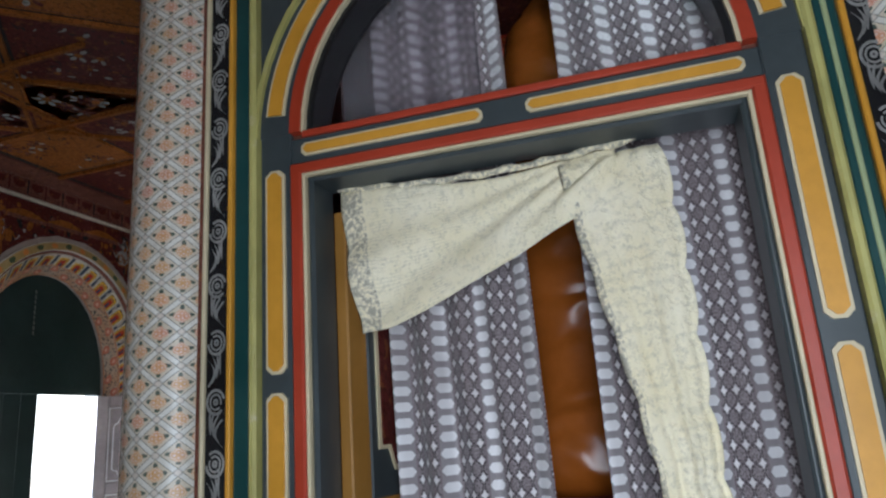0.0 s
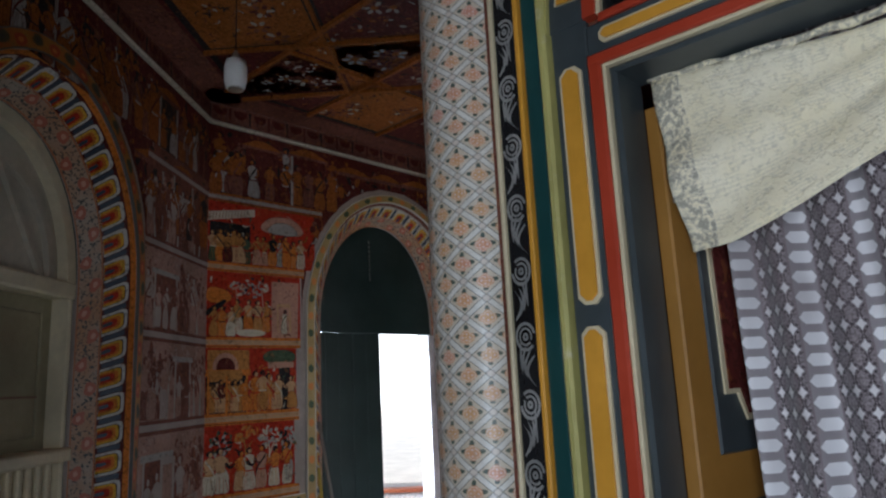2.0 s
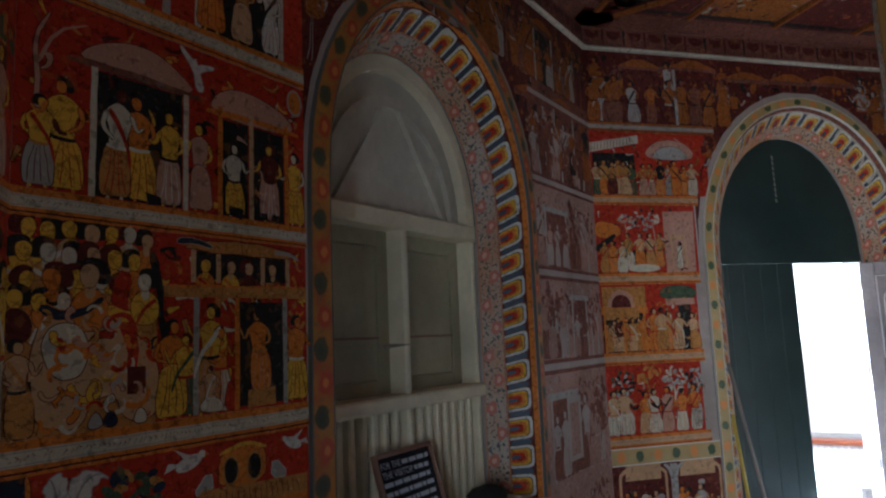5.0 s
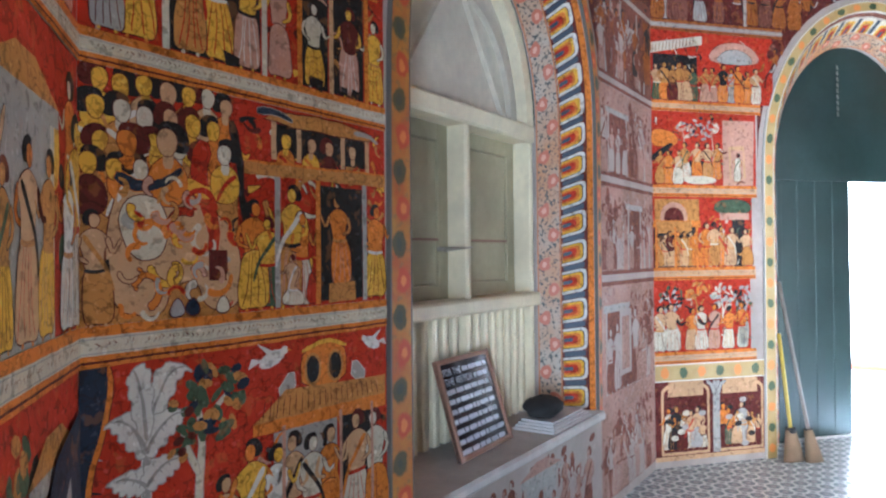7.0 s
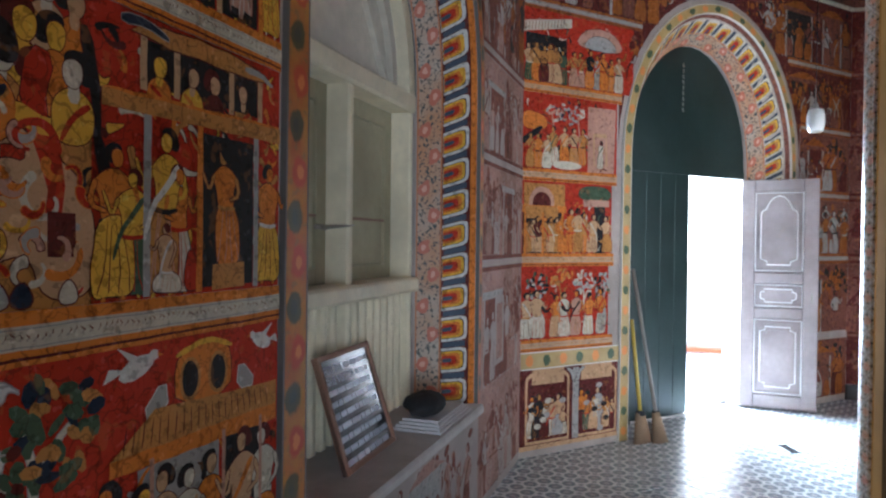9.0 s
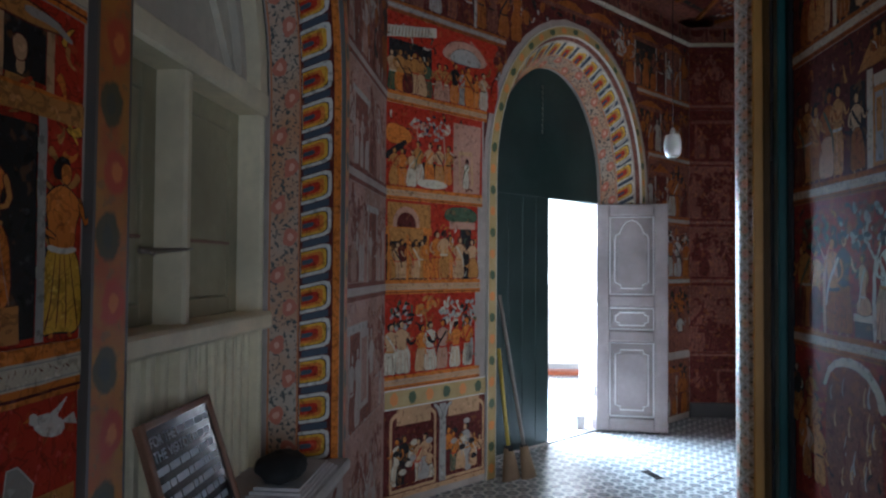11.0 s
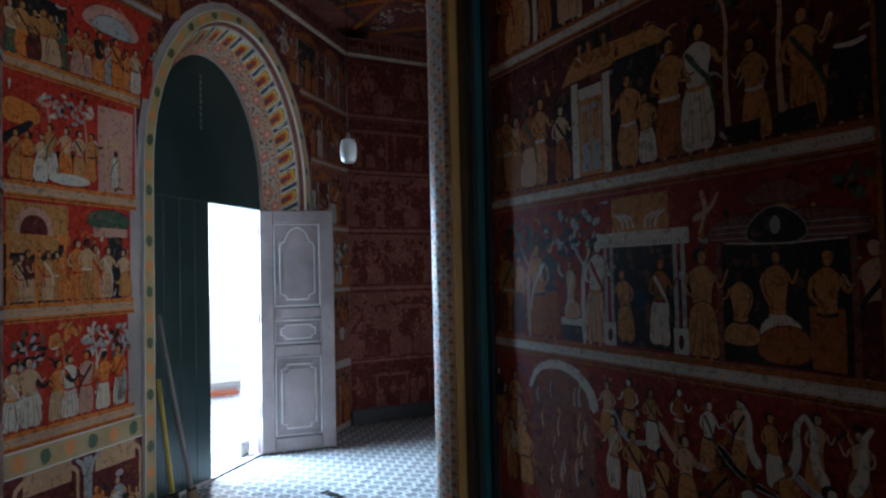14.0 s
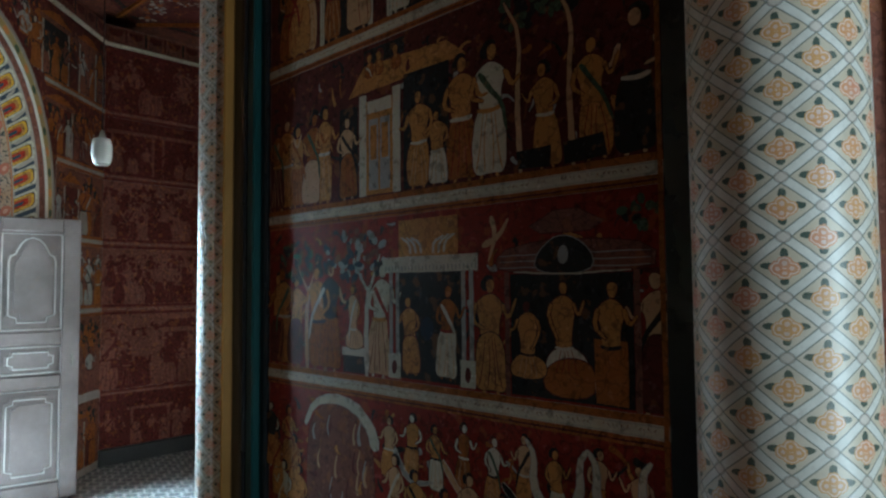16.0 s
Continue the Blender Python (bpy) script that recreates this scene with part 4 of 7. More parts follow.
tagged(ceil, "painted red and orange ceiling with floral panels", "ceiling", kind="structure")


class Overhead:
    """Axes on the ceiling's underside: u along, z across."""

    def __init__(self, f):
        self.f = f

    def __call__(self, u, d, z):
        p = self.f(u, z, 0)
        return Vector((p.x, p.y, CEILING - d))


def ceiling_panels(name, f, length, seed):
    m = Mural(Overhead(f), seed, 0.002)
    r = m.r
    m.rect(-0.1, length + 0.1, 0.0, 0.24, GREY, 0)
    m.rect(-0.1, length + 0.1, 0.24, 0.27, MAROON, 1)
    m.rect(0.0, length, 0.27, 2.1, FADED, 0)
    n = 5
    for k in range(n):
        a, b = length * k / n, length * (k + 1) / n
        m.rect(a + 0.03, b - 0.03, 0.32, 1.05, OCHRE if k % 2 else RED, 1)
        m.rect(a + 0.03, b - 0.03, 1.12, 1.95, RED if k % 2 else ORANGE, 1)
        for z0, z1 in ((0.34, 1.03), (1.14, 1.93)):
            busy(m, a + 0.05, b - 0.05, z0, z1, 90, [BLACK, RED, CREAM, ORANGE, GREEN, MAROON, BLACK, OCHRE])
            for _ in range(6):
                u, z, k = r.uniform(a + 0.1, b - 0.1), r.uniform(z0 + 0.05, z1 - 0.05), r.uniform(0.03, 0.06)
                for j in range(6):
                    t = 6.283 * j / 6 + k * 50
                    m.oval(u + k * math.cos(t), z + k * math.sin(t), k * 0.55, k * 0.32, r.choice([CREAM, GREY, RED]), 2.6, 8, t)
                m.oval(u, z, k * 0.5, k * 0.5, r.choice([RED, ORANGE, OCHRE]), 3, 8)
            for e in (a + 0.05, b - 0.05):
                m.stroke([(e, z0), (e, (z0 + z1) / 2), (e, z1)], 0.008, 0.008, GREY, 3.2)
    ob = m.done(name, None, "ceiling")
    tagged(ob, "painted floral panels on the temple ceiling", "ceiling painting", kind="structure")
    rib = Solid(Overhead(f))
    for k in range(n + 1):
        rib.box(length * k / n - 0.013, length * k / n + 0.013, 0, 0.03, 0.26, 2.0)
    rib.box(0, length, 0, 0.025, 1.073, 1.098)
    tagged(rib.done(name + "_rib", M_AMBER), "thin brown ceiling ribs between painted panels", "ceiling rib", kind="structure")


ceiling_panels("ceiling_painting_window", Frame(C0[0], C0[1], 0, -1), 3.8, 5)
ceiling_panels("ceiling_painting_door", D, D_LEN, 6)
ceiling_panels("ceiling_painting_north", N, 3.7, 7)


def cornice(name, f, u0, u1, seed):
    """White moulding with a frieze of hanging swags above it."""
    c = Solid(f)
    c.box(u0, u1, 0.0, 0.035, 3.535, 3.56, 0, 0.008)
    tagged(c.done(name, M_CREAM), "thin white cornice moulding above the murals", "cornice", kind="structure")
    m = Mural(f, seed)
    m.rect(u0, u1, 3.56, CEILING - 0.005, FADED, 0)
    n = int((u1 - u0) / 0.17)
    for k in range(n):
        a = u0 + (u1 - u0) * (k + 0.5) / n
        m.poly([(a - 0.085, 3.70)] + [(a + 0.08 * math.cos(t), 3.66 - 0.06 * math.sin(t)) for t in (math.pi * (1 - i / 8) for i in range(9))] + [(a + 0.085, 3.70)], GREY, 1)
        m.poly([(a - 0.06, 3.69)] + [(a + 0.055 * math.cos(t), 3.66 - 0.035 * math.sin(t)) for t in (math.pi * (1 - i / 8) for i in range(9))] + [(a + 0.06, 3.69)], RED, 2)
        m.poly([(a + 0.075, 3.70), (a + 0.095, 3.70), (a + 0.092, 3.585), (a + 0.078, 3.585)], BLACK if k % 2 else RED, 3)
    tagged(m.done(name + "_frieze", None, "deepened"), "painted frieze of red and cream swags", "frieze", kind="structure")


cornice("cornice_window", W, C0[0], C1[0], 21)
cornice("cornice_door", D, 0.0, D_LEN, 22)
cornice("cornice_north", N, 0.0, 3.6, 23)


# ---- murals ----
def foliage(m, u, z, a, b, inks, coat, n=40, size=0.016):
    """A painted crown of separate leaves."""
    for _ in range(n):
        t, k = m.r.uniform(0, 6.28), m.r.random() ** 0.5
        m.oval(u + a * k * math.cos(t), z + b * k * math.sin(t), size * m.r.uniform(0.7, 1.2), size * m.r.uniform(0.4, 0.7), m.r.choice(inks), coat + m.r.uniform(0, 0.4), 7, m.r.uniform(0, 3.1))


def outside_arch(u, z, ring_c, a, zs, b):
    """Whether a place lies outside an arched border."""
    if abs(u - ring_c) > a:
        return True
    if z < zs:
        return False
    return ((u - ring_c) / a) ** 2 + ((z - zs) / b) ** 2 > 1


def clip_to_arch(m, c, a, zs, b):
    """Takes away the painted shapes that would lie in the arch."""
    q, s = [], []
    for face, ink in zip(m.q, m.s):
        ok = True
        for k in face:
            p = m.v[k] - m.f.o
            if not outside_arch(p.dot(m.f.u), p.z, c, a, zs, b):
                ok = False
                break
        if ok:
            q.append(face)
            s.append(ink)
    m.q, m.s = q, s


def arch_ground(m, u0, u1, z0, z1, ring, ink, coat=0.2):
    """Ground colour between an arch's border and the register's ends."""
    for (ua, za), (ub, zb) in zip(ring, ring[1:]):
        if ub > ua and max(za, zb) < z1:
            m.poly([(ua, max(za, z0)), (ub, max(zb, z0)), (ub, z1), (ua, z1)], ink, coat)


LEFT_BANDS = [(0.00, 0.06), (1.203, 1.288), (1.822, 1.894), (2.408, 2.487), (2.98, 3.06)]
RIGHT_BANDS = [(0.0, 0.06), (1.246, 1.331), (1.805, 1.884), (2.378, 2.448), (2.92, 2.99)]

# west of the window: large crowded registers
m = Mural(W, 101)
u0, u1 = C0[0] + 0.003, 2.70
m.register(u0, u1, 0.06, 0.60, MAROON, 0.9)
B1, B2, B3, B4 = LEFT_BANDS[1:]
m.rect(u0, u1, 0.60, B1[0], RED, 0)
# dark water behind a wavering orange bank, a white-leaved plant, a leafy tree, geese
m.poly([(u0, 0.60), (1.735, 0.60), (1.728, 0.80), (1.742, 0.98), (1.775, 1.07), (1.79, 1.16), (1.785, B1[0]), (u0, B1[0])], BLUE, 1)
for k in range(8):
    m.stroke([(u0, 0.66 + 0.07 * k), (1.745, 0.672 + 0.07 * k), (1.77, 0.662 + 0.07 * k)], 0.010, 0.004, (BLACK, GREY)[k % 2], 1.4)
m.stroke([(1.735, 0.60), (1.728, 0.80), (1.742, 0.98), (1.775, 1.07), (1.79, 1.16), (1.785, B1[0])], 0.014, 0.010, ORANGE, 1.7, MAROON)
m.blob([(1.853, 0.61), (1.89, 0.61), (1.878, 0.90), (1.876, 1.02), (1.860, 1.02), (1.858, 0.90)], GREY, 1.8, WHITE)
for side, zz, reach, rise in ((-1, 0.93, 0.075, 0.03), (1, 0.93, 0.085, 0.045), (-1, 1.00, 0.080, 0.085), (1, 1.00, 0.095, 0.075), (-1, 1.03, 0.035, 0.155), (1, 1.03, 0.10, 0.150)):
    m.frond(1.868, zz, side * reach, rise, 2)
m.stroke([(1.985, 0.61), (2.0, 0.85), (2.012, 1.03), (1.99, 1.10)], 0.028, 0.010, CREAM, 1.8, GREY)
m.stroke([(2.010, 1.0), (2.05, 1.07), (2.09, 1.10)], 0.016, 0.007, CREAM, 1.9, GREY)
m.stroke([(2.002, 0.92), (1.965, 1.0), (1.955, 1.05)], 0.016, 0.006, CREAM, 1.9, GREY)
foliage(m, 2.05, 1.09, 0.085, 0.10, [GREEN, GREEN, GREEN, BLUE, OCHRE], 2.2, 46, 0.021)
foliage(m, 1.95, 1.04, 0.035, 0.08, [OCHRE, GREEN, GREEN, MAROON], 2.2, 16, 0.018)
m.bird(2.225, 1.160, 0.046, 3)
m.bird(2.628, 1.160, 0.040, 3)
# pavilion with a long sloping roof and two oval windows
m.blob([(2.33, 1.06), (2.505, 1.06), (2.51, 1.155), (2.47, 1.172), (2.42, 1.19), (2.36, 1.172), (2.325, 1.15)], ORANGE, 3, MAROON, 0.003, 1)
m.stroke([(2.33, 1.165), (2.42, 1.192), (2.51, 1.165)], 0.012, 0.012, YELLOW, 3.4)
for uu in (2.372, 2.462):
    m.oval(uu, 1.112, 0.034, 0.046, OCHRE, 3.2, 14)
    m.oval(uu, 1.112, 0.026, 0.038, BLACK, 3.4, 14)
for uu in (2.27, 2.57):
    m.blob([(uu - 0.04, 1.06), (uu + 0.04, 1.06), (uu + (0.03 if uu < 2.4 else -0.03), 1.13)], GREY, 2.8, WHITE, 0.003, 1)
m.poly([(2.16, 1.0), (2.69, 0.995), (2.69, 1.052), (2.27, 1.072)], OCHRE, 4)
m.poly([(2.16, 0.97), (2.69, 0.955), (2.69, 0.995), (2.16, 1.0)], ORANGE, 4.1)
for k in range(22):
    m.stroke([(2.20 + 0.022 * k, 1.058 - 0.0005 * k), (2.19 + 0.023 * k, 1.003)], 0.003, 0.003, MAROON, 4.3)
m.rect(2.48, 2.62, 0.62, 0.965, BLACK, 3.5)
m.rect(2.23, 2.47, 0.62, 0.965, GREY, 1.2)
for uu, robe, hh in ((2.165, YELLOW, 0.36), (2.235, WHITE, 0.33), (2.30, ORANGE, 0.35), (2.365, PINK, 0.33), (2.43, ORANGE, 0.34), (2.545, CREAM, 0.36), (2.645, ORANGE, 0.35)):
    m.figure(uu, 0.615, hh, 4.4, robe)
for uu in (2.255, 2.475, 2.615):
    m.rect(uu, uu + 0.012, 0.60, 0.98, PINK, 6.2)
for uu, hh in ((1.785, 0.32), (1.845, 0.27), (1.905, 0.24), (2.08, 0.30)):
    m.figure(uu, 0.61, hh, 4.2, m.r.choice([YELLOW, ORANGE, CREAM]))
m.band(u0, u1, *B1)
# a dense crowd watching a great pale beast
m.rect(u0, u1, B1[1], B2[0], RED, 0)
m.rect(u0, 2.12, B1[1], 1.62, OCHRE, 0.3)
busy(m, 2.10, u1, B1[1] + 0.01, B2[0] - 0.01, 110, [YELLOW, ORANGE, BLACK, OCHRE, MAROON, CREAM])
busy(m, u0, u1, B2[1] + 0.01, B3[0] - 0.01, 110, [YELLOW, ORANGE, BLACK, MAROON, PINK, OCHRE])
busy(m, 2.12, u1, 0.62, 1.0, 60, [GREY, ORANGE, BLACK, PINK, YELLOW])
for row, (zz, n, start, step) in enumerate(((1.795, 7, 1.765, 0.053), (1.735, 6, 1.755, 0.058), (1.675, 6, 1.765, 0.062), (1.615, 4, 1.745, 0.055))):
    for k in range(n):
        if row < 2 or k < n - 1:
            m.bust(start + step * k, zz + m.r.uniform(-0.012, 0.008), 0.042 * m.r.uniform(0.9, 1.12), 0.6 + row * 0.8 + 0.05 * k, m.r.choice([YELLOW, OCHRE, ORANGE, YELLOW, SKIN]), m.r.choice([YELLOW, YELLOW, YELLOW, YELLOW, SKIN, CREAM]))
m.bust(1.83, 1.672, 0.052, 3.3, ORANGE, ORANGE)
m.bust(1.925, 1.685, 0.056, 3.5, ORANGE, SKIN)
m.bust(2.08, 1.675, 0.046, 3.5, YELLOW, CREAM)
for pts, w0, w1, ink in (([(2.10, 1.76), (2.125, 1.66), (2.13, 1.55)], 0.026, 0.014, BLACK), ([(2.02, 1.70), (2.00, 1.60), (2.05, 1.50), (2.04, 1.42)], 0.05, 0.03, RED), ([(1.96, 1.60), (2.04, 1.57), (2.11, 1.60)], 0.035, 0.02, YELLOW), ([(2.13, 1.58), (2.155, 1.48), (2.165, 1.36)], 0.022, 0.028, BLACK)):
    m.stroke(pts, w0, w1, ink, 3.9, MAROON)
m.blob([(1.79, 1.32), (1.775, 1.47), (1.81, 1.59), (1.90, 1.62), (2.0, 1.56), (2.10, 1.50), (2.13, 1.40), (2.12, 1.30), (2.02, 1.30), (2.0, 1.38), (1.93, 1.36), (1.91, 1.30), (1.86, 1.30)], SKIN, 3.7, MAROON)
m.blob([(1.80, 1.50), (1.83, 1.56), (1.90, 1.56), (1.93, 1.49), (1.90, 1.42), (1.84, 1.42)], CREAM, 4.1, MAROON)
m.oval(1.835, 1.505, 0.024, 0.020, GREY, 4.3)
m.stroke([(1.80, 1.60), (1.86, 1.575), (1.93, 1.60), (1.96, 1.63)], 0.030, 0.012, BLUE, 4.2, ORANGE)
for k, (uu, zz) in enumerate(((1.87, 1.47), (1.96, 1.49), (2.03, 1.46), (1.93, 1.40), (2.06, 1.38), (1.86, 1.36), (2.00, 1.55))):
    turn = [(uu + (0.052 - 0.0038 * i) * math.cos(0.48 * i + k), zz + (0.046 - 0.0034 * i) * math.sin(0.48 * i + k)) for i in range(11)]
    m.stroke(turn, 0.018, 0.006, (ORANGE, RED, CREAM, YELLOW, ORANGE)[k % 5], 4.5, MAROON if k % 2 else None)
for k in range(46):
    uu, zz, a = m.r.uniform(1.80, 2.12), m.r.uniform(1.30, 1.60), m.r.uniform(0, 6.28)
    if zz < 1.62 - 0.6 * max(0.0, uu - 1.92):
        turn = [(uu + 0.026 * math.cos(a + 0.7 * i) * (1 - 0.1 * i), zz + 0.024 * math.sin(a + 0.7 * i) * (1 - 0.1 * i)) for i in range(5)]
        m.stroke(turn, m.r.uniform(0.010, 0.022), 0.005, m.r.choice([ORANGE, CREAM, SKIN, RED, OCHRE, YELLOW, PINK, GREY]), 4.6 + 0.01 * k, m.r.choice([MAROON, None, ORANGE]))
m.rect(2.03, 2.085, 1.37, 1.44, MAROON, 5.2, 0.004)
m.rect(1.752, 1.79, 1.31, 1.42, BLACK, 5.0, 0.006)
m.figure(1.762, 1.29, 0.24, 5.4, OCHRE)
for uu, ink in ((1.985, BLUE), (1.945, GREY), (2.07, CREAM)):
    m.blob([(uu - 0.028, 1.292), (uu + 0.028, 1.292), (uu, 1.345)], ink, 5.4, MAROON)
for uu, robe, hh in ((2.165, YELLOW, 0.28), (2.205, GREEN, 0.24), (2.285, OCHRE, 0.33), (2.335, CREAM, 0.26)):
    m.figure(uu, 1.295, hh, 5.0, robe)
# two-storeyed palace
m.rect(2.235, 2.60, 1.69, 1.775, BLACK, 4.6)
for uu, robe in ((2.275, ORANGE), (2.37, YELLOW), (2.44, YELLOW), (2.545, OCHRE)):
    m.bust(uu, 1.733, 0.036, 4.9, robe, m.r.choice([YELLOW, SKIN]))
for uu in (2.225, 2.315, 2.49, 2.60):
    m.rect(uu, uu + 0.018, 1.68, 1.785, SKIN, 5.8)
m.blob([(2.19, 1.775), (2.65, 1.775), (2.625, 1.80), (2.44, 1.818), (2.24, 1.805)], OCHRE, 6.0, MAROON, 0.003, 1)
m.stroke([(2.18, 1.80), (2.24, 1.805), (2.30, 1.79)], 0.020, 0.010, BLUE, 6.2, GREY)
m.stroke([(2.55, 1.795), (2.61, 1.795), (2.66, 1.775)], 0.016, 0.010, GREY, 6.2)
m.poly([(2.135, 1.635), (2.695, 1.640), (2.695, 1.678), (2.135, 1.668)], OCHRE, 6.3)
m.stroke([(2.14, 1.668), (2.40, 1.672), (2.69, 1.68)], 0.007, 0.007, ORANGE, 6.5)
m.rect(2.40, 2.585, 1.30, 1.625, BLACK, 4.6)
m.figure(2.49, 1.345, 0.265, 5.2, ORANGE)
m.rect(2.44, 2.55, 1.296, 1.35, OCHRE, 6.4, 0.004)
for uu, ink in ((2.235, GREY), (2.385, ORANGE), (2.585, GREY)):
    m.rect(uu, uu + 0.019, 1.292, 1.64, ink, 6.6)
m.blob([(2.345, 1.296), (2.40, 1.296), (2.39, 1.36), (2.36, 1.39)], RED, 6.0, MAROON)
m.figure(2.645, 1.30, 0.29, 5.2, YELLOW)
m.figure(2.30, 1.295, 0.14, 6.2, CREAM, True)
m.band(u0, u1, *B2)
# pavilions with black interiors, a white dove and a disc
m.rect(u0, u1, B2[1], B3[0], RED, 0)
m.rect(1.93, 2.195, B2[1] + 0.004, 2.245, BLACK, 1)
for a, b in ((2.34, 2.445), (2.465, 2.60)):
    m.rect(a, b, B2[1] + 0.004, 2.21, BLACK, 1)
for uu, ink in ((1.912, CREAM), (2.197, CREAM), (2.322, ORANGE), (2.447, SKIN), (2.602, ORANGE)):
    m.rect(uu, uu + 0.018, B2[1], 2.25, ink, 4.5)
m.blob([(1.86, 2.25), (2.25, 2.25), (2.20, 2.31), (2.06, 2.365), (1.92, 2.32)], PINK, 1.5, MAROON)
m.blob([(2.29, 2.215), (2.66, 2.215), (2.62, 2.29), (2.42, 2.335), (2.31, 2.29)], PINK, 1.5, MAROON)
m.stroke([(2.28, 2.225), (2.46, 2.235), (2.67, 2.225)], 0.022, 0.018, ORANGE, 2.0)
m.stroke([(1.85, 2.255), (2.05, 2.262), (2.26, 2.25)], 0.022, 0.018, FADED, 2.0)
for uu, robe, hh in ((1.985, OCHRE, 0.32), (2.065, YELLOW, 0.31), (2.15, PINK, 0.29), (2.26, PINK, 0.28), (2.39, YELLOW, 0.24), (2.535, PINK, 0.27), (1.85, YELLOW, 0.30), (1.785, GREY, 0.24), (2.655, YELLOW, 0.26)):
    m.figure(uu, B2[1] + 0.008, hh, 2.4, robe)
for a, b in ((2.08, 2.13), (2.36, 2.42), (2.49, 2.52), (2.54, 2.58)):
    m.rect(a, b, B2[1] + 0.002, B2[1] + 0.03, BLACK, 5, 0.006)
for pts in ([(2.185, 2.40), (2.235, 2.352), (2.245, 2.335)], [(2.305, 2.365), (2.255, 2.352), (2.24, 2.33)], [(2.235, 2.375), (2.245, 2.33), (2.258, 2.275)]):
    m.stroke(pts, 0.012, 0.030, WHITE, 3, GREY)
m.oval(2.655, 2.345, 0.038, 0.050, GREY, 1.2, 16)
m.oval(2.655, 2.345, 0.030, 0.042, ORANGE, 1.5, 16)
m.stroke([(1.765, B2[1]), (1.78, 2.15), (1.765, 2.28), (1.80, 2.36)], 0.018, 0.006, PINK, 2.2, MAROON)
m.stroke([(1.776, 2.22), (1.82, 2.32), (1.90, 2.36)], 0.012, 0.004, PINK, 2.2)
m.band(u0, u1, *B3)
m.register(u0, u1, B3[1], B4[0], RED, 1.0, 0.5)
m.band(u0, u1, *B4)
m.register(u0, u1, B4[1], 3.53, MAROON, 1.0)
# worn figures below the window ledge
low = Mural(W, 131)
low.register(2.83, 4.49, 0.06, 0.53, PLASTER, 0.7, 0.1)
tagged(low.done("mural_below_ledge", None, "worn"), "worn faded mural on the wall below the window ledge", "mural", kind="structure")
# over the window arch
ring = arch(WIN_C, WIN_FACE + 0.13, 0.58, 2.12, 1.11)
over = Mural(W, 102)
over.register(2.70, 5.52, 3.05, 3.53, MAROON, 1.0, 0.25)
m2 = Mural(W, 103)
m2.register(2.70, 5.52, 2.52, 3.05, None, 1.0, 0.2)
m2.register(2.70, 4.0, 2.30, 2.55, None, 1.0, 0.0)
clip_to_arch(m2, WIN_C, WIN_FACE + 0.12, 2.12, 1.10)
arch_ground(m2, 2.70, 4.62, 2.12, 3.05, ring, MAROON, -0.4)
m2.rect(4.63, 5.52, 2.92, 3.05, FADED, -0.2)
tagged(m.done("mural_crowd"), "red and yellow temple mural of crowds and pavilions in rows", "mural", kind="structure")
tagged(over.done("mural_upper", None, "deepened"), "dark red temple mural row under the cornice", "mural", kind="structure")
tagged(m2.done("mural_spandrel", None, "deepened"), "dim red mural round the window arch", "mural", kind="structure")


def faded_column(m, u0, u1):
    """A worn stretch of mural with pale abraded patches."""
    for k, (a, b) in enumerate(((0.06, 0.57), (0.64, 1.246), (1.331, 1.805), (1.884, 2.378), (2.448, 2.92))):
        m.register(u0, u1, a, b, FADED if k < 4 else MAROON, 1.0, 0.2)
    for a, b in RIGHT_BANDS[1:]:
        m.band(u0, u1, a, b)


m = Mural(W, 104)
faded_column(m, 4.56, 5.52)
m.rect(4.85, 5.05, 0.72, 1.10, WHITE, 6)
m.rect(4.885, 5.015, 0.75, 1.06, FADED, 6.4)
m.rect(4.56, 5.52, 0.57, 0.64, YELLOW, 5)
tagged(m.done("mural_worn", None, "worn"), "worn and abraded mural beside the window", "mural", kind="structure")

m = Mural(E, 111)
for a, b in ((0.06, 0.57), (0.64, 1.203), (1.288, 1.822), (1.894, 2.408), (2.487, 2.98), (3.06, 3.53)):
    m.register(0.004, 0.95, a, b, RED if a < 2.4 else MAROON, 1.0, 0.3)
for a, b in LEFT_BANDS[1:]:
    m.band(0.004, 0.95, a, b)
m.poly([(0.02, 0.62), (0.30, 0.62), (0.30, 0.95), (0.20, 1.08), (0.02, 1.13)], BLUE, 8)
m.poly([(0.05, 0.66), (0.24, 0.66), (0.22, 0.92), (0.10, 1.02)], GREY, 8.4)
tagged(m.done("mural_entrance"), "red mural rows beside the entrance", "mural", kind="structure")

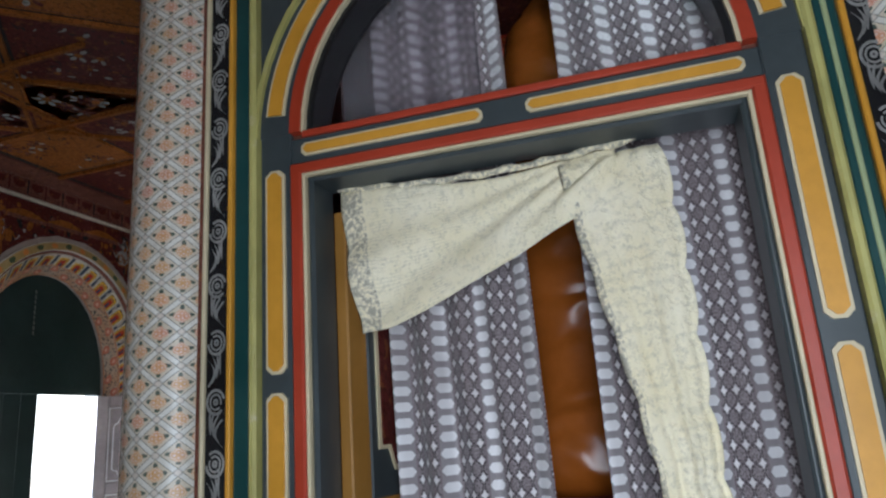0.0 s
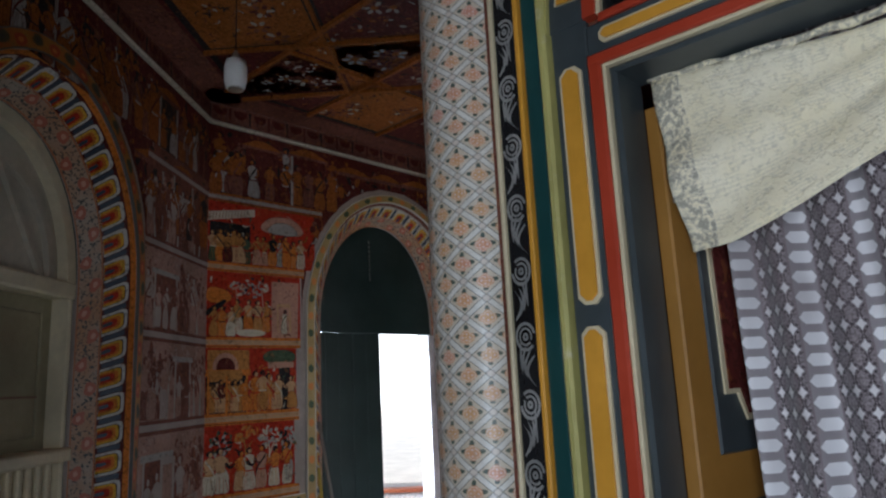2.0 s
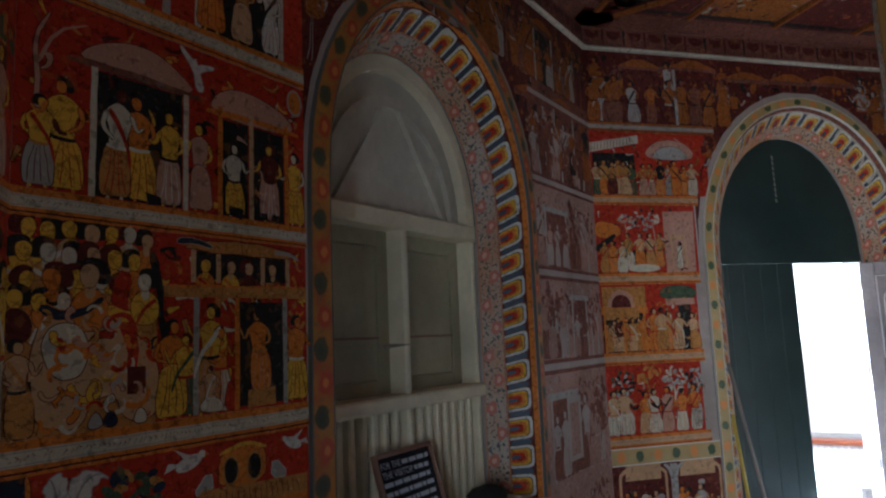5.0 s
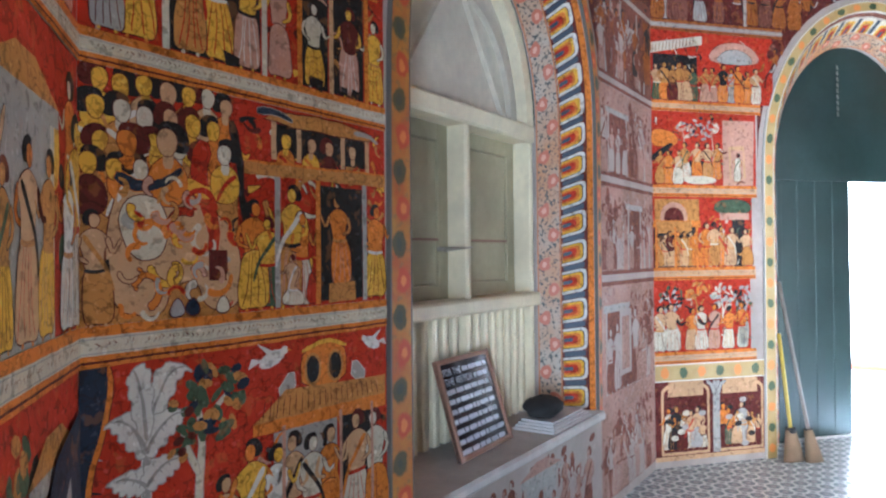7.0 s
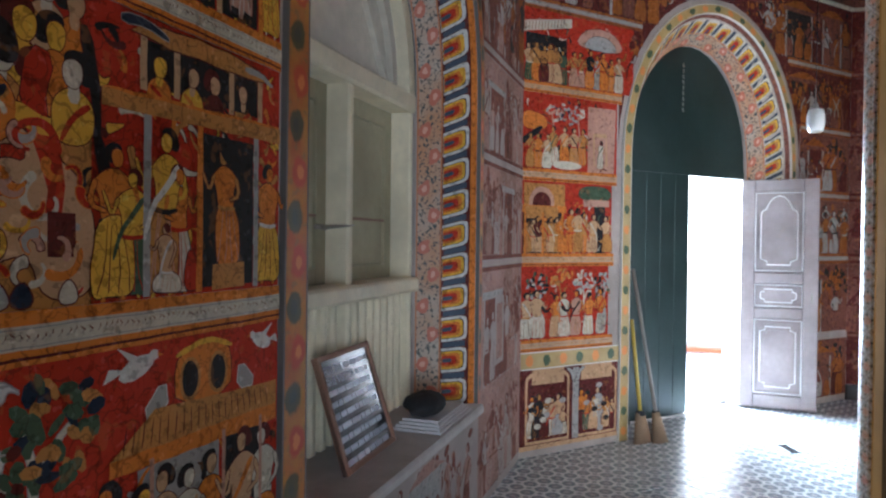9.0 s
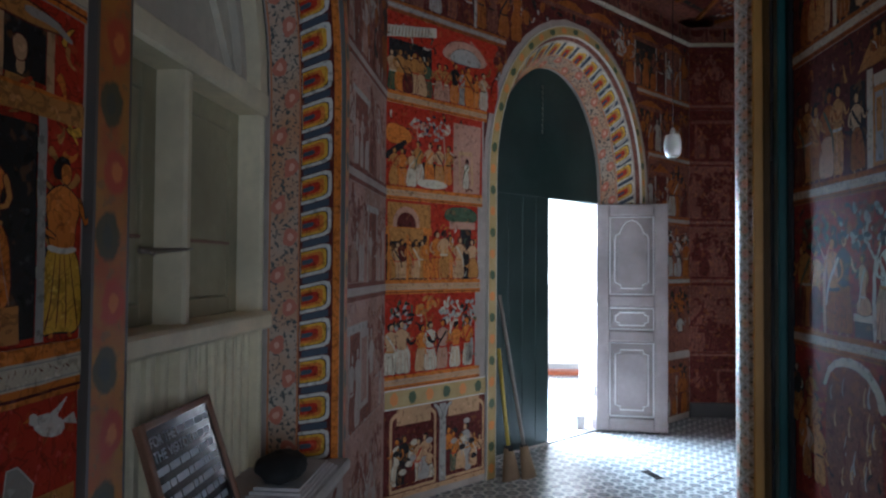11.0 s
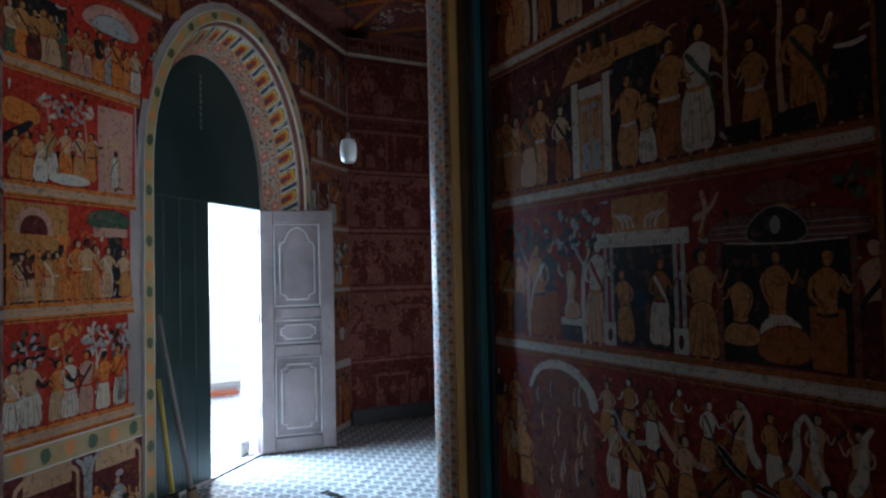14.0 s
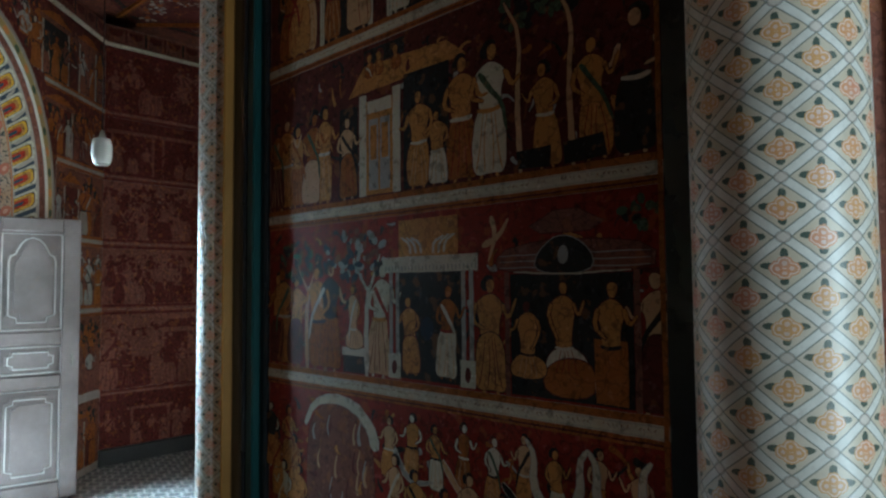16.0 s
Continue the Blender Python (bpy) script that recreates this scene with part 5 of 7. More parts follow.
# left of the door
m = Mural(D, 105)
u0, u1 = 0.004, 0.86
m.rect(u0, u1, 0.06, 0.60, MAROON, 0)
for a, b in ((0.05, 0.42), (0.47, 0.85)):
    pts = [(a, 0.08)] + [((a + b) / 2 + (b - a) / 2 * math.cos(t), 0.50 + 0.07 * math.sin(t)) for t in (math.pi * (1 - i / 10) for i in range(11))] + [(b, 0.08)]
    m.poly(pts, CREAM, 1)
    c, w = (a + b) / 2, (b - a) / 2 - 0.018
    m.poly([(c - w, 0.10)] + [(c + w * math.cos(t), 0.49 + 0.055 * math.sin(t)) for t in (math.pi * (1 - i / 10) for i in range(11))] + [(c + w, 0.10)], MAROON, 2)
    m.rect(a + 0.05, b - 0.05, 0.47, 0.585, CREAM, 4)
    for k in range(6):
        m.figure(a + 0.05 + (b - a - 0.1) * k / 5, 0.12, m.r.uniform(0.18, 0.30), 2.5, m.r.choice([WHITE, GREY, WHITE, CREAM, BLACK, GREEN]))
    for k in range(8):
        m.oval(m.r.uniform(a + 0.05, b - 0.05), m.r.uniform(0.12, 0.42), 0.03, 0.02, m.r.choice([WHITE, BLACK, GREEN, GREY]), 3.5, 7)
m.rect(u0, u1, 0.045, 0.075, CREAM, 3)
m.rect(0.445, 0.50, 0.08, 0.56, GREY, 4.6)
for s in (-1, 1):
    m.stroke([(0.472 + s * 0.015, 0.47), (0.472 + s * 0.03, 0.53), (0.472 + s * 0.075, 0.56)], 0.03, 0.02, GREY, 4.8, BLACK)
# procession in white robes under trees
R1, R2, R3 = RIGHT_BANDS[1:4]
m.rect(u0, 0.76, 0.76, R1[0], RED, 0)
for uu, top, trunk, inks in ((0.13, 1.12, GREY, [BLACK, GREY, BLACK, GREEN]), (0.33, 1.14, OCHRE, [OCHRE, ORANGE, OCHRE, YELLOW]), (0.53, 1.13, WHITE, [WHITE, WHITE, GREY]), (0.70, 1.12, GREY, [GREY, BLACK, GREEN, GREY])):
    m.stroke([(uu, 0.95), (uu + 0.01, 1.05), (uu - 0.02, 1.16)], 0.018, 0.006, trunk, 1.2)
    m.stroke([(uu + 0.006, 1.0), (uu + 0.035, 1.08), (uu + 0.06, 1.12)], 0.012, 0.004, trunk, 1.2)
    foliage(m, uu, top, 0.085, 0.085, inks, 1.5, 30, 0.020)
for k, uu in enumerate((0.045, 0.145, 0.285, 0.365, 0.46, 0.575, 0.69)):
    m.figure(uu, 0.775, m.r.uniform(0.29, 0.34), 3, (WHITE, WHITE, CREAM, WHITE, PINK, WHITE, WHITE)[k])
m.oval(0.70, 0.89, 0.045, 0.10, GREY, 2.6)
for uu in (0.21, 0.38):
    m.stroke([(uu - 0.04, 0.98), (uu, 0.94), (uu + 0.04, 0.97)], 0.03, 0.012, BLACK, 4.6)
m.band(u0, 0.80, 0.687, 0.766)
m.band(u0, 0.80, *R1)
# palace with an arched gable, green canopy
m.rect(u0, 0.78, R1[1], R2[0], RED, 0)
for za, zb in ((0.80, R1[0]), (R1[1], R2[0]), (R2[1], R3[0]), (R3[1], 2.90)):
    busy(m, 0.02, 0.78, za + 0.01, zb - 0.01, 60, [BLACK, ORANGE, OCHRE, WHITE, PINK, MAROON, GREEN])
m.rect(0.01, 0.34, R1[1], 1.62, BLACK, 1)
m.rect(0.0, 0.37, 1.60, 1.645, ORANGE, 1.6)
m.rect(0.02, 0.36, 1.645, 1.79, OCHRE, 0.8)
m.oval(0.165, 1.665, 0.105, 0.105, PINK, 1.2, 18)
m.oval(0.165, 1.66, 0.075, 0.075, MAROON, 1.4, 18)
m.rect(0.03, 0.30, 1.56, 1.64, OCHRE, 1.55)
for uu in (0.02, 0.165, 0.33):
    m.rect(uu, uu + 0.016, R1[1], 1.60, ORANGE, 4.2)
for k in range(7):
    m.figure(0.05 + 0.047 * k, R1[1] + 0.008, m.r.uniform(0.20, 0.25), 2.2, m.r.choice([YELLOW, ORANGE, OCHRE, SKIN]))
m.blob([(0.47, 1.69), (0.78, 1.69), (0.76, 1.79), (0.49, 1.79)], GREEN, 1.2, BLACK)
m.rect(0.52, 0.76, 1.655, 1.695, PINK, 1.5, 0.006)
m.rect(0.62, 0.72, R1[1], 1.66, BLACK, 1)
for uu, robe in ((0.41, ORANGE), (0.47, YELLOW), (0.54, ORANGE), (0.60, CREAM), (0.74, YELLOW)):
    m.figure(uu, R1[1] + 0.006, m.r.uniform(0.24, 0.31), 2.6, robe)
m.band(u0, 0.82, *R2)
# throne under flowering trees, parasol, pale panel
m.rect(u0, 0.82, R2[1], R3[0], RED, 0)
m.blob([(0.0, 2.13), (0.21, 2.15), (0.19, 2.23), (0.06, 2.26), (0.0, 2.24)], ORANGE, 1.4, MAROON)
m.stroke([(0.0, 2.05), (0.10, 2.12), (0.16, 2.16)], 0.05, 0.03, BLACK, 1.8)
for uu, robe in ((0.06, YELLOW), (0.13, ORANGE), (0.20, WHITE)):
    m.figure(uu, R2[1] + 0.006, 0.23, 2.4, robe)
m.rect(0.235, 0.49, R2[1] + 0.04, 2.20, RED, 1.2)
for uu in (0.25, 0.47):
    m.stroke([(uu, 1.95), (uu + 0.01, 2.12), (uu - 0.01, 2.26)], 0.016, 0.008, PINK, 1.6)
foliage(m, 0.36, 2.27, 0.16, 0.075, [PINK, WHITE, BLUE, PINK, GREY], 1.8, 48, 0.018)
m.rect(0.29, 0.45, R2[1] + 0.05, 2.05, BLACK, 1.5)
for uu, robe in ((0.265, WHITE), (0.345, ORANGE), (0.43, YELLOW), (0.50, ORANGE)):
    m.figure(uu, R2[1] + 0.045, 0.25, 2.6, robe)
m.oval(0.37, R2[1] + 0.035, 0.13, 0.028, WHITE, 5, 16)
m.rect(0.555, 0.80, R2[1] + 0.004, 2.33, PINK, 1, 0.008)
m.rect(0.60, 0.73, 1.93, 2.16, CREAM, 1.5, 0.008)
m.rect(0.615, 0.715, 1.94, 2.13, PINK, 1.8)
m.figure(0.665, R2[1] + 0.03, 0.20, 2.2, WHITE)
m.band(u0, 0.86, *R3)
# roofed hall and an arch
m.rect(u0, 0.97, R3[1], 2.92, RED, 0)
m.poly([(0.0, 2.76), (0.40, 2.84), (0.40, 2.90), (0.0, 2.83)], WHITE, 1.4)
for k in range(15):
    m.stroke([(0.015 + 0.026 * k, 2.768 + 0.0052 * k), (0.022 + 0.026 * k, 2.83 + 0.0048 * k)], 0.006, 0.004, FADED, 1.7)
m.rect(0.02, 0.36, R3[1] + 0.004, 2.76, BLACK, 1)
for k in range(6):
    m.figure(0.055 + 0.055 * k, R3[1] + 0.006, m.r.uniform(0.23, 0.28), 2, m.r.choice([WHITE, CREAM, ORANGE, GREEN]))
m.blob([(0.42, 2.72), (0.50, 2.84), (0.66, 2.88), (0.82, 2.84), (0.88, 2.72)], PINK, 1.2, MAROON)
m.blob([(0.50, 2.72), (0.55, 2.80), (0.66, 2.83), (0.77, 2.80), (0.82, 2.72)], GREY, 1.5, BLACK)
for k in range(7):
    m.figure(0.42 + 0.068 * k, R3[1] + 0.006, m.r.uniform(0.22, 0.27), 2.4, m.r.choice([PINK, WHITE, ORANGE, GREY, PINK]))
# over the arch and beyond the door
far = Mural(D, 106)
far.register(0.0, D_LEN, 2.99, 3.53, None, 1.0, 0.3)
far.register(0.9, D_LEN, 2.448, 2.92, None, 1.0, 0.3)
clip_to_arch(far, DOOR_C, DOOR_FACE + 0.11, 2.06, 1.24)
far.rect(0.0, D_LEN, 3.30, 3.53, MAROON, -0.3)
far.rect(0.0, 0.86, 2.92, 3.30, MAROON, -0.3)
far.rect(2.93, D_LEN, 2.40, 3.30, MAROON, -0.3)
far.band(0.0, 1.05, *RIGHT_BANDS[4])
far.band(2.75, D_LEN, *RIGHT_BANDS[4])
for a, b in ((0.06, 0.57), (0.64, 1.246), (1.331, 1.805), (1.884, 2.378)):
    far.register(2.94, D_LEN, a, b, FADED, 1.0, 0.2)
for a, b in RIGHT_BANDS[1:4]:
    far.band(2.94, D_LEN, a, b)
arch_ground(far, 0.8, 3.0, 2.06, 3.31, arch(DOOR_C, DOOR_FACE + 0.12, 0, 2.06, 1.25), MAROON, -0.5)
tagged(m.done("mural_procession", None, "dusty"), "red temple mural with white-robed procession beside the door", "mural", kind="structure")
tagged(far.done("mural_over_door", None, "deepened"), "dark mural rows above and beyond the door", "mural", kind="structure")
# far north wall, its dimness painted in through the dark ink set
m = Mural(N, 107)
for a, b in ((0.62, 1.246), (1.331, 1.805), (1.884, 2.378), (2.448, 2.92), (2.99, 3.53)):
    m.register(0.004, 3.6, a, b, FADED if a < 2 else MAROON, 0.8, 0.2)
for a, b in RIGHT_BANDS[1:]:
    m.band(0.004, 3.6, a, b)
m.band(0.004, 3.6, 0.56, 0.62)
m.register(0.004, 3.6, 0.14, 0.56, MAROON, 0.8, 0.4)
tagged(m.done("mural_north", None, "dark"), "mural rows on the far wall, inks darkened for its shade", "mural", kind="structure")
Solid(N).box(0.0, 3.6, 0.0, 0.03, 0.0, 0.14, 0, 0.008).done("baseboard", M_SKIRT)
tagged(bpy.data.objects["baseboard"], "black painted skirting along the far wall", "baseboard", kind="structure")


# ---- arch borders ----
def ring_points(ring):
    """Even steps along an outline."""
    out, total = [0.0], 0.0
    for (a, b), (c, e) in zip(ring, ring[1:]):
        total += math.hypot(c - a, e - b)
        out.append(total)
    return out, total


def on_ring(ring, marks, s):
    for k in range(len(marks) - 1):
        if s <= marks[k + 1] or k == len(marks) - 2:
            t = (s - marks[k]) / (marks[k + 1] - marks[k])
            return (ring[k][0] + (ring[k + 1][0] - ring[k][0]) * t, ring[k][1] + (ring[k + 1][1] - ring[k][1]) * t)


def splay_border(name, f, face, inner, depth, label, pitch=0.157, worn=False):
    """The painted splay of an arch: creeper band inside, a row of cusped niches outside, an orange edge line; worn
    swaps in duller colours that carry the splay's shade.
    """
    owner = tagged(new(name), label, "arch border", kind="structure")
    marks, total = ring_points(face)
    inmarks, intotal = ring_points(inner)

    def at(s, k, lift):
        a, b = on_ring(face, marks, s), on_ring(inner, inmarks, s * intotal / total)
        p, q = f(a[0], 0, a[1]), f(b[0], -depth, b[1])
        c = Vector(f(face[0][0] * 0.5 + face[-1][0] * 0.5, -depth * 0.5, min(a[1], 1.6)))
        w = p.lerp(q, k)
        away = (c - w)
        return w + away.normalized() * lift

    def band(part_name, k0, k1, mat, lift):
        v, q, uv = [], [], []
        n = 90
        for i in range(n + 1):
            s = total * i / n
            v += [at(s, k0, lift), at(s, k1, lift)]
            if i:
                j = 2 * i
                q.append((j - 2, j - 1, j + 1, j))
                a, b = total * (i - 1) / n, s
                uv.append([(0, a), (1, a), (1, b), (0, b)])
        return build(part_name, v, q, mat, None, uv, owner)

    band("creeper_band", 0.57, 0.99, M_FLORAL, 0.003)
    band("niche_ground", 0.10, 0.57, M_PLASTER if worn else M_MAROON, 0.003)
    band("edge_line", 0.0, 0.10, M_FADED if worn else M_ORANGE, 0.005)
    count = int(total / pitch)
    for i in range(count):
        s0 = total * i / count
        h = total / count
        v, q, sl = [], [], []
        # niche: pale outline, dark line, yellow and orange rings, red field and a dark heart; blue bar to the next
        layers = ((0.39, 0.13, 2), (0.305, 0.175, 5), (0.285, 0.19, 1), (0.215, 0.235, 3), (0.145, 0.29, 0), (0.065, 0.37, 4))
        for coat, (wide, k1, ink) in enumerate(layers):
            n = len(v)
            mid = s0 + h * 0.5
            half, k0 = h * wide, 0.555 - 0.005 * coat
            knee = k1 + (k0 - k1) * 0.22
            pts = [(mid - half, k0), (mid + half, k0), (mid + half, knee), (mid + half * 0.85, k1 + 0.02), (mid + half * 0.55, k1), (mid - half * 0.55, k1), (mid - half * 0.85, k1 + 0.02), (mid - half, knee)]
            v += [at(a, k, 0.006 + 0.0014 * coat) for a, k in pts]
            q.append(tuple(range(n, n + 8)))
            for j in range(8):
                v.append(at(pts[j][0], pts[j][1], 0.004))
            q += [(n + j, n + 8 + j, n + 8 + (j + 1) % 8, n + (j + 1) % 8) for j in range(8)]
            sl += [ink] * 9
        n = len(v)
        v += [at(a, k, 0.006) for a, k in ((s0 - h * 0.085, 0.53), (s0 + h * 0.085, 0.53), (s0 + h * 0.095, 0.16), (s0 - h * 0.095, 0.16))]
        q.append((n, n + 1, n + 2, n + 3))
        sl.append(4)
        build("niche", v, q, [M_RED, M_YELLOW, M_CREAM if worn else M_WHITE, M_OCHRE if worn else M_ORANGE, M_NAVY, M_BLACK], sl, None, owner)
    return owner


splay_border("window_arch_border", W, win_face, win_inner, 0.27, "painted window arch with blossom creeper and cusped niches")
# door splay faces away from the entrance; its shade is painted in
splay_border("door_arch_border", D, door_face, door_inner, 0.28, "painted door arch with blossom creeper and cusped niches", 0.17, True)


def face_border(name, f, ring, widths, mat, label, feet=None):
    """A painted band on the wall's face round an arch, wide at the left foot and narrower at the right."""
    marks, total = ring_points(ring)
    v, q, uv, n = [], [], [], 80
    for i in range(n + 1):
        s = total * i / n
        a, b, c = on_ring(ring, marks, s), on_ring(ring, marks, max(0, s - 0.02)), on_ring(ring, marks, min(total, s + 0.02))
        t = Vector((c[0] - b[0], c[1] - b[1])).normalized()
        w = widths[0] + (widths[1] - widths[0]) * i / n
        o = (a[0] - t.y * w, a[1] + t.x * w)
        for p, d in ((a, 0.0), (a, 0.018), (o, 0.018), (o, 0.0)):
            v.append(f(p[0], d, p[1]))
        if i:
            j = 4 * i
            for k in range(3):
                q.append((j - 4 + k, j - 3 + k, j + 1 + k, j + k))
            x, y = total * (i - 1) / n, s
            uv += [[(0, x), (0, x), (0, y), (0, y)], [(0, x), (1, x), (1, y), (0, y)], [(1, x), (1, x), (1, y), (1, y)]]
    ob = build(name, v, q, mat, None, uv)
    return tagged(ob, label, "arch border", kind="structure")


face_border("window_face_border", W, win_face, (0.125, 0.05), M_OCHREFLORAL, "orange leaf border round the window arch")
face_border("door_face_border", D, door_face, (0.09, 0.05), M_YELLOWFLORAL, "yellow flower border round the door arch")
yb = build("yellow_border", [D(0.004, 0.012, 0.572), D(0.86, 0.012, 0.572), D(0.86, 0.012, 0.687), D(0.004, 0.012, 0.687)], [(0, 1, 2, 3)], M_YELLOWFLORAL, None, [[(0, 0), (0, 0.86), (1, 0.86), (1, 0)]])
tagged(yb, "yellow flower border below the procession mural", "painted border", kind="structure")


# ---- window with closed shutters ----
def make_window():
    win = tagged(new("window_1"), "cream arched window with closed wooden shutters", "window", kind="structure")
    c, a = WIN_C, WIN_IN
    d0 = -0.33
    ring_o, ring_i = arch(c, a, 2.12, 2.12, 0.80)[2:-2], arch(c, a - 0.075, 2.12, 2.12, 0.72)[2:-2]
    # tympanum: boarded field, bent mouldings and a middle rib
    back = Solid(W)
    ring = arch(c, a, 2.10, 2.12, 0.80)
    back.prism(ring, d0 - 0.04, d0 - 0.012)
    part("tympanum_panel", back, M_SHUTTER_GREY, win)
    part("outer_line", Solid(W).strip(ring_o, arch(c, a + 0.022, 2.12, 2.12, 0.822)[2:-2], d0 - 0.02, d0 + 0.056), M_TEAL, win, "teal painted arch line")
    part("arch_frame", Solid(W).strip(ring_i, ring_o, d0 - 0.02, d0 + 0.05), M_SHUTTER, win)
    r1, r2 = arch(c, a - 0.15, 2.12, 2.12, 0.60)[2:-2], arch(c, a - 0.20, 2.12, 2.12, 0.54)[2:-2]
    part("arch_moulding", Solid(W).strip(r2, r1, d0 - 0.02, d0 + 0.02), M_SHUTTER_GREY, win)
    for s in (-1, 1):
        v = []
        r3 = [(c + s * 0.03 + s * 0.40 * (1 - math.cos(t)), 2.12 + 0.56 * math.sin(math.pi / 2 - t)) for t in (math.pi / 2 * k / 10 for k in range(11))]
        r4 = [(u + s * 0.03, z + 0.01) for u, z in r3]
        part("gothic_rib", Solid(W).strip(r3, r4, d0 - 0.02, d0 + 0.015), M_SHUTTER_GREY, win)
    part("transom", Solid(W).box(c - a, c + a, d0 - 0.12, d0 + 0.06, 2.03, 2.12, 0, 0.012), M_SHUTTER, win)
    # side stiles and mullion
    for u0, u1, name in ((c - a, c - a + 0.035, "stile"), (c + a - 0.035, c + a, "stile"), (c, c + 0.042, "mullion")):
        part(name, Solid(W).box(u0, u1, d0 - 0.13, d0 + 0.045, 0.59, 2.03, 0, 0.01), M_SHUTTER, win)
    part("window_sill", Solid(W).box(c - a, c + a, d0 - 0.12, d0 + 0.085, 1.155, 1.225, 0, 0.012), M_SHUTTER, win)
    for k, (u0, u1) in enumerate(((c - a + 0.035, c), (c + 0.042, c + a - 0.035))):
        ds = d0 - 0.058
        sh = Solid(W).box(u0, u1, ds - 0.05, ds - 0.02, 1.225, 2.03)
        shutter = part("shutter", sh, M_LEAFSHADED, win, "closed greenish-grey shutter leaf, recess shade in its colour")
        st = Solid(W)
        for x0, x1, z0, z1 in ((u0, u0 + 0.08, 1.225, 2.03), (u1 - 0.08, u1, 1.225, 2.03), (u0 + 0.08, u1 - 0.08, 1.225, 1.29), (u0 + 0.08, u1 - 0.08, 1.95, 2.03)):
            st.box(x0, x1, ds - 0.025, ds, z0, z1, 0, 0.003)
        part("shutter_frame", st, M_LEAFSHADED, shutter)
        part("shutter_panel", Solid(W).box(u0 + 0.085, u1 - 0.085, ds - 0.03, ds - 0.009, 1.295, 1.945, 0, 0.004), M_LEAFSHADED, shutter)
        part("shutter_rail", Solid(W).box(u0 + 0.082, u1 - 0.082, ds - 0.02, ds + 0.003, 1.492, 1.504, 0, 0.003), M_BOARDWOOD, shutter, "thin brown rail")
        # slatted panel below the sill
        part("lower_panel", Solid(W).box(u0, u1, d0 - 0.05, d0 - 0.03, 0.59, 1.155), M_SHUTTER_GREY, win)
        n = 8
        for i in range(n):
            x = u0 + (u1 - u0) * (i + 0.5) / n
            part("slat", Solid(W).box(x - 0.021, x + 0.021, d0 - 0.035, d0 + 0.012, 0.59, 1.155, 0, 0.008), M_SHUTTER, win)
    v, q = tube([W(c - 0.10, d0 - 0.046, 1.455), W(c - 0.01, d0 - 0.046, 1.455), W(c - 0.004, d0 + 0.047, 1.46), W(c + 0.04, d0 + 0.048, 1.463)], [0.011, 0.010, 0.004, 0.004])
    bolt = build("bolt", v, q, M_BRASS, None, None, win, True)
    v, q = tube([W(c - 0.07, d0 - 0.042, 1.455), W(c - 0.07, d0 - 0.018, 1.445)], 0.008)
    build("bolt_knob", v, q, M_BRASS, None, None, bolt, True)
    led = Solid(W).box(c - WIN_FACE, c + WIN_FACE, -0.36, 0.055, 0.545, 0.592, 0, 0.012).done("window_ledge", M_CEMENT)
    tagged(led, "grey cement ledge below the window", "ledge", kind="structure")
    return win


make_window()


# ---- door ----
HINGE_U, LEAF_W, LEAF_H, DOOR_D = 2.56, 0.60, 1.96, -0.30


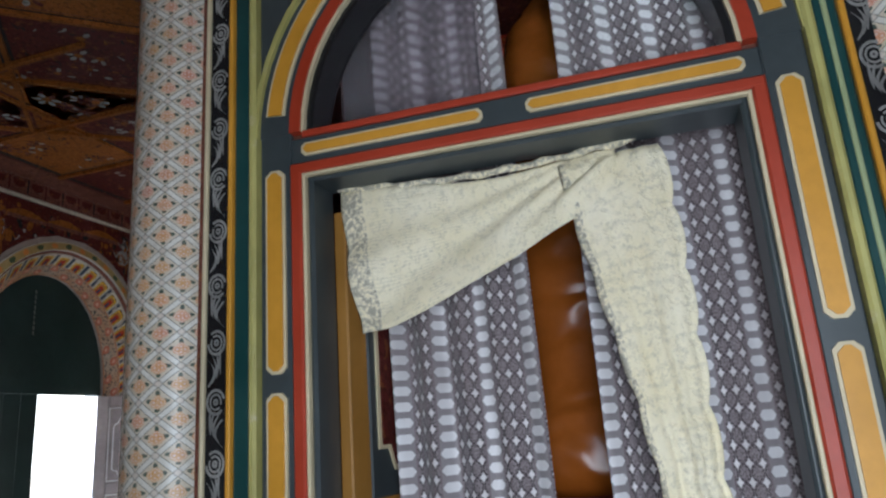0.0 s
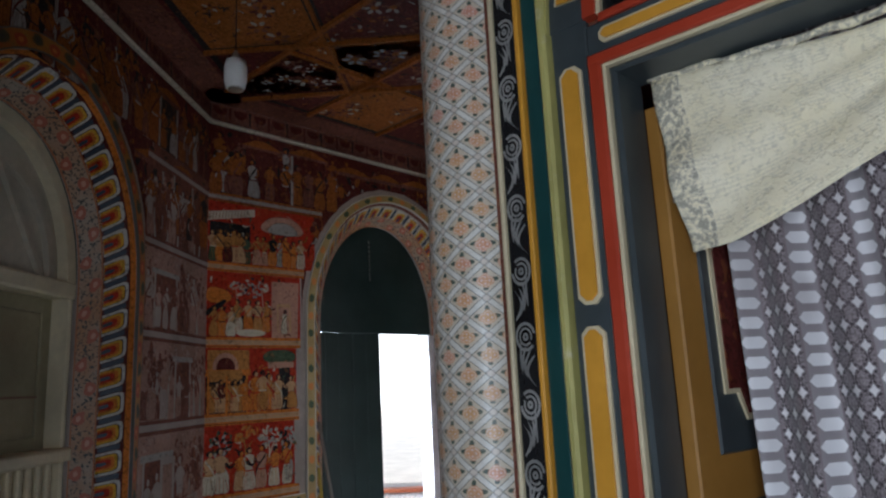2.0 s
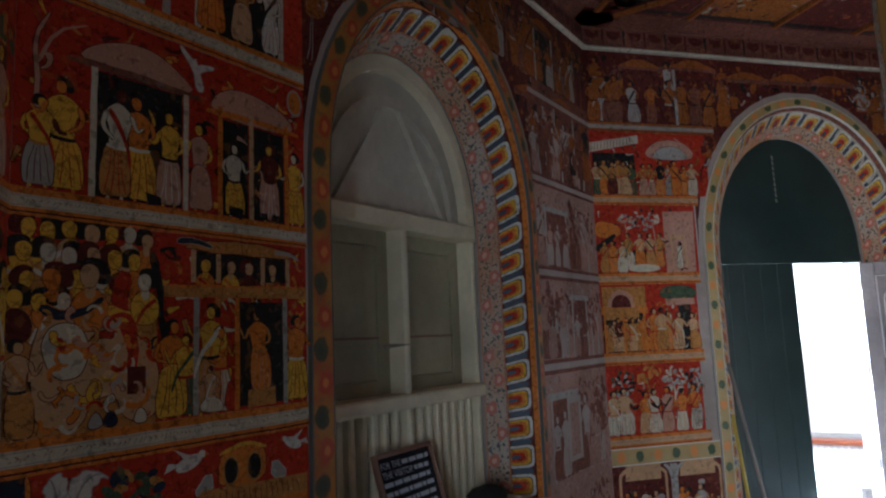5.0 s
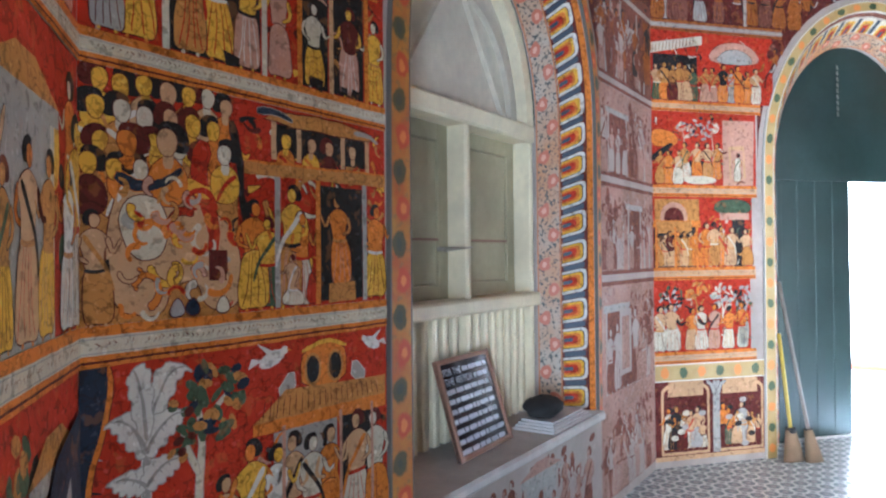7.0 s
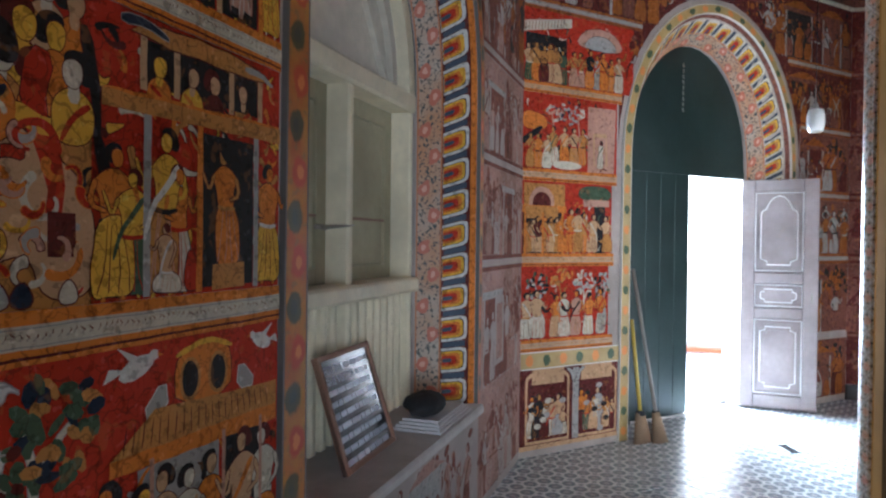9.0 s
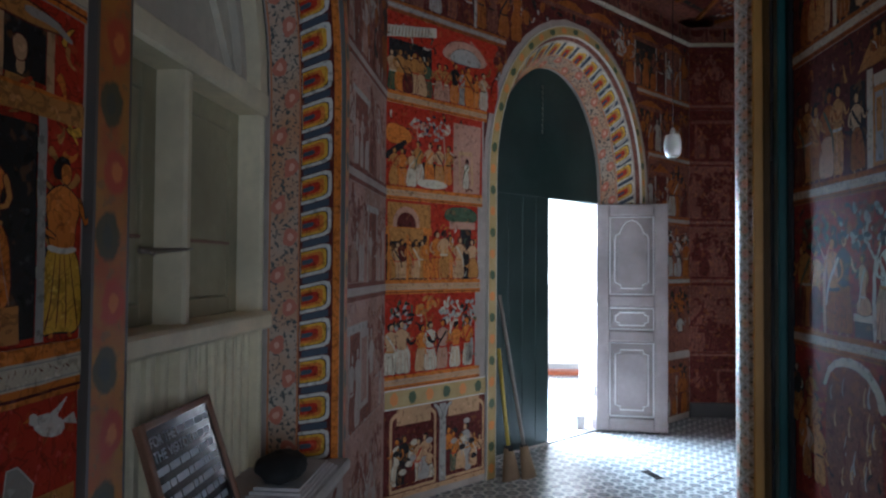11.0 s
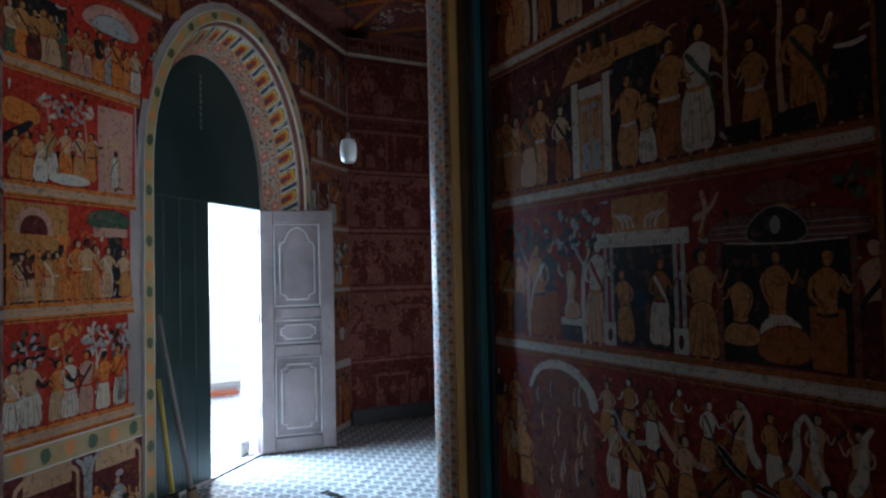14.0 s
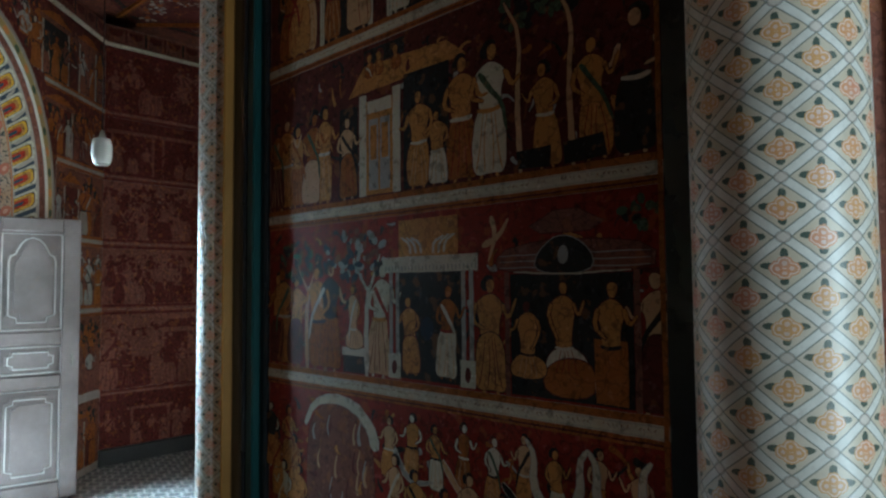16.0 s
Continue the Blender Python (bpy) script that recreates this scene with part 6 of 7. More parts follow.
def panelled_leaf(owner_frame, width, height, thick, mat, parent, name="door_leaf", label=""):
    """A door leaf with an ogee-topped upper panel, a small lock panel and a lower one with cut corners."""
    f = owner_frame
    leaf = Solid(f).box(0, width, -thick, 0, 0.015, height).done(name, mat, parent)
    if label:
        tagged(leaf, label)
    fr = Solid(f)
    s = width * 0.19
    for u0, u1, z0, z1 in ((0, s, 0.015, height), (width - s, width, 0.015, height), (s, width - s, 0.015, 0.13), (s, width - s, 0.78, 0.87), (s, width - s, 1.08, 1.17), (s, width - s, height - 0.10, height)):
        fr.box(u0, u1, -0.002, 0.026, z0, z1, 0, 0.009)
    part("leaf_frame", fr, mat, leaf)
    m = width / 2

    def ogee(z0, z1, w):
        top = z1 - 0.17
        half = [(w, z0 + 0.05), (w, top), (w * 0.93, top + 0.035), (w * 0.72, top + 0.05), (w * 0.66, top + 0.075), (w * 0.50, top + 0.12), (w * 0.30, top + 0.15), (0, top + 0.165)]
        low = [(0, z0), (w * 0.62, z0), (w * 0.66, z0 + 0.03), (w, z0 + 0.05)]
        right = low[:-1] + half
        return [(m + u, z) for u, z in right] + [(m - u, z) for u, z in reversed(right[1:-1])]

    def cut(z0, z1, w, c):
        pts = [(w - c, z0), (w - c, z0 + c * 0.7), (w, z0 + c), (w, z1 - c), (w - c, z1 - c * 0.7), (w - c, z1)]
        return [(m + u, z) for u, z in pts] + [(m - u, z) for u, z in reversed(pts)]

    w = (width - 2 * s) / 2 - 0.035

    # raised bead, coloured lighter than the leaf as a painted edge highlight
    def bead(name, outline, d, radius=0.006):
        bar(name, [f(u, d, z) for u, z in outline + outline[:2]], radius, M_BEAD, leaf, 6)

    for z0, z1 in ((0.145, 0.765), (0.885, 1.065), (1.185, height - 0.115)):
        bead("frame_bead", [(s + 0.006, z0), (width - s - 0.006, z0), (width - s - 0.006, z1), (s + 0.006, z1)], 0.012, 0.007)
    bead("panel_bead", ogee(1.235, height - 0.135, w * 0.92), 0.019)
    bead("panel_bead", cut(0.92, 1.03, w * 0.9, 0.03), 0.034)
    bead("panel_bead", cut(0.20, 0.71, w * 0.9, 0.04), 0.023)
    part("upper_panel", Solid(f).prism(ogee(1.22, height - 0.12, w), -0.002, 0.018), mat, leaf)
    part("upper_field", Solid(f).prism(ogee(1.26, height - 0.17, w * 0.72), 0.016, 0.040), mat, leaf)
    part("lock_panel", Solid(f).prism(cut(0.91, 1.04, w, 0.03), -0.002, 0.034), mat, leaf)
    part("lower_panel", Solid(f).prism(cut(0.18, 0.73, w, 0.04), -0.002, 0.022), mat, leaf)
    part("lower_field", Solid(f).prism(cut(0.23, 0.68, w * 0.72, 0.03), 0.02, 0.042), mat, leaf)
    return leaf


def make_door():
    door = tagged(new("door_1"), "double door, one dark green leaf shut and one pale leaf open", "door", kind="structure")
    c, a = DOOR_C + 0.04, DOOR_IN
    tym = Solid(D).prism(arch(c, a, 1.99, 2.06, 0.96), DOOR_D - 0.05, DOOR_D - 0.01)
    part("tympanum", tym, M_GREENDOOR, door, "dark green boarded arch head")
    part("lintel", Solid(D).box(c - a, c + a, DOOR_D - 0.07, DOOR_D - 0.006, 1.972, 2.04), M_GREENDOOR, door)
    part("jamb", Solid(D).box(c - a, c - a + 0.05, DOOR_D - 0.07, DOOR_D + 0.03, 0.0, 1.965, 0, 0.006), M_GREENDOOR, door)
    part("jamb", Solid(D).box(HINGE_U + 0.012, c + a, DOOR_D - 0.02, DOOR_D + 0.02, 0.0, 1.965, 0, 0.004), M_LEAF, door)
    # shut leaf
    x0 = c - a + 0.05
    fl = Frame(0, 0, -41.0, -1)
    fl.o = D(x0, DOOR_D, 0)
    n = 4
    for k in range(n):
        part("shut_board", Solid(fl).box((1.93 - x0) * k / n, (1.93 - x0) * (k + 1) / n - 0.002, -0.04, 0.0, 0.015, LEAF_H + 0.01, 0, 0.0015), M_GREENDOOR, door, "dark green door board")
    # open leaf
    hinge, free = D(HINGE_U, DOOR_D + 0.02, 0), D(2.90, 0.20, 0)
    ang = math.degrees(math.atan2(free.y - hinge.y, free.x - hinge.x))
    fo = Frame(hinge.x, hinge.y, ang, -1)
    leaf = panelled_leaf(fo, LEAF_W, LEAF_H, 0.04, M_LEAF, door, "open_leaf", "weathered pale panelled door leaf, open")
    for z in (0.3, 1.05, 1.75):
        v, q = tube([fo(-0.008, 0.005, z), fo(-0.008, 0.005, z + 0.09)], 0.011)
        build("hinge", v, q, M_BRASS, None, None, leaf, True)
    v, q = tube([fo(LEAF_W - 0.05, 0.02, 1.0), fo(LEAF_W - 0.05, 0.05, 1.0), fo(LEAF_W - 0.05, 0.05, 0.93), fo(LEAF_W - 0.05, 0.02, 0.93)], 0.007)
    build("handle", v, q, M_BRASS, None, None, leaf, True)
    # hanging chain in the arch head
    for k in range(9):
        z = 2.86 - 0.045 * k
        bar("chain_link", [D(1.80, DOOR_D + 0.03, z), D(1.803, DOOR_D + 0.035, z - 0.030)], 0.006, M_BRASS, door, 6)
    sill = Solid(D).box(c - a, c + a, -0.50, DOOR_D + 0.02, -0.012, 0.012, 0, 0.004).done("door_sill", M_CEMENT)
    tagged(sill, "worn cement door sill", "sill", kind="structure")
    stone = Solid(D).box(2.44, 2.55, -0.47, -0.37, 0.012, 0.13, 0, 0.02).done("door_stop", M_CEMENT)
    tagged(stone, "small grey stone block beside the open door", "door stop")


make_door()
kerb = Solid(Frame(10.7, 0.9, 90, 1)).box(0, 4.0, -0.2, 0.0, -0.12, 0.05, 0, 0.01).done("kerb", M_TERRACOTTA)
tagged(kerb, "low terracotta painted kerb outside the door", "kerb", kind="structure")


# ---- shrine: columns, mural face, arched front ----
def column(centre, label):
    """Round engaged column painted with a trellis."""
    sides, v, q, uv = 40, [], [], []
    zs = [0.0, 0.9, 1.8, 2.7, CEILING]
    for z in zs:
        for k in range(sides):
            a = 2 * math.pi * k / sides
            v.append((centre[0] + COLUMN_R * math.cos(a), centre[1] + COLUMN_R * math.sin(a), z))
    w = 2 * math.pi * COLUMN_R / sides
    for i in range(len(zs) - 1):
        for k in range(sides):
            j = (k + 1) % sides
            q.append((i * sides + k, i * sides + j, (i + 1) * sides + j, (i + 1) * sides + k))
            uv.append([(k * w, zs[i]), ((k + 1) * w, zs[i]), ((k + 1) * w, zs[i + 1]), (k * w, zs[i + 1])])
    ob = build("column", v, q, M_LATTICE, None, uv, None, True)
    return tagged(ob, label, "column", "shrine columns")


column(P1, "round column painted with pale trellis and orange blossoms")
column(P2, "round trellis-painted column at the shrine's far corner")
P0 = F(-1.80, -0.10, 0)
column((P0.x, P0.y), "round trellis-painted column beside the shrine door")

# shrine walls
G = Frame(P2[0], P2[1], -43.0, 1)
P3 = G(2.17, -0.08, 0)
wall_u = Solid(U).box(-1.14, 1.0, -0.22, 0.0, 0, CEILING).done("wall_shrine_mural", M_PLASTER)
tagged(wall_u, "shrine wall with dark painted story rows", "wall", kind="structure")
tagged(Solid(G).box(-0.05, 2.17, -0.30, -0.06, 0, CEILING).done("wall_shrine_far", M_PLASTER), "plain shrine wall round the corner", "wall", kind="structure")
m = Mural(U, 108)
u0, u1 = -0.955, 0.655
m.register(u0, u1, 0.06, 0.52, MAROON, 0.9)
A1, A2, A3 = (1.105, 1.175), (1.672, 1.742), (2.235, 2.30)
# battle row with a pale domed rock
m.rect(u0, u1, 0.52, A1[0], RED, 0)
m.blob([(0.03, 0.53), (0.40, 0.53), (0.405, 0.90), (0.37, 1.02), (0.27, 1.075), (0.16, 1.07), (0.06, 1.01), (0.028, 0.90)], FADED, 1, MAROON)
for k in range(26):
    uu, zz = m.r.uniform(0.06, 0.37), m.r.uniform(0.56, 1.0)
    m.stroke([(uu, zz), (uu + 0.01, zz + 0.03), (uu - 0.005, zz + m.r.uniform(0.05, 0.09))], m.r.uniform(0.008, 0.02), 0.005, m.r.choice([PLASTER, GREY, SKIN, MAROON, PINK]), 1.2)
m.stroke([(0.41, 0.98), (0.36, 1.06), (0.25, 1.09), (0.13, 1.075), (0.05, 1.02), (0.02, 0.95)], 0.020, 0.045, WHITE, 1.6, GREY)
for k in range(9):
    m.figure(u0 + 0.08 + 0.105 * k, 0.88 + 0.02 * (k % 2), 0.19, 2.4, m.r.choice([YELLOW, YELLOW, ORANGE, WHITE, YELLOW]))
    m.figure(u0 + 0.05 + 0.105 * k, 0.66 + 0.03 * (k % 3), 0.24, 3.4, m.r.choice([YELLOW, WHITE, ORANGE, YELLOW]))
for k in range(4):
    uu = -0.05 - 0.22 * k
    m.stroke([(uu, 0.99 - 0.02 * k), (uu - 0.08, 0.88), (uu - 0.18, 0.90 - 0.02 * k)], 0.022, 0.010, (GREY, PINK, BLACK, GREY)[k], 3.0, CREAM)
for uu, k in ((-0.62, 1), (-0.70, -1), (-0.80, 1), (-0.86, -1)):
    m.stroke([(uu, 0.92), (uu + k * 0.03, 0.97), (uu + k * 0.025, 1.04), (uu + k * 0.05, 1.075)], 0.030, 0.008, WHITE, 4.6, GREY)
for k in range(6):
    m.figure(0.45 + 0.034 * k, 0.60 + 0.10 * (k % 3), 0.24, 2 + 0.3 * k, OCHRE)
m.band(u0, u1, *A1)
for za, zb in ((0.60, A1[0]), (A1[1], A2[0]), (A2[1], A3[0])):
    busy(m, u0 + 0.02, u1 - 0.02, za + 0.01, zb - 0.01, 120, [BLACK, ORANGE, OCHRE, MAROON, GREY, BLACK])
# middle row: trees and worshippers, a white pavilion, a court under a canopy
m.rect(u0, u1, A1[1], A2[0], RED, 0)
for uu, robe, hh in ((0.60, MAROON, 0.34), (0.545, OCHRE, 0.36), (0.48, MAROON, 0.33), (0.325, ORANGE, 0.36), (0.265, ORANGE, 0.37), (0.01, SKIN, 0.36)):
    m.figure(uu, A1[1] + 0.008, hh, 2, robe)
m.rect(0.07, 0.19, A1[1] + 0.005, 1.255, BLACK, 2.2)
m.rect(0.065, 0.195, 1.235, 1.262, WHITE, 2.6)
m.figure(0.13, 1.258, 0.21, 3, SKIN, True)
for uu, ink in ((0.40, PINK), (0.065, WHITE)):
    m.stroke([(uu, A1[1]), (uu + 0.005, 1.35), (uu - 0.01, 1.46)], 0.022, 0.014, ink, 3.2, GREY)
    for k in (-1, 1):
        m.stroke([(uu - 0.008, 1.44), (uu + k * 0.04, 1.50), (uu + k * 0.07, 1.56)], 0.014, 0.005, ink, 3.2)
foliage(m, 0.14, 1.56, 0.17, 0.08, [GREY, BLUE, FADED, GREY, BLUE], 3.0, 60, 0.020)
foliage(m, 0.46, 1.55, 0.15, 0.07, [BLACK, GREEN, MAROON, BLACK], 3.0, 40, 0.020)
m.rect(-0.355, -0.075, A1[1] + 0.01, 1.50, BLACK, 2)
for uu in (-0.055, -0.085, -0.36, -0.39):
    m.rect(uu - 0.008, uu + 0.008, 1.24, 1.50, GREY, 3.6)
for uu in (-0.07, -0.375):
    m.rect(uu - 0.028, uu + 0.028, A1[1] + 0.006, 1.255, CREAM, 3.8)
    m.oval(uu, 1.215, 0.012, 0.022, MAROON, 4.0)
m.rect(-0.415, -0.015, 1.498, 1.545, CREAM, 3.8)
for k in range(26):
    m.rect(-0.41 + 0.015 * k, -0.404 + 0.015 * k, 1.503, 1.518, GREY, 4.0)
m.rect(-0.34, -0.09, 1.545, 1.655, OCHRE, 2.4)
for s in (-1, 1):
    for k in range(3):
        c = -0.215 + s * (0.025 + 0.022 * k)
        m.stroke([(c, 1.552), (c + s * 0.005, 1.585), (c + s * 0.045, 1.602)], 0.012, 0.007, WHITE, 3.4)
    m.oval(-0.215 + s * 0.06, 1.635, 0.026, 0.022, YELLOW, 3)
m.figure(-0.145, 1.20, 0.235, 3.0, OCHRE)
m.figure(-0.29, 1.20, 0.27, 3.2, WHITE)
m.oval(-0.215, 1.335, 0.028, 0.035, BLUE, 4.6)
m.figure(-0.455, A1[1] + 0.005, 0.31, 3, OCHRE)
for pts in ([(-0.43, 1.56), (-0.49, 1.585), (-0.52, 1.63)], [(-0.46, 1.64), (-0.48, 1.59), (-0.45, 1.52)]):
    m.stroke(pts, 0.020, 0.008, PINK, 2.6)
m.rect(-0.875, -0.525, A1[1] + 0.006, 1.485, BLACK, 1.6)
m.blob([(-0.48, 1.485), (-0.93, 1.485), (-0.93, 1.545), (-0.78, 1.565), (-0.60, 1.565), (-0.48, 1.54)], FADED, 2, MAROON, 0.003, 1)
for k in range(3):
    m.stroke([(-0.49, 1.50 + 0.016 * k), (-0.92, 1.50 + 0.016 * k)], 0.003, 0.003, GREY, 2.3)
m.blob([(-0.60, 1.485), (-0.78, 1.485), (-0.765, 1.545), (-0.69, 1.585), (-0.615, 1.545)], BLACK, 2.6, GREY)
m.oval(-0.69, 1.53, 0.016, 0.022, GREY, 3.0)
m.blob([(-0.55, 1.585), (-0.84, 1.585), (-0.70, 1.655)], FADED, 2.2, MAROON, 0.003, 1)
m.stroke([(-0.54, 1.49), (-0.69, 1.482), (-0.87, 1.49)], 0.004, 0.004, WHITE, 3.4)
for uu in (-0.515, -0.885):
    m.rect(uu - 0.008, uu + 0.008, A1[1], 1.49, FADED, 3.4)
m.figure(-0.58, 1.225, 0.20, 3, OCHRE, True)
m.figure(-0.695, 1.235, 0.24, 3.2, WHITE, True)
m.blob([(-0.62, 1.19), (-0.78, 1.19), (-0.77, 1.285), (-0.64, 1.275)], ORANGE, 3.0, MAROON)
m.figure(-0.815, 1.19, 0.285, 3, WHITE)
m.rect(-0.855, -0.775, 1.19, 1.33, ORANGE, 3.25, 0.006)
m.figure(-0.925, A1[1] + 0.004, 0.32, 2, MAROON)
foliage(m, -0.90, 1.61, 0.05, 0.04, [GREEN, BLACK], 2.4, 14, 0.016)
m.band(u0, u1, *A2)
# upper row: tall doorway, seated court, slender trees
m.rect(u0, u1, A2[1], A3[0], MAROON, 0)
m.rect(-0.095, 0.095, A2[1] + 0.006, 2.05, OCHRE, 2)
for uu in (0.083, -0.083):
    m.rect(uu - 0.018, uu + 0.018, A2[1] + 0.004, 2.075, CREAM, 2.6)
for k in range(2):
    m.rect(-0.052 + 0.056 * k, -0.004 + 0.056 * k, A2[1] + 0.02, 1.99, GREY, 2.6)
    m.rect(-0.044 + 0.056 * k, -0.012 + 0.056 * k, 1.86, 1.97, OCHRE, 2.9)
m.rect(-0.06, 0.06, 2.01, 2.05, WHITE, 2.6)
m.rect(-0.31, -0.115, A2[1] + 0.006, 2.10, BLACK, 1.6)
m.rect(0.11, 0.21, A2[1] + 0.006, 2.05, BLACK, 1.6)
m.poly([(0.16, 2.08), (-0.38, 2.10), (-0.30, 2.16), (0.08, 2.17)], OCHRE, 1.5)
m.rect(-0.12, 0.08, 2.17, 2.22, BLACK, 1.4)
for uu in (-0.08, 0.0, 0.05):
    m.bust(uu, 2.19, 0.024, 1.8, ORANGE, OCHRE)
for uu, robe, hh in ((0.60, MAROON, 0.33), (0.54, OCHRE, 0.34), (0.46, ORANGE, 0.30), (0.38, PINK, 0.33), (0.30, OCHRE, 0.34), (0.16, ORANGE, 0.28), (-0.18, YELLOW, 0.30), (-0.265, WHITE, 0.22), (-0.36, ORANGE, 0.36), (-0.46, CREAM, 0.37), (-0.65, OCHRE, 0.27), (-0.79, OCHRE, 0.30), (-0.89, MAROON, 0.34)):
    m.figure(uu, A2[1] + 0.008, hh, 3, robe)
for uu in (-0.565, -0.725):
    m.stroke([(uu, A2[1]), (uu + 0.01, 1.95), (uu - 0.005, 2.10), (uu + 0.05, 2.20)], 0.020, 0.008, PINK, 2.6, MAROON)
    foliage(m, uu, 2.17, 0.09, 0.05, [BLACK, GREEN, BLACK], 1.4, 26, 0.022)
for uu in (-0.61, -0.76):
    m.rect(uu - 0.055, uu + 0.055, A2[1] + 0.004, A2[1] + 0.06, BLACK, 4.6, 0.006)
m.band(u0, u1, *A3)
m.register(u0, u1, A3[1], 2.85, MAROON, 0.9, 0.3)
m.band(u0, u1, 2.85, 2.93)
m.register(u0, u1, 2.93, 3.7, MAROON, 0.9)
m.rect(u0, u0 + 0.012, 0.06, 3.6, ORANGE, 8)
tagged(m.done("mural_story", None, "toned"), "dark red story mural with black pavilions on the shrine wall", "mural", kind="structure")

# jamb strips between the mural and the columns
for f, spans in ((U, ((-1.06, -0.965, 0.035, M_BLACKGLOSS, "black_jamb"), (0.665, 0.70, 0.02, M_BLACKGLOSS, "black_jamb"), (0.705, 0.755, 0.05, M_TEAL, "teal_jamb"), (0.757, 0.845, 0.06, M_BLACKGLOSS, "black_jamb"), (0.847, 0.860, 0.10, M_DOORWOOD, "amber_edge"))),):
    for a, b, d, mat, name in spans:
        tagged(Solid(f).box(a, b, 0.0, d, 0, CEILING - 0.002, 0, 0.006).done(name, mat), name.replace("_", " ") + " strip painted beside the shrine column", "jamb", kind="structure")


# ---- shrine front: frame round the door and fanlight ----
FC, FZ = -0.755, 2.405  # middle of the opening, foot of the fanlight


def make_front():
    front = tagged(new("shrine_door_frame"), "grey arched door frame lined in amber, red and cream", "door frame", kind="structure")
    right, left = -1.35, -0.16          # clear opening
    # masonry round the opening
    hole = arch(FC, 0.66, 0.0, FZ, 0.66)
    wall = arched_wall("wall_shrine_front", F, -1.66, 0.32, CEILING, hole, hole, 0.06, 0.16, M_FADED)
    wall.parent = None
    tagged(wall, "shrine front wall round the arched door", "wall", kind="structure")

    def box(name, u0, u1, d0, d1, z0, z1, mat, bevel=0.005, label=""):
        return part(name, Solid(F).box(u0, u1, d0, d1, z0, z1, 0, bevel), mat, front, label)

    for s in (1, -1):
        # outward from the opening: grey reveal, cream line, red strip, grey stile with amber panels, olive line, teal, amber line, black scroll band
        def U_(x):
            return FC + s * x

        def span(name, a, b, d0, d1, z0, z1, mat, bevel=0.005):
            lo, hi = min(U_(a), U_(b)), max(U_(a), U_(b))
            return box(name, lo, hi, d0, d1, z0, z1, mat, bevel)

        span("reveal", 0.632, 0.652, -0.13, 0.012, 0, 2.255, M_CHARCOAL, 0.008)
        span("cream_line", 0.652, 0.664, -0.02, 0.026, 0, 2.262, M_FRAMECREAM, 0.003)
        span("red_strip", 0.664, 0.702, -0.02, 0.034, 0, 2.292, M_FRAMERED, 0.006)
        span("stile", 0.702, 0.812, -0.02, 0.022, 0, 3.62, M_CHARCOAL, 0.005)
        for z0, z1 in ((2.39, 2.47), (1.64, 2.285), (0.98, 1.585), (0.25, 0.92)):
            if z0 < 2.3:
                k = Solid(F)
                u0, u1 = sorted((U_(0.722), U_(0.790)))
                notch = 0.018
                outline = lambda g: [(u0 + g, z0 + notch + g), (u0 + notch + g, z0 + g), (u1 - notch - g, z0 + g), (u1 - g, z0 + notch + g), (u1 - g, z1 - notch - g), (u1 - notch - g, z1 - g), (u0 + notch + g, z1 - g), (u0 + g, z1 - notch - g)]
                panel = part("amber_panel", k.prism(outline(0.0), 0.02, 0.030), M_FRAMECREAM, front)
                part("panel_field", Solid(F).prism(outline(0.009), 0.029, 0.036), M_FRAMEYELLOW, panel)
        span("olive_line", 0.815, 0.842, -0.02, 0.052, 0, 3.62, M_OLIVE, 0.008)
        span("teal_strip", 0.842, 0.898, -0.02, 0.040, 0, 3.62, M_TEAL, 0.006)
        if s < 0:
            span("green_line", 0.862, 0.876, -0.02, 0.046, 0, 3.62, M_PALEGREEN, 0.003)
        span("amber_line", 0.898, 0.914, -0.02, 0.056, 0, 3.62, M_FRAMEYELLOW, 0.004)
        span("black_band", 0.914, 0.990, -0.02, 0.046, 0, 3.62, M_BLACKGLOSS, 0.004)
        span("white_line", 0.990, 1.004, -0.02, 0.056, 0, 3.62, M_FRAMECREAM, 0.004)
        # painted scrolls on the black band
        sc = Solid(F)
        i = 0
        while 0.15 + 0.178 * i < 3.5:
            z, uc, sign = 0.15 + 0.178 * i, U_(0.952), 1 if i % 2 else -1
            for r0, r1, turn in ((0.026, 0.033, 5.3), (0.016, 0.021, 5.9), (0.003, 0.009, 6.2)):
                a0 = 0.9 if i % 2 else 3.9
                inn = [(uc + r0 * math.cos(a0 + turn * k / 16), z + r0 * math.sin(a0 + turn * k / 16) * 1.2) for k in range(17)]
                out = [(uc + r1 * math.cos(a0 + turn * k / 16), z + r1 * math.sin(a0 + turn * k / 16) * 1.2) for k in range(17)]
                sc.strip(inn, out, 0.044, 0.0475)
            # feathered leaves from one scroll to the next
            for j in range(4):
                x0, bend = -0.026 + 0.014 * j, 0.024 - 0.008 * j
                inn = [(uc + sign * (x0 + bend * math.sin(math.pi * k / 8)), z + 0.045 + 0.012 * j + 0.080 * k / 8) for k in range(9)]
                out = [(u + 0.0068 * math.sin(math.pi * (0.1 + 0.8 * k / 8)), zz + 0.004) for k, (u, zz) in enumerate(inn)]
                sc.strip(inn, out, 0.044, 0.0472)
            i += 1
        part("scroll_painting", sc, M_SCROLL, front, "faded white scrolls on black")

    # head rail
    box("head_reveal", FC - 0.652, FC + 0.652, -0.13, 0.012, 2.236, 2.252, M_CHARCOAL, 0.006)
    box("head_cream_line", FC - 0.664, FC + 0.664, -0.02, 0.027, 2.252, 2.263, M_FRAMECREAM, 0.003)
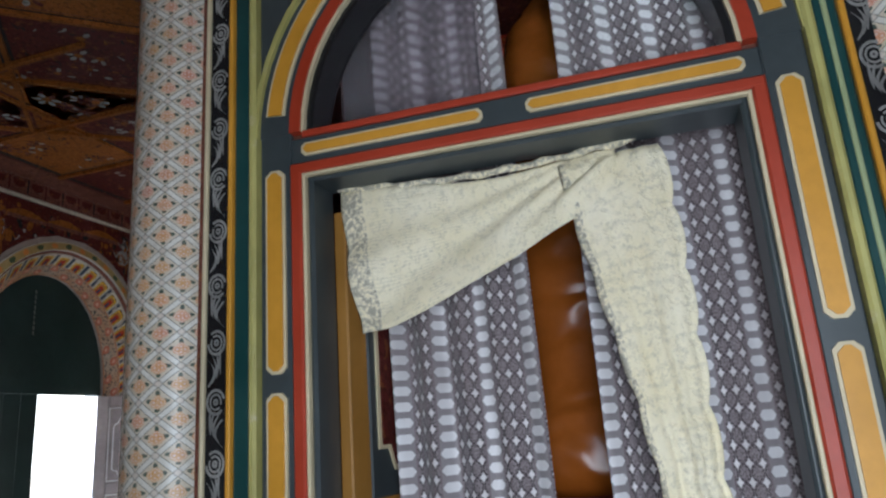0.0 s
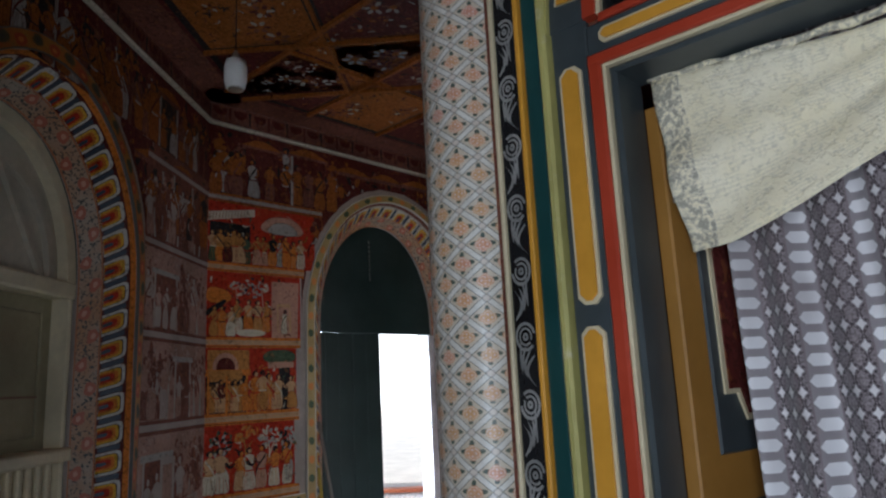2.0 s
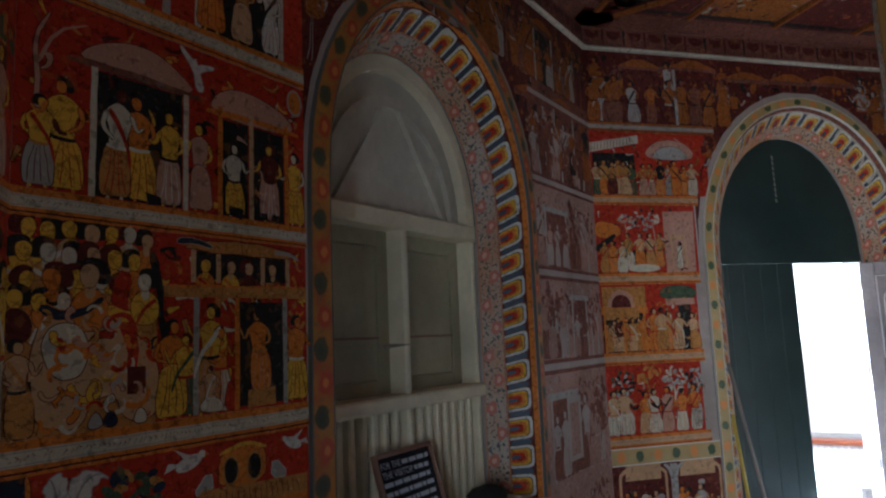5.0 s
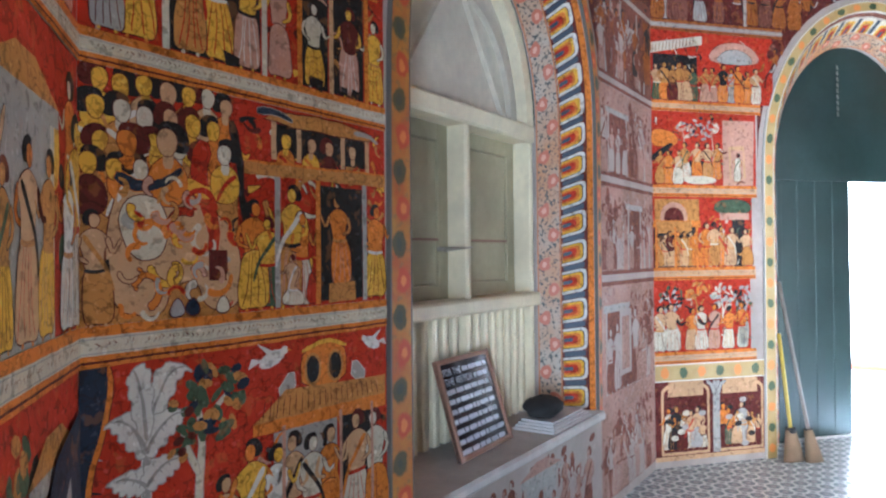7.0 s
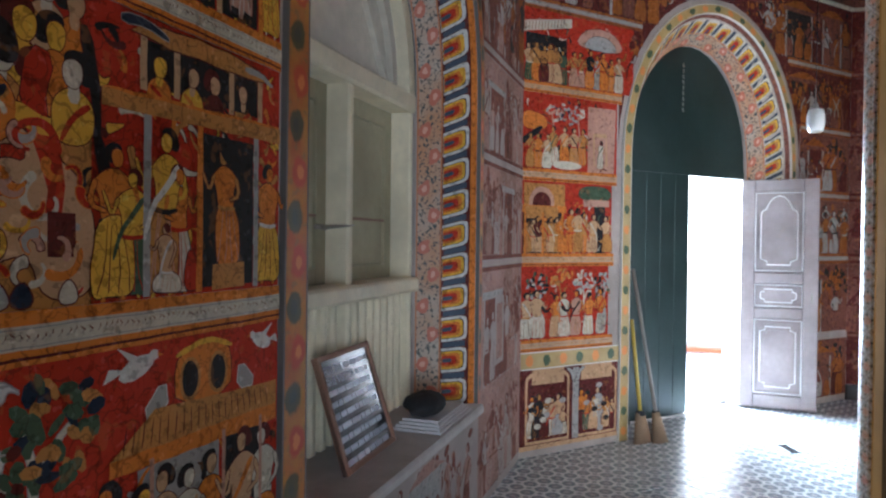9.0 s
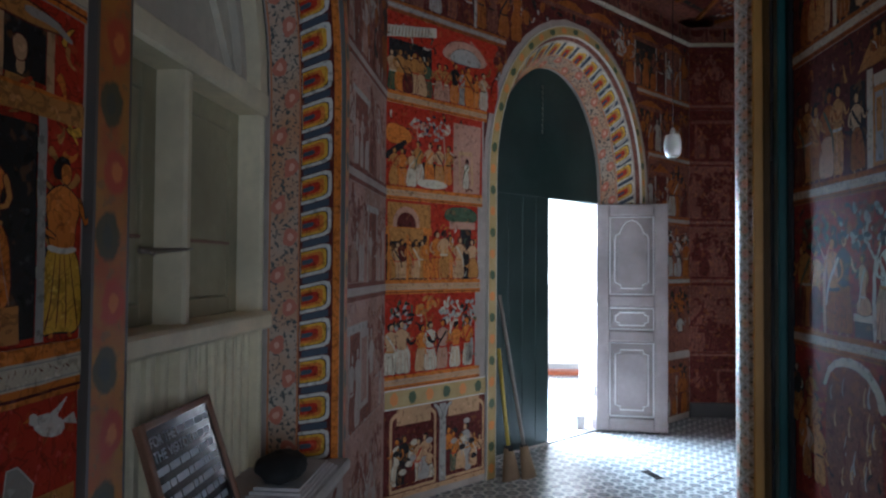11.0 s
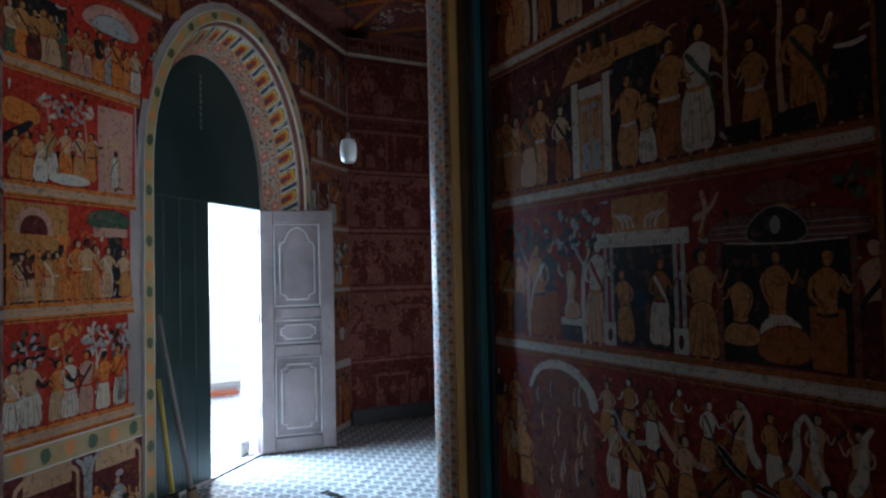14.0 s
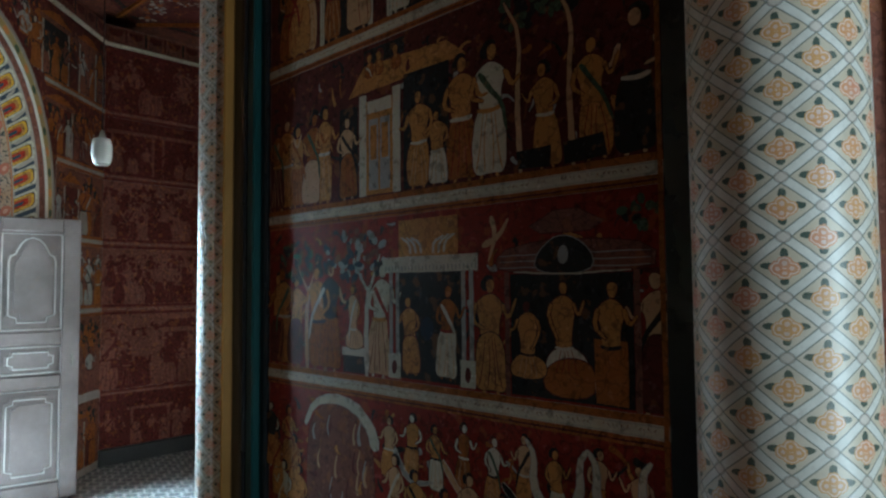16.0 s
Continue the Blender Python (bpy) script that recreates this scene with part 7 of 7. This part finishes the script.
    box("head_red_strip", FC - 0.702, FC + 0.702, -0.02, 0.035, 2.263, 2.296, M_FRAMERED, 0.006)
    box("head_rail", FC - 0.702, FC + 0.702, -0.02, 0.023, 2.296, 2.385, M_CHARCOAL, 0.005)
    for a, b in ((-0.66, -0.065), (0.065, 0.66)):
        u0, u1, z0, z1 = FC + a, FC + b, 2.318, 2.362
        notch = 0.012
        outline = lambda g: [(u0 + g, z0 + notch + g), (u0 + notch + g, z0 + g), (u1 - notch - g, z0 + g), (u1 - g, z0 + notch + g), (u1 - g, z1 - notch - g), (u1 - notch - g, z1 - g), (u0 + notch + g, z1 - g), (u0 + g, z1 - notch - g)]
        panel = part("amber_panel", Solid(F).prism(outline(0.0), 0.021, 0.031), M_FRAMECREAM, front)
        part("panel_field", Solid(F).prism(outline(0.008), 0.030, 0.037), M_FRAMEYELLOW, panel)
    box("fanlight_red_line", FC - 0.66, FC + 0.66, -0.02, 0.030, 2.385, 2.408, M_FRAMERED, 0.004)
    # fanlight arches
    def semi(r, n=28):
        return [(FC + r * math.cos(math.pi * (1 - k / n)), FZ + r * math.sin(math.pi * (1 - k / n))) for k in range(n + 1)]
    for name, r0, r1, d1, mat in (("arch_reveal", 0.628, 0.652, 0.010, M_BLACKGLOSS), ("arch_cream_line", 0.652, 0.664, 0.026, M_FRAMECREAM), ("arch_red_strip", 0.664, 0.702, 0.034, M_FRAMERED), ("arch_stile", 0.702, 0.812, 0.024, M_CHARCOAL), ("arch_olive_line", 0.812, 0.830, 0.040, M_OLIVE)):
        part(name, Solid(F).strip(semi(r0), semi(r1), -0.12 if name == "arch_reveal" else -0.04, d1), mat, front)
    for t0, t1 in ((0.03, 0.47), (0.53, 0.97)):
        def arc(r):
            return [(FC + r * math.cos(math.pi * (1 - (t0 + (t1 - t0) * k / 20))), FZ + r * math.sin(math.pi * (1 - (t0 + (t1 - t0) * k / 20)))) for k in range(21)]
        panel = part("amber_panel", Solid(F).strip(arc(0.722), arc(0.790), 0.02, 0.031), M_FRAMECREAM, front)
        part("panel_field", Solid(F).strip(arc(0.732), arc(0.780), 0.029, 0.037), M_FRAMEYELLOW, panel)
    # fanlight glass
    glass = Solid(F).prism(semi(0.64), -0.105, -0.101).done("fanlight_pane", M_GLASS, front)
    tagged(glass, "dusty glass fanlight pane")
    glass.visible_shadow = False
    return front


make_front()
# paint left and right of the fanlight
m2 = Mural(F, 110, 0.001)
m2.register(-1.62, 0.10, 3.25, 3.70, RED, 1.0)
tagged(m2.done("mural_front"), "red mural above the shrine door arch", "mural", kind="structure")


# open inner door leaf
def inner_leaf():
    door = tagged(new("door_2"), "ochre inner door leaf with a dark red panel, open inward", "door", kind="structure")
    h = F(-0.140, -0.14, 0)
    f = Frame(h.x, h.y, 50.3 - 100.0, -1)
    leaf = part("leaf", Solid(f).box(0, 0.55, -0.02, 0.02, 0.02, 2.17, 0, 0.005), M_DOORWOOD, door)
    part("panel_border", Solid(f).box(0.10, 0.45, 0.016, 0.026, 1.25, 2.02, 0, 0.006), M_CHARCOAL, leaf)
    pts = [(0.14, 1.40), (0.20, 1.40), (0.235, 1.33), (0.315, 1.33), (0.35, 1.40), (0.41, 1.40), (0.41, 1.98), (0.14, 1.98)]
    part("panel_line", Solid(f).prism(pts, 0.024, 0.032), M_FRAMECREAM, leaf)
    c = (0.275, 1.66)
    part("red_panel", Solid(f).prism([(c[0] + (u - c[0]) * 0.88, c[1] + (z - c[1]) * 0.95) for u, z in pts], 0.030, 0.036), M_MAROON, leaf)
    part("panel_border", Solid(f).box(0.10, 0.45, 0.016, 0.026, 0.45, 1.13, 0, 0.006), M_CHARCOAL, leaf)
    part("bolt", Solid(f).box(0.02, 0.035, 0.02, 0.035, 1.9, 2.05, 0, 0.003), M_BRASS, leaf)


inner_leaf()

# shrine room behind
tagged(Solid(F).box(-1.75, 0.30, -1.75, -1.65, 0, 3.62).done("wall_shrine_back", M_RED), "red painted back wall inside the shrine", "wall", kind="structure")
for u in (-1.78, 0.26):
    tagged(Solid(F).box(u, u + 0.08, -1.66, -0.17, 0, 3.62).done("wall_shrine_side", M_MAROON), "dark red side wall inside the shrine", "wall", kind="structure")
tagged(Solid(F).box(-1.75, 0.30, -1.70, -0.16, 3.62, 3.70).done("ceiling_shrine", M_MAROON), "dark red ceiling inside the shrine", "ceiling", kind="structure")


# ---- curtains ----
def curtain(name, u0, u1, d, z0, z1, folds, label, seed, gather=1.35, drift=0.0):
    """A gathered curtain hanging in soft folds; drift moves its foot sideways."""
    r = random.Random(seed)
    nu, nz = 90, 16
    v, q, uv = [], [], []
    ph = r.uniform(0, 6)
    for i in range(nz + 1):
        z = z1 + (z0 - z1) * i / nz
        for k in range(nu + 1):
            t = k / nu
            wave = math.sin(t * folds * 2 * math.pi + ph + 0.5 * math.sin(i * 0.35)) * 0.028 + math.sin(t * folds * 4.7 + ph * 2) * 0.012
            v.append(F(u0 + (u1 - u0) * t + drift * (i / nz) ** 1.3, d + wave * (0.55 + 0.45 * i / nz), z))
    for i in range(nz):
        for k in range(nu):
            a = i * (nu + 1) + k
            q.append((a, a + 1, a + nu + 2, a + nu + 1))
            x0, x1 = k / nu * abs(u1 - u0) * gather, (k + 1) / nu * abs(u1 - u0) * gather
            y0, y1 = z1 + (z0 - z1) * i / nz, z1 + (z0 - z1) * (i + 1) / nz
            uv.append([(x0, y0), (x1, y0), (x1, y1), (x0, y1)])
    ob = build(name, v, q, M_CURTAIN, None, uv, None, True)
    sol = ob.modifiers.new("cloth", "SOLIDIFY")
    sol.thickness = 0.002
    return tagged(ob, label, "curtain", "shrine curtains")


curtain("curtain", -0.24, -0.72, -0.26, 0.05, 3.08, 4.0, "star-printed grey net curtain gathered beside the gap", 3, 1.35, -0.06)
curtain("curtain", -0.90, -1.50, -0.27, 0.05, 3.08, 4.5, "star-printed grey net curtain drawn to the side", 4, 1.35, -0.02)
v, q = tube([F(0.2, -0.26, 3.09), F(-1.7, -0.26, 3.09)], 0.008)
M_FILM, _t, _b = material("clear_plastic_film", 0.16)
_b.inputs["Base Color"].default_value = (0.50, 0.45, 0.48, 1)
_b.inputs["Transmission Weight"].default_value = 0.9
_b.inputs["IOR"].default_value = 1.25
bump(_t, _b, noise_of(_t, 26, 3, 0.6) + noise_of(_t, 7, 2) * 2.0, 0.9, 0.012)


def film_sheet():
    """A loose clear sheet hung before the curtain in the fanlight."""
    nu, nz, v, q = 40, 24, [], []
    for i in range(nz + 1):
        for k in range(nu + 1):
            t, s = k / nu, i / nz
            v.append(F(FC + 0.60 - 0.50 * t, -0.175 + 0.018 * math.sin(t * 19 + s * 2) + 0.010 * math.sin(t * 7 + s * 5), 2.41 + 0.60 * s))
    for i in range(nz):
        for k in range(nu):
            a = i * (nu + 1) + k
            q.append((a, a + 1, a + nu + 2, a + nu + 1))
    ob = build("plastic_sheet", v, q, M_FILM, None, None, None, True)
    ob.modifiers.new("film", "SOLIDIFY").thickness = 0.001
    ob.visible_shadow = False
    return tagged(ob, "crinkled clear plastic sheet hung in the fanlight", "plastic sheet")


film_sheet()
rod = build("curtain_rod", v, q, M_BRASS, None, None, None, True)
tagged(rod, "thin metal curtain rod inside the shrine", "curtain rod")


# ---- statue: one plain shape ----
def statue():
    cx, cd = -0.80, -0.95
    v, q = [], []
    prof = [(0.56, 0.30, 0.86), (0.60, 0.34, 0.95), (0.52, 0.32, 1.08), (0.36, 0.24, 1.22), (0.32, 0.20, 1.45), (0.37, 0.21, 1.75), (0.42, 0.21, 2.02), (0.40, 0.18, 2.14), (0.24, 0.15, 2.24), (0.12, 0.11, 2.30),
            (0.115, 0.11, 2.38), (0.16, 0.16, 2.44), (0.19, 0.18, 2.56), (0.195, 0.185, 2.68), (0.17, 0.17, 2.80), (0.11, 0.12, 2.89), (0.06, 0.06, 2.96), (0.02, 0.02, 3.03)]
    n = 28
    for a, b, z in prof:
        for k in range(n):
            t = 2 * math.pi * k / n
            v.append(F(cx + a * math.cos(t), cd + b * math.sin(t), z + 0.33))
    for i in range(len(prof) - 1):
        for k in range(n):
            j = (k + 1) % n
            q.append((i * n + k, i * n + j, (i + 1) * n + j, (i + 1) * n + k))
    q += [tuple(reversed(range(n))), tuple((len(prof) - 1) * n + k for k in range(n))]
    ob = build("statue", v, q, M_GOLD, None, None, None, True)
    tagged(ob, "glossy amber seated statue behind the curtains", "statue")
    base = Solid(F).box(cx - 0.7, cx + 0.7, cd - 0.45, cd + 0.42, 0.0, 1.19, 0, 0.02).done("altar", M_REDCLOTH)
    tagged(base, "crimson cloth covered altar under the statue", "altar")
    p = F(-0.93, -0.60, 0)
    cup = lathe("offering_cup", (p.x, p.y), [(0.035, 1.191), (0.04, 1.197), (0.012, 1.214), (0.012, 1.239), (0.03, 1.259), (0.042, 1.294), (0.038, 1.295)], M_BRASS)
    tagged(cup, "small metal offering cup on the altar", "cup")


statue()


# ---- lace cloth on a string ----
def lace():
    grow, front = 1.067, F

    def F_(u, d, z):
        return front(-1.066 + (u + 1.066) * grow, d - 0.165, 1.455 + (z - 1.455) * grow)

    owner = tagged(new("lace_cloth"), "cream lace cloth hung on a string across the door", "cloth")
    # swag: top edge along the string, lower edge rising to the right
    nu, nz = 70, 22
    v, q, uv = [], [], []
    for i in range(nz + 1):
        s = i / nz
        for k in range(nu + 1):
            t = k / nu
            u = -0.215 + (-1.05 + 0.215) * t
            top = 2.185 + 0.006 * math.sin(t * 9) + (-0.028) * math.sin(math.pi * t) - 0.01 * t
            low = 1.74 + 0.03 * t + 0.26 * max(0.0, t - 0.12) ** 1.15 * 1.25
            low = min(low, top - 0.035 - 0.12 * (1 - t))
            z = top + (low - top) * s
            du = -0.045 * s * (1 - t)
            d = 0.045 + 0.012 * math.sin(6 * t + 4 * s) + 0.010 * math.sin(17 * (t + 0.7 * s)) * s + 0.02 * s * (1 - s)
            d += 0.013 * math.sin(math.atan2(s * 0.8 + 0.02, 1.06 - t) * 17) * min(1.0, s * 2)
            v.append(F_(u + du, d, z))
    for i in range(nz):
        for k in range(nu):
            a = i * (nu + 1) + k
            q.append((a, a + 1, a + nu + 2, a + nu + 1))
            uv.append([(k / nu, i / nz), ((k + 1) / nu, i / nz), ((k + 1) / nu, (i + 1) / nz), (k / nu, (i + 1) / nz)])
    swag = build("swag", v, q, M_LACE, None, uv, owner, True)
    sol = swag.modifiers.new("cloth", "SOLIDIFY")
    sol.thickness = 0.002
    # hanging tail
    v, q, uv = [], [], []
    nu, nz = 26, 60
    for i in range(nz + 1):
        s = i / nz
        z = 2.165 - 1.5 * s
        left = -0.90 - 0.27 * min(s, 0.75)
        right = -1.165 - 0.055 * s - 0.016 * abs(math.sin(27 * s)) ** 0.6 - 0.006 * math.sin(9 * s)
        left += 0.013 * abs(math.sin(27 * s + 0.6)) ** 0.6 + 0.005 * math.sin(11 * s)
        for k in range(nu + 1):
            t = k / nu
            d = 0.052 + 0.009 * math.sin(t * 11 + 1.0 * s) * (0.5 + s) + 0.005 * math.sin(t * 31 + 2 * s)
            v.append(F_(left + (right - left) * t, d, z - 0.02 * (1 - t) * (1 - s)))
    for i in range(nz):
        for k in range(nu):
            a = i * (nu + 1) + k
            q.append((a, a + 1, a + nu + 2, a + nu + 1))
            uv.append([(k / nu, i / nz), ((k + 1) / nu, i / nz), ((k + 1) / nu, (i + 1) / nz), (k / nu, (i + 1) / nz)])
    tail = build("tail", v, q, M_LACE, None, uv, owner, True)
    sol = tail.modifiers.new("cloth", "SOLIDIFY")
    sol.thickness = 0.002
    pts = [F_(-0.16 - 1.19 * k / 20, 0.045, 2.192 - 0.03 * math.sin(math.pi * k / 20) + 0.02 * (k / 20)) for k in range(21)]
    bar("string", pts, 0.003, M_CREAM, owner, 6)
    # rolled hem along the string
    pts = [F_(-0.21 - 0.90 * k / 24, 0.05, 2.19 - 0.028 * math.sin(math.pi * k / 24) + 0.004 * math.sin(k * 1.9)) for k in range(25)]
    bar("hem", pts, [0.011 + 0.003 * math.sin(k * 2.3) for k in range(25)], M_LACE, owner, 8)


lace()


# ---- hanging lamps ----
def lamp(x, y, z, label):
    owner = tagged(new("hanging_lamp"), label, "lamp", "hanging lamps")
    shade = lathe("shade", (x, y), [(0.034, z - 0.074), (0.046, z - 0.068), (0.056, z - 0.03), (0.056, z + 0.03), (0.046, z + 0.068), (0.026, z + 0.074)], M_LAMP, owner, 8)
    lathe("cap", (x, y), [(0.020, z + 0.074), (0.016, z + 0.095), (0.006, z + 0.118)], M_BRASS, owner, 12)
    lathe("rim", (x, y), [(0.030, z - 0.078), (0.038, z - 0.078), (0.038, z - 0.071), (0.030, z - 0.071)], M_BRASS, shade, 8)
    bar("cord", [(x, y, z + 0.115), (x, y, CEILING)], 0.003, M_BLACKGLOSS, owner, 6)


lamp(3.564, 1.726, 2.935, "white glass lamp hanging on a cord")
lamp(6.282, 0.834, 2.230, "white glass lamp hanging low on a long cord")


# ---- things on the ledge ----
def sign_board():
    f = Frame(0, 0, 0, -1)
    lean = math.atan2(0.15, 0.38)
    base = W(3.30, -0.10, 0.592)

    class Leaning:
        def __call__(self, u, d, z):
            c, s = math.cos(lean), math.sin(lean)
            return base + Matrix.Rotation(radians(2.2), 3, "Z") @ Vector((u + 0.12 * z, s * z - c * d, c * z + s * d))

    b = Leaning()
    owner = tagged(new("sign_board"), "black board of small white lettering leaning on the ledge", "sign")
    panel = part("panel", Solid(b).box(0, 0.46, -0.012, 0.0, 0.0, 0.42), M_BOARDBLACK, owner, "glossy black panel")
    fr = Solid(b)
    for u0, u1, z0, z1 in ((0, 0.022, 0, 0.42), (0.438, 0.46, 0, 0.42), (0.022, 0.438, 0, 0.022), (0.022, 0.438, 0.398, 0.42)):
        fr.box(u0, u1, -0.015, 0.010, z0, z1, 0, 0.004)
    part("frame", fr, M_BOARDWOOD, owner, "brown wooden frame")
    r = random.Random(12)
    text = Solid(b)
    for row in range(9):
        z = 0.362 - row * 0.041
        u = 0.035
        if row < 2:
            words = ("FOR THE", "THE VISITOR")[row]
            curve = bpy.data.curves.new("words", "FONT")
            curve.body, curve.size = words, 0.042
            shape = bpy.data.objects.new("words", curve)
            mesh = bpy.data.meshes.new_from_object(shape)
            bpy.data.objects.remove(shape)
            wide = (0.150, 0.235)[row] / max(p.co.x for p in mesh.vertices)
            v = [b(u + p.co.x * wide, 0.0015, z - 0.015 + p.co.y) for p in mesh.vertices]
            q = [tuple(p.vertices) for p in mesh.polygons]
            tagged(build("words", v, q, M_LETTER, None, None, panel), "white painted words")
            u += (0.150, 0.235)[row] + 0.014
        while u < 0.40:
            w = r.uniform(0.02, 0.075)
            text.box(u, min(u + w, 0.425), 0.0, 0.0012, z - 0.010, z + 0.009)
            u += w + 0.010
    part("lettering", text, M_LETTER, panel, "rows of white lettering bars")


sign_board()


def bag():
    r = random.Random(5)
    v, q = [], []
    n, rows = 22, 10
    c = W(4.03, -0.09, 0.625)
    for i in range(rows + 1):
        t = math.pi * i / rows
        for k in range(n):
            a = 2 * math.pi * k / n
            lump = 1 + 0.10 * math.sin(3 * a + 2 * t) + 0.07 * math.sin(7 * a + i)
            v.append(c + Vector((0.125 * math.sin(t) * math.cos(a) * lump, 0.09 * math.sin(t) * math.sin(a) * lump, 0.052 * math.cos(t) * (1 + 0.08 * math.sin(2 * a)) + 0.062)))
    for i in range(rows):
        for k in range(n):
            j = (k + 1) % n
            q.append((i * n + k, (i + 1) * n + k, (i + 1) * n + j, i * n + j))
    tagged(build("cloth_bag", v, q, M_CLOTHBLACK, None, None, None, True), "crumpled black cloth bag on the window ledge", "bag")
    pile = tagged(new("newspaper_stack"), "folded grey newspapers stacked under the bag", "newspapers")
    for k in range(4):
        s = Solid(W)
        s.box(3.90 + 0.012 * k, 4.36 - 0.02 * k, -0.19 + 0.01 * k, 0.03 - 0.008 * k, 0.592 + 0.012 * k, 0.603 + 0.012 * k, 0, 0.003)
        s.done("newspaper", M_PAPER, pile)


bag()


# ---- brooms by the door ----
def broom(name, foot, top, mat, label, head):
    owner = tagged(new(name), label, "broom")
    foot, top = Vector(foot), Vector(top)
    ahead = (top - foot).normalized()
    bar("stick", [foot + ahead * 0.10, top], 0.013, mat, owner)
    side = Vector((0.75, -0.65, 0))
    v, q = [], []
    n = 12
    for w, h in ((0.5, 0.22), (1.0, 0.12), (1.5, 0.0)):
        for k in range(n):
            a = 2 * math.pi * k / n
            p = foot + ahead * h + side * (math.cos(a) * head * w * 0.5) + Vector((0.65, 0.75, 0)) * math.sin(a) * 0.03
            v.append((p.x, p.y, max(p.z, 0.002)))
    for i in range(2):
        for k in range(n):
            j = (k + 1) % n
            q.append((i * n + k, i * n + j, (i + 1) * n + j, (i + 1) * n + k))
    q += [tuple(reversed(range(n))), tuple(2 * n + k for k in range(n))]
    brush = build("brush", v, q, M_STRAW, None, None, owner, True)
    bar("binding", [foot + ahead * 0.19, foot + ahead * 0.225], head * 0.27, M_CLOTHBLACK, brush, 10)


broom("broom", D(1.12, 0.17, 0.0), D(0.98, 0.02, 1.22), M_STICK, "grey wooden broom leaning in the doorway", 0.10)
broom("broom", D(1.00, 0.12, 0.0), D(0.975, 0.02, 0.86), M_STICKY, "short yellow-handled broom leaning by the door", 0.12)

# ---- drain cover in the floor ----
dr = Solid(Frame(6.42, 0.94, 20, 1))
for k in range(4):
    dr.box(-0.09 + 0.05 * k, -0.055 + 0.05 * k, -0.03, 0.03, -0.002, 0.004)
tagged(dr.done("drain_cover", M_BLACKGLOSS), "small dark slotted drain cover in the floor", "drain")

# ---- floor tiles ----
tile_mesh = None
T = 0.20
count = 0
rest_v, rest_q = [], []


def tile_shape():
    h, b = T / 2 - 0.0015, 0.003
    v = [(-h, -h, -0.014), (h, -h, -0.014), (h, h, -0.014), (-h, h, -0.014), (-h, -h, -0.002), (h, -h, -0.002), (h, h, -0.002), (-h, h, -0.002),
         (-h + b, -h + b, 0), (h - b, -h + b, 0), (h - b, h - b, 0), (-h + b, h - b, 0)]
    q = [(8, 9, 10, 11)]
    for k in range(4):
        j = (k + 1) % 4
        q += [(k, j, j + 4, k + 4), (k + 4, j + 4, j + 8, k + 8)]
    return v, q


tv, tq = tile_shape()
tile_mesh = bpy.data.meshes.new("tile")
tile_mesh.from_pydata(tv, [], tq)
tile_mesh.materials.append(M_TILE)
axis = D.u, Vector((-D.u.y, D.u.x, 0))
near = D(1.7, 1.1, 0)
cells = []
for i in range(-45, 46):
    for k in range(-45, 46):
        p = near + axis[0] * (i * T) + axis[1] * (k * T)
        if -3.2 < p.x < 11 and -6.5 < p.y < 4.0:
            cells.append(((i * i + k * k), p))
cells.sort(key=lambda c: c[0])
turn = radians(-41)
for n, (_, p) in enumerate(cells):
    if n < 300:
        ob = new("tile", tile_mesh)
        ob.location, ob.rotation_euler = p, (0, 0, turn)
        ob.parent = floor_bed
    else:
        o = len(rest_v)
        rest_v += [p + axis[0] * a + axis[1] * b + Vector((0, 0, c)) for a, b, c in tv[4:]]
        rest_q += [tuple(o + k - 4 for k in face) for face in tq if min(face) >= 4]
rest = bpy.data.meshes.new("tiles")
o2 = Matrix.Translation(near) @ Matrix.Rotation(turn, 4, "Z")
inv = o2.inverted()
rest.from_pydata([tuple(inv @ v) for v in rest_v], [], rest_q)
rest.materials.append(M_TILE)
ob = new("floor_tiles", rest)
ob.matrix_world = o2
ob.parent = floor_bed
tagged(ob, "rows of patterned floor tiles", kind="stuff")
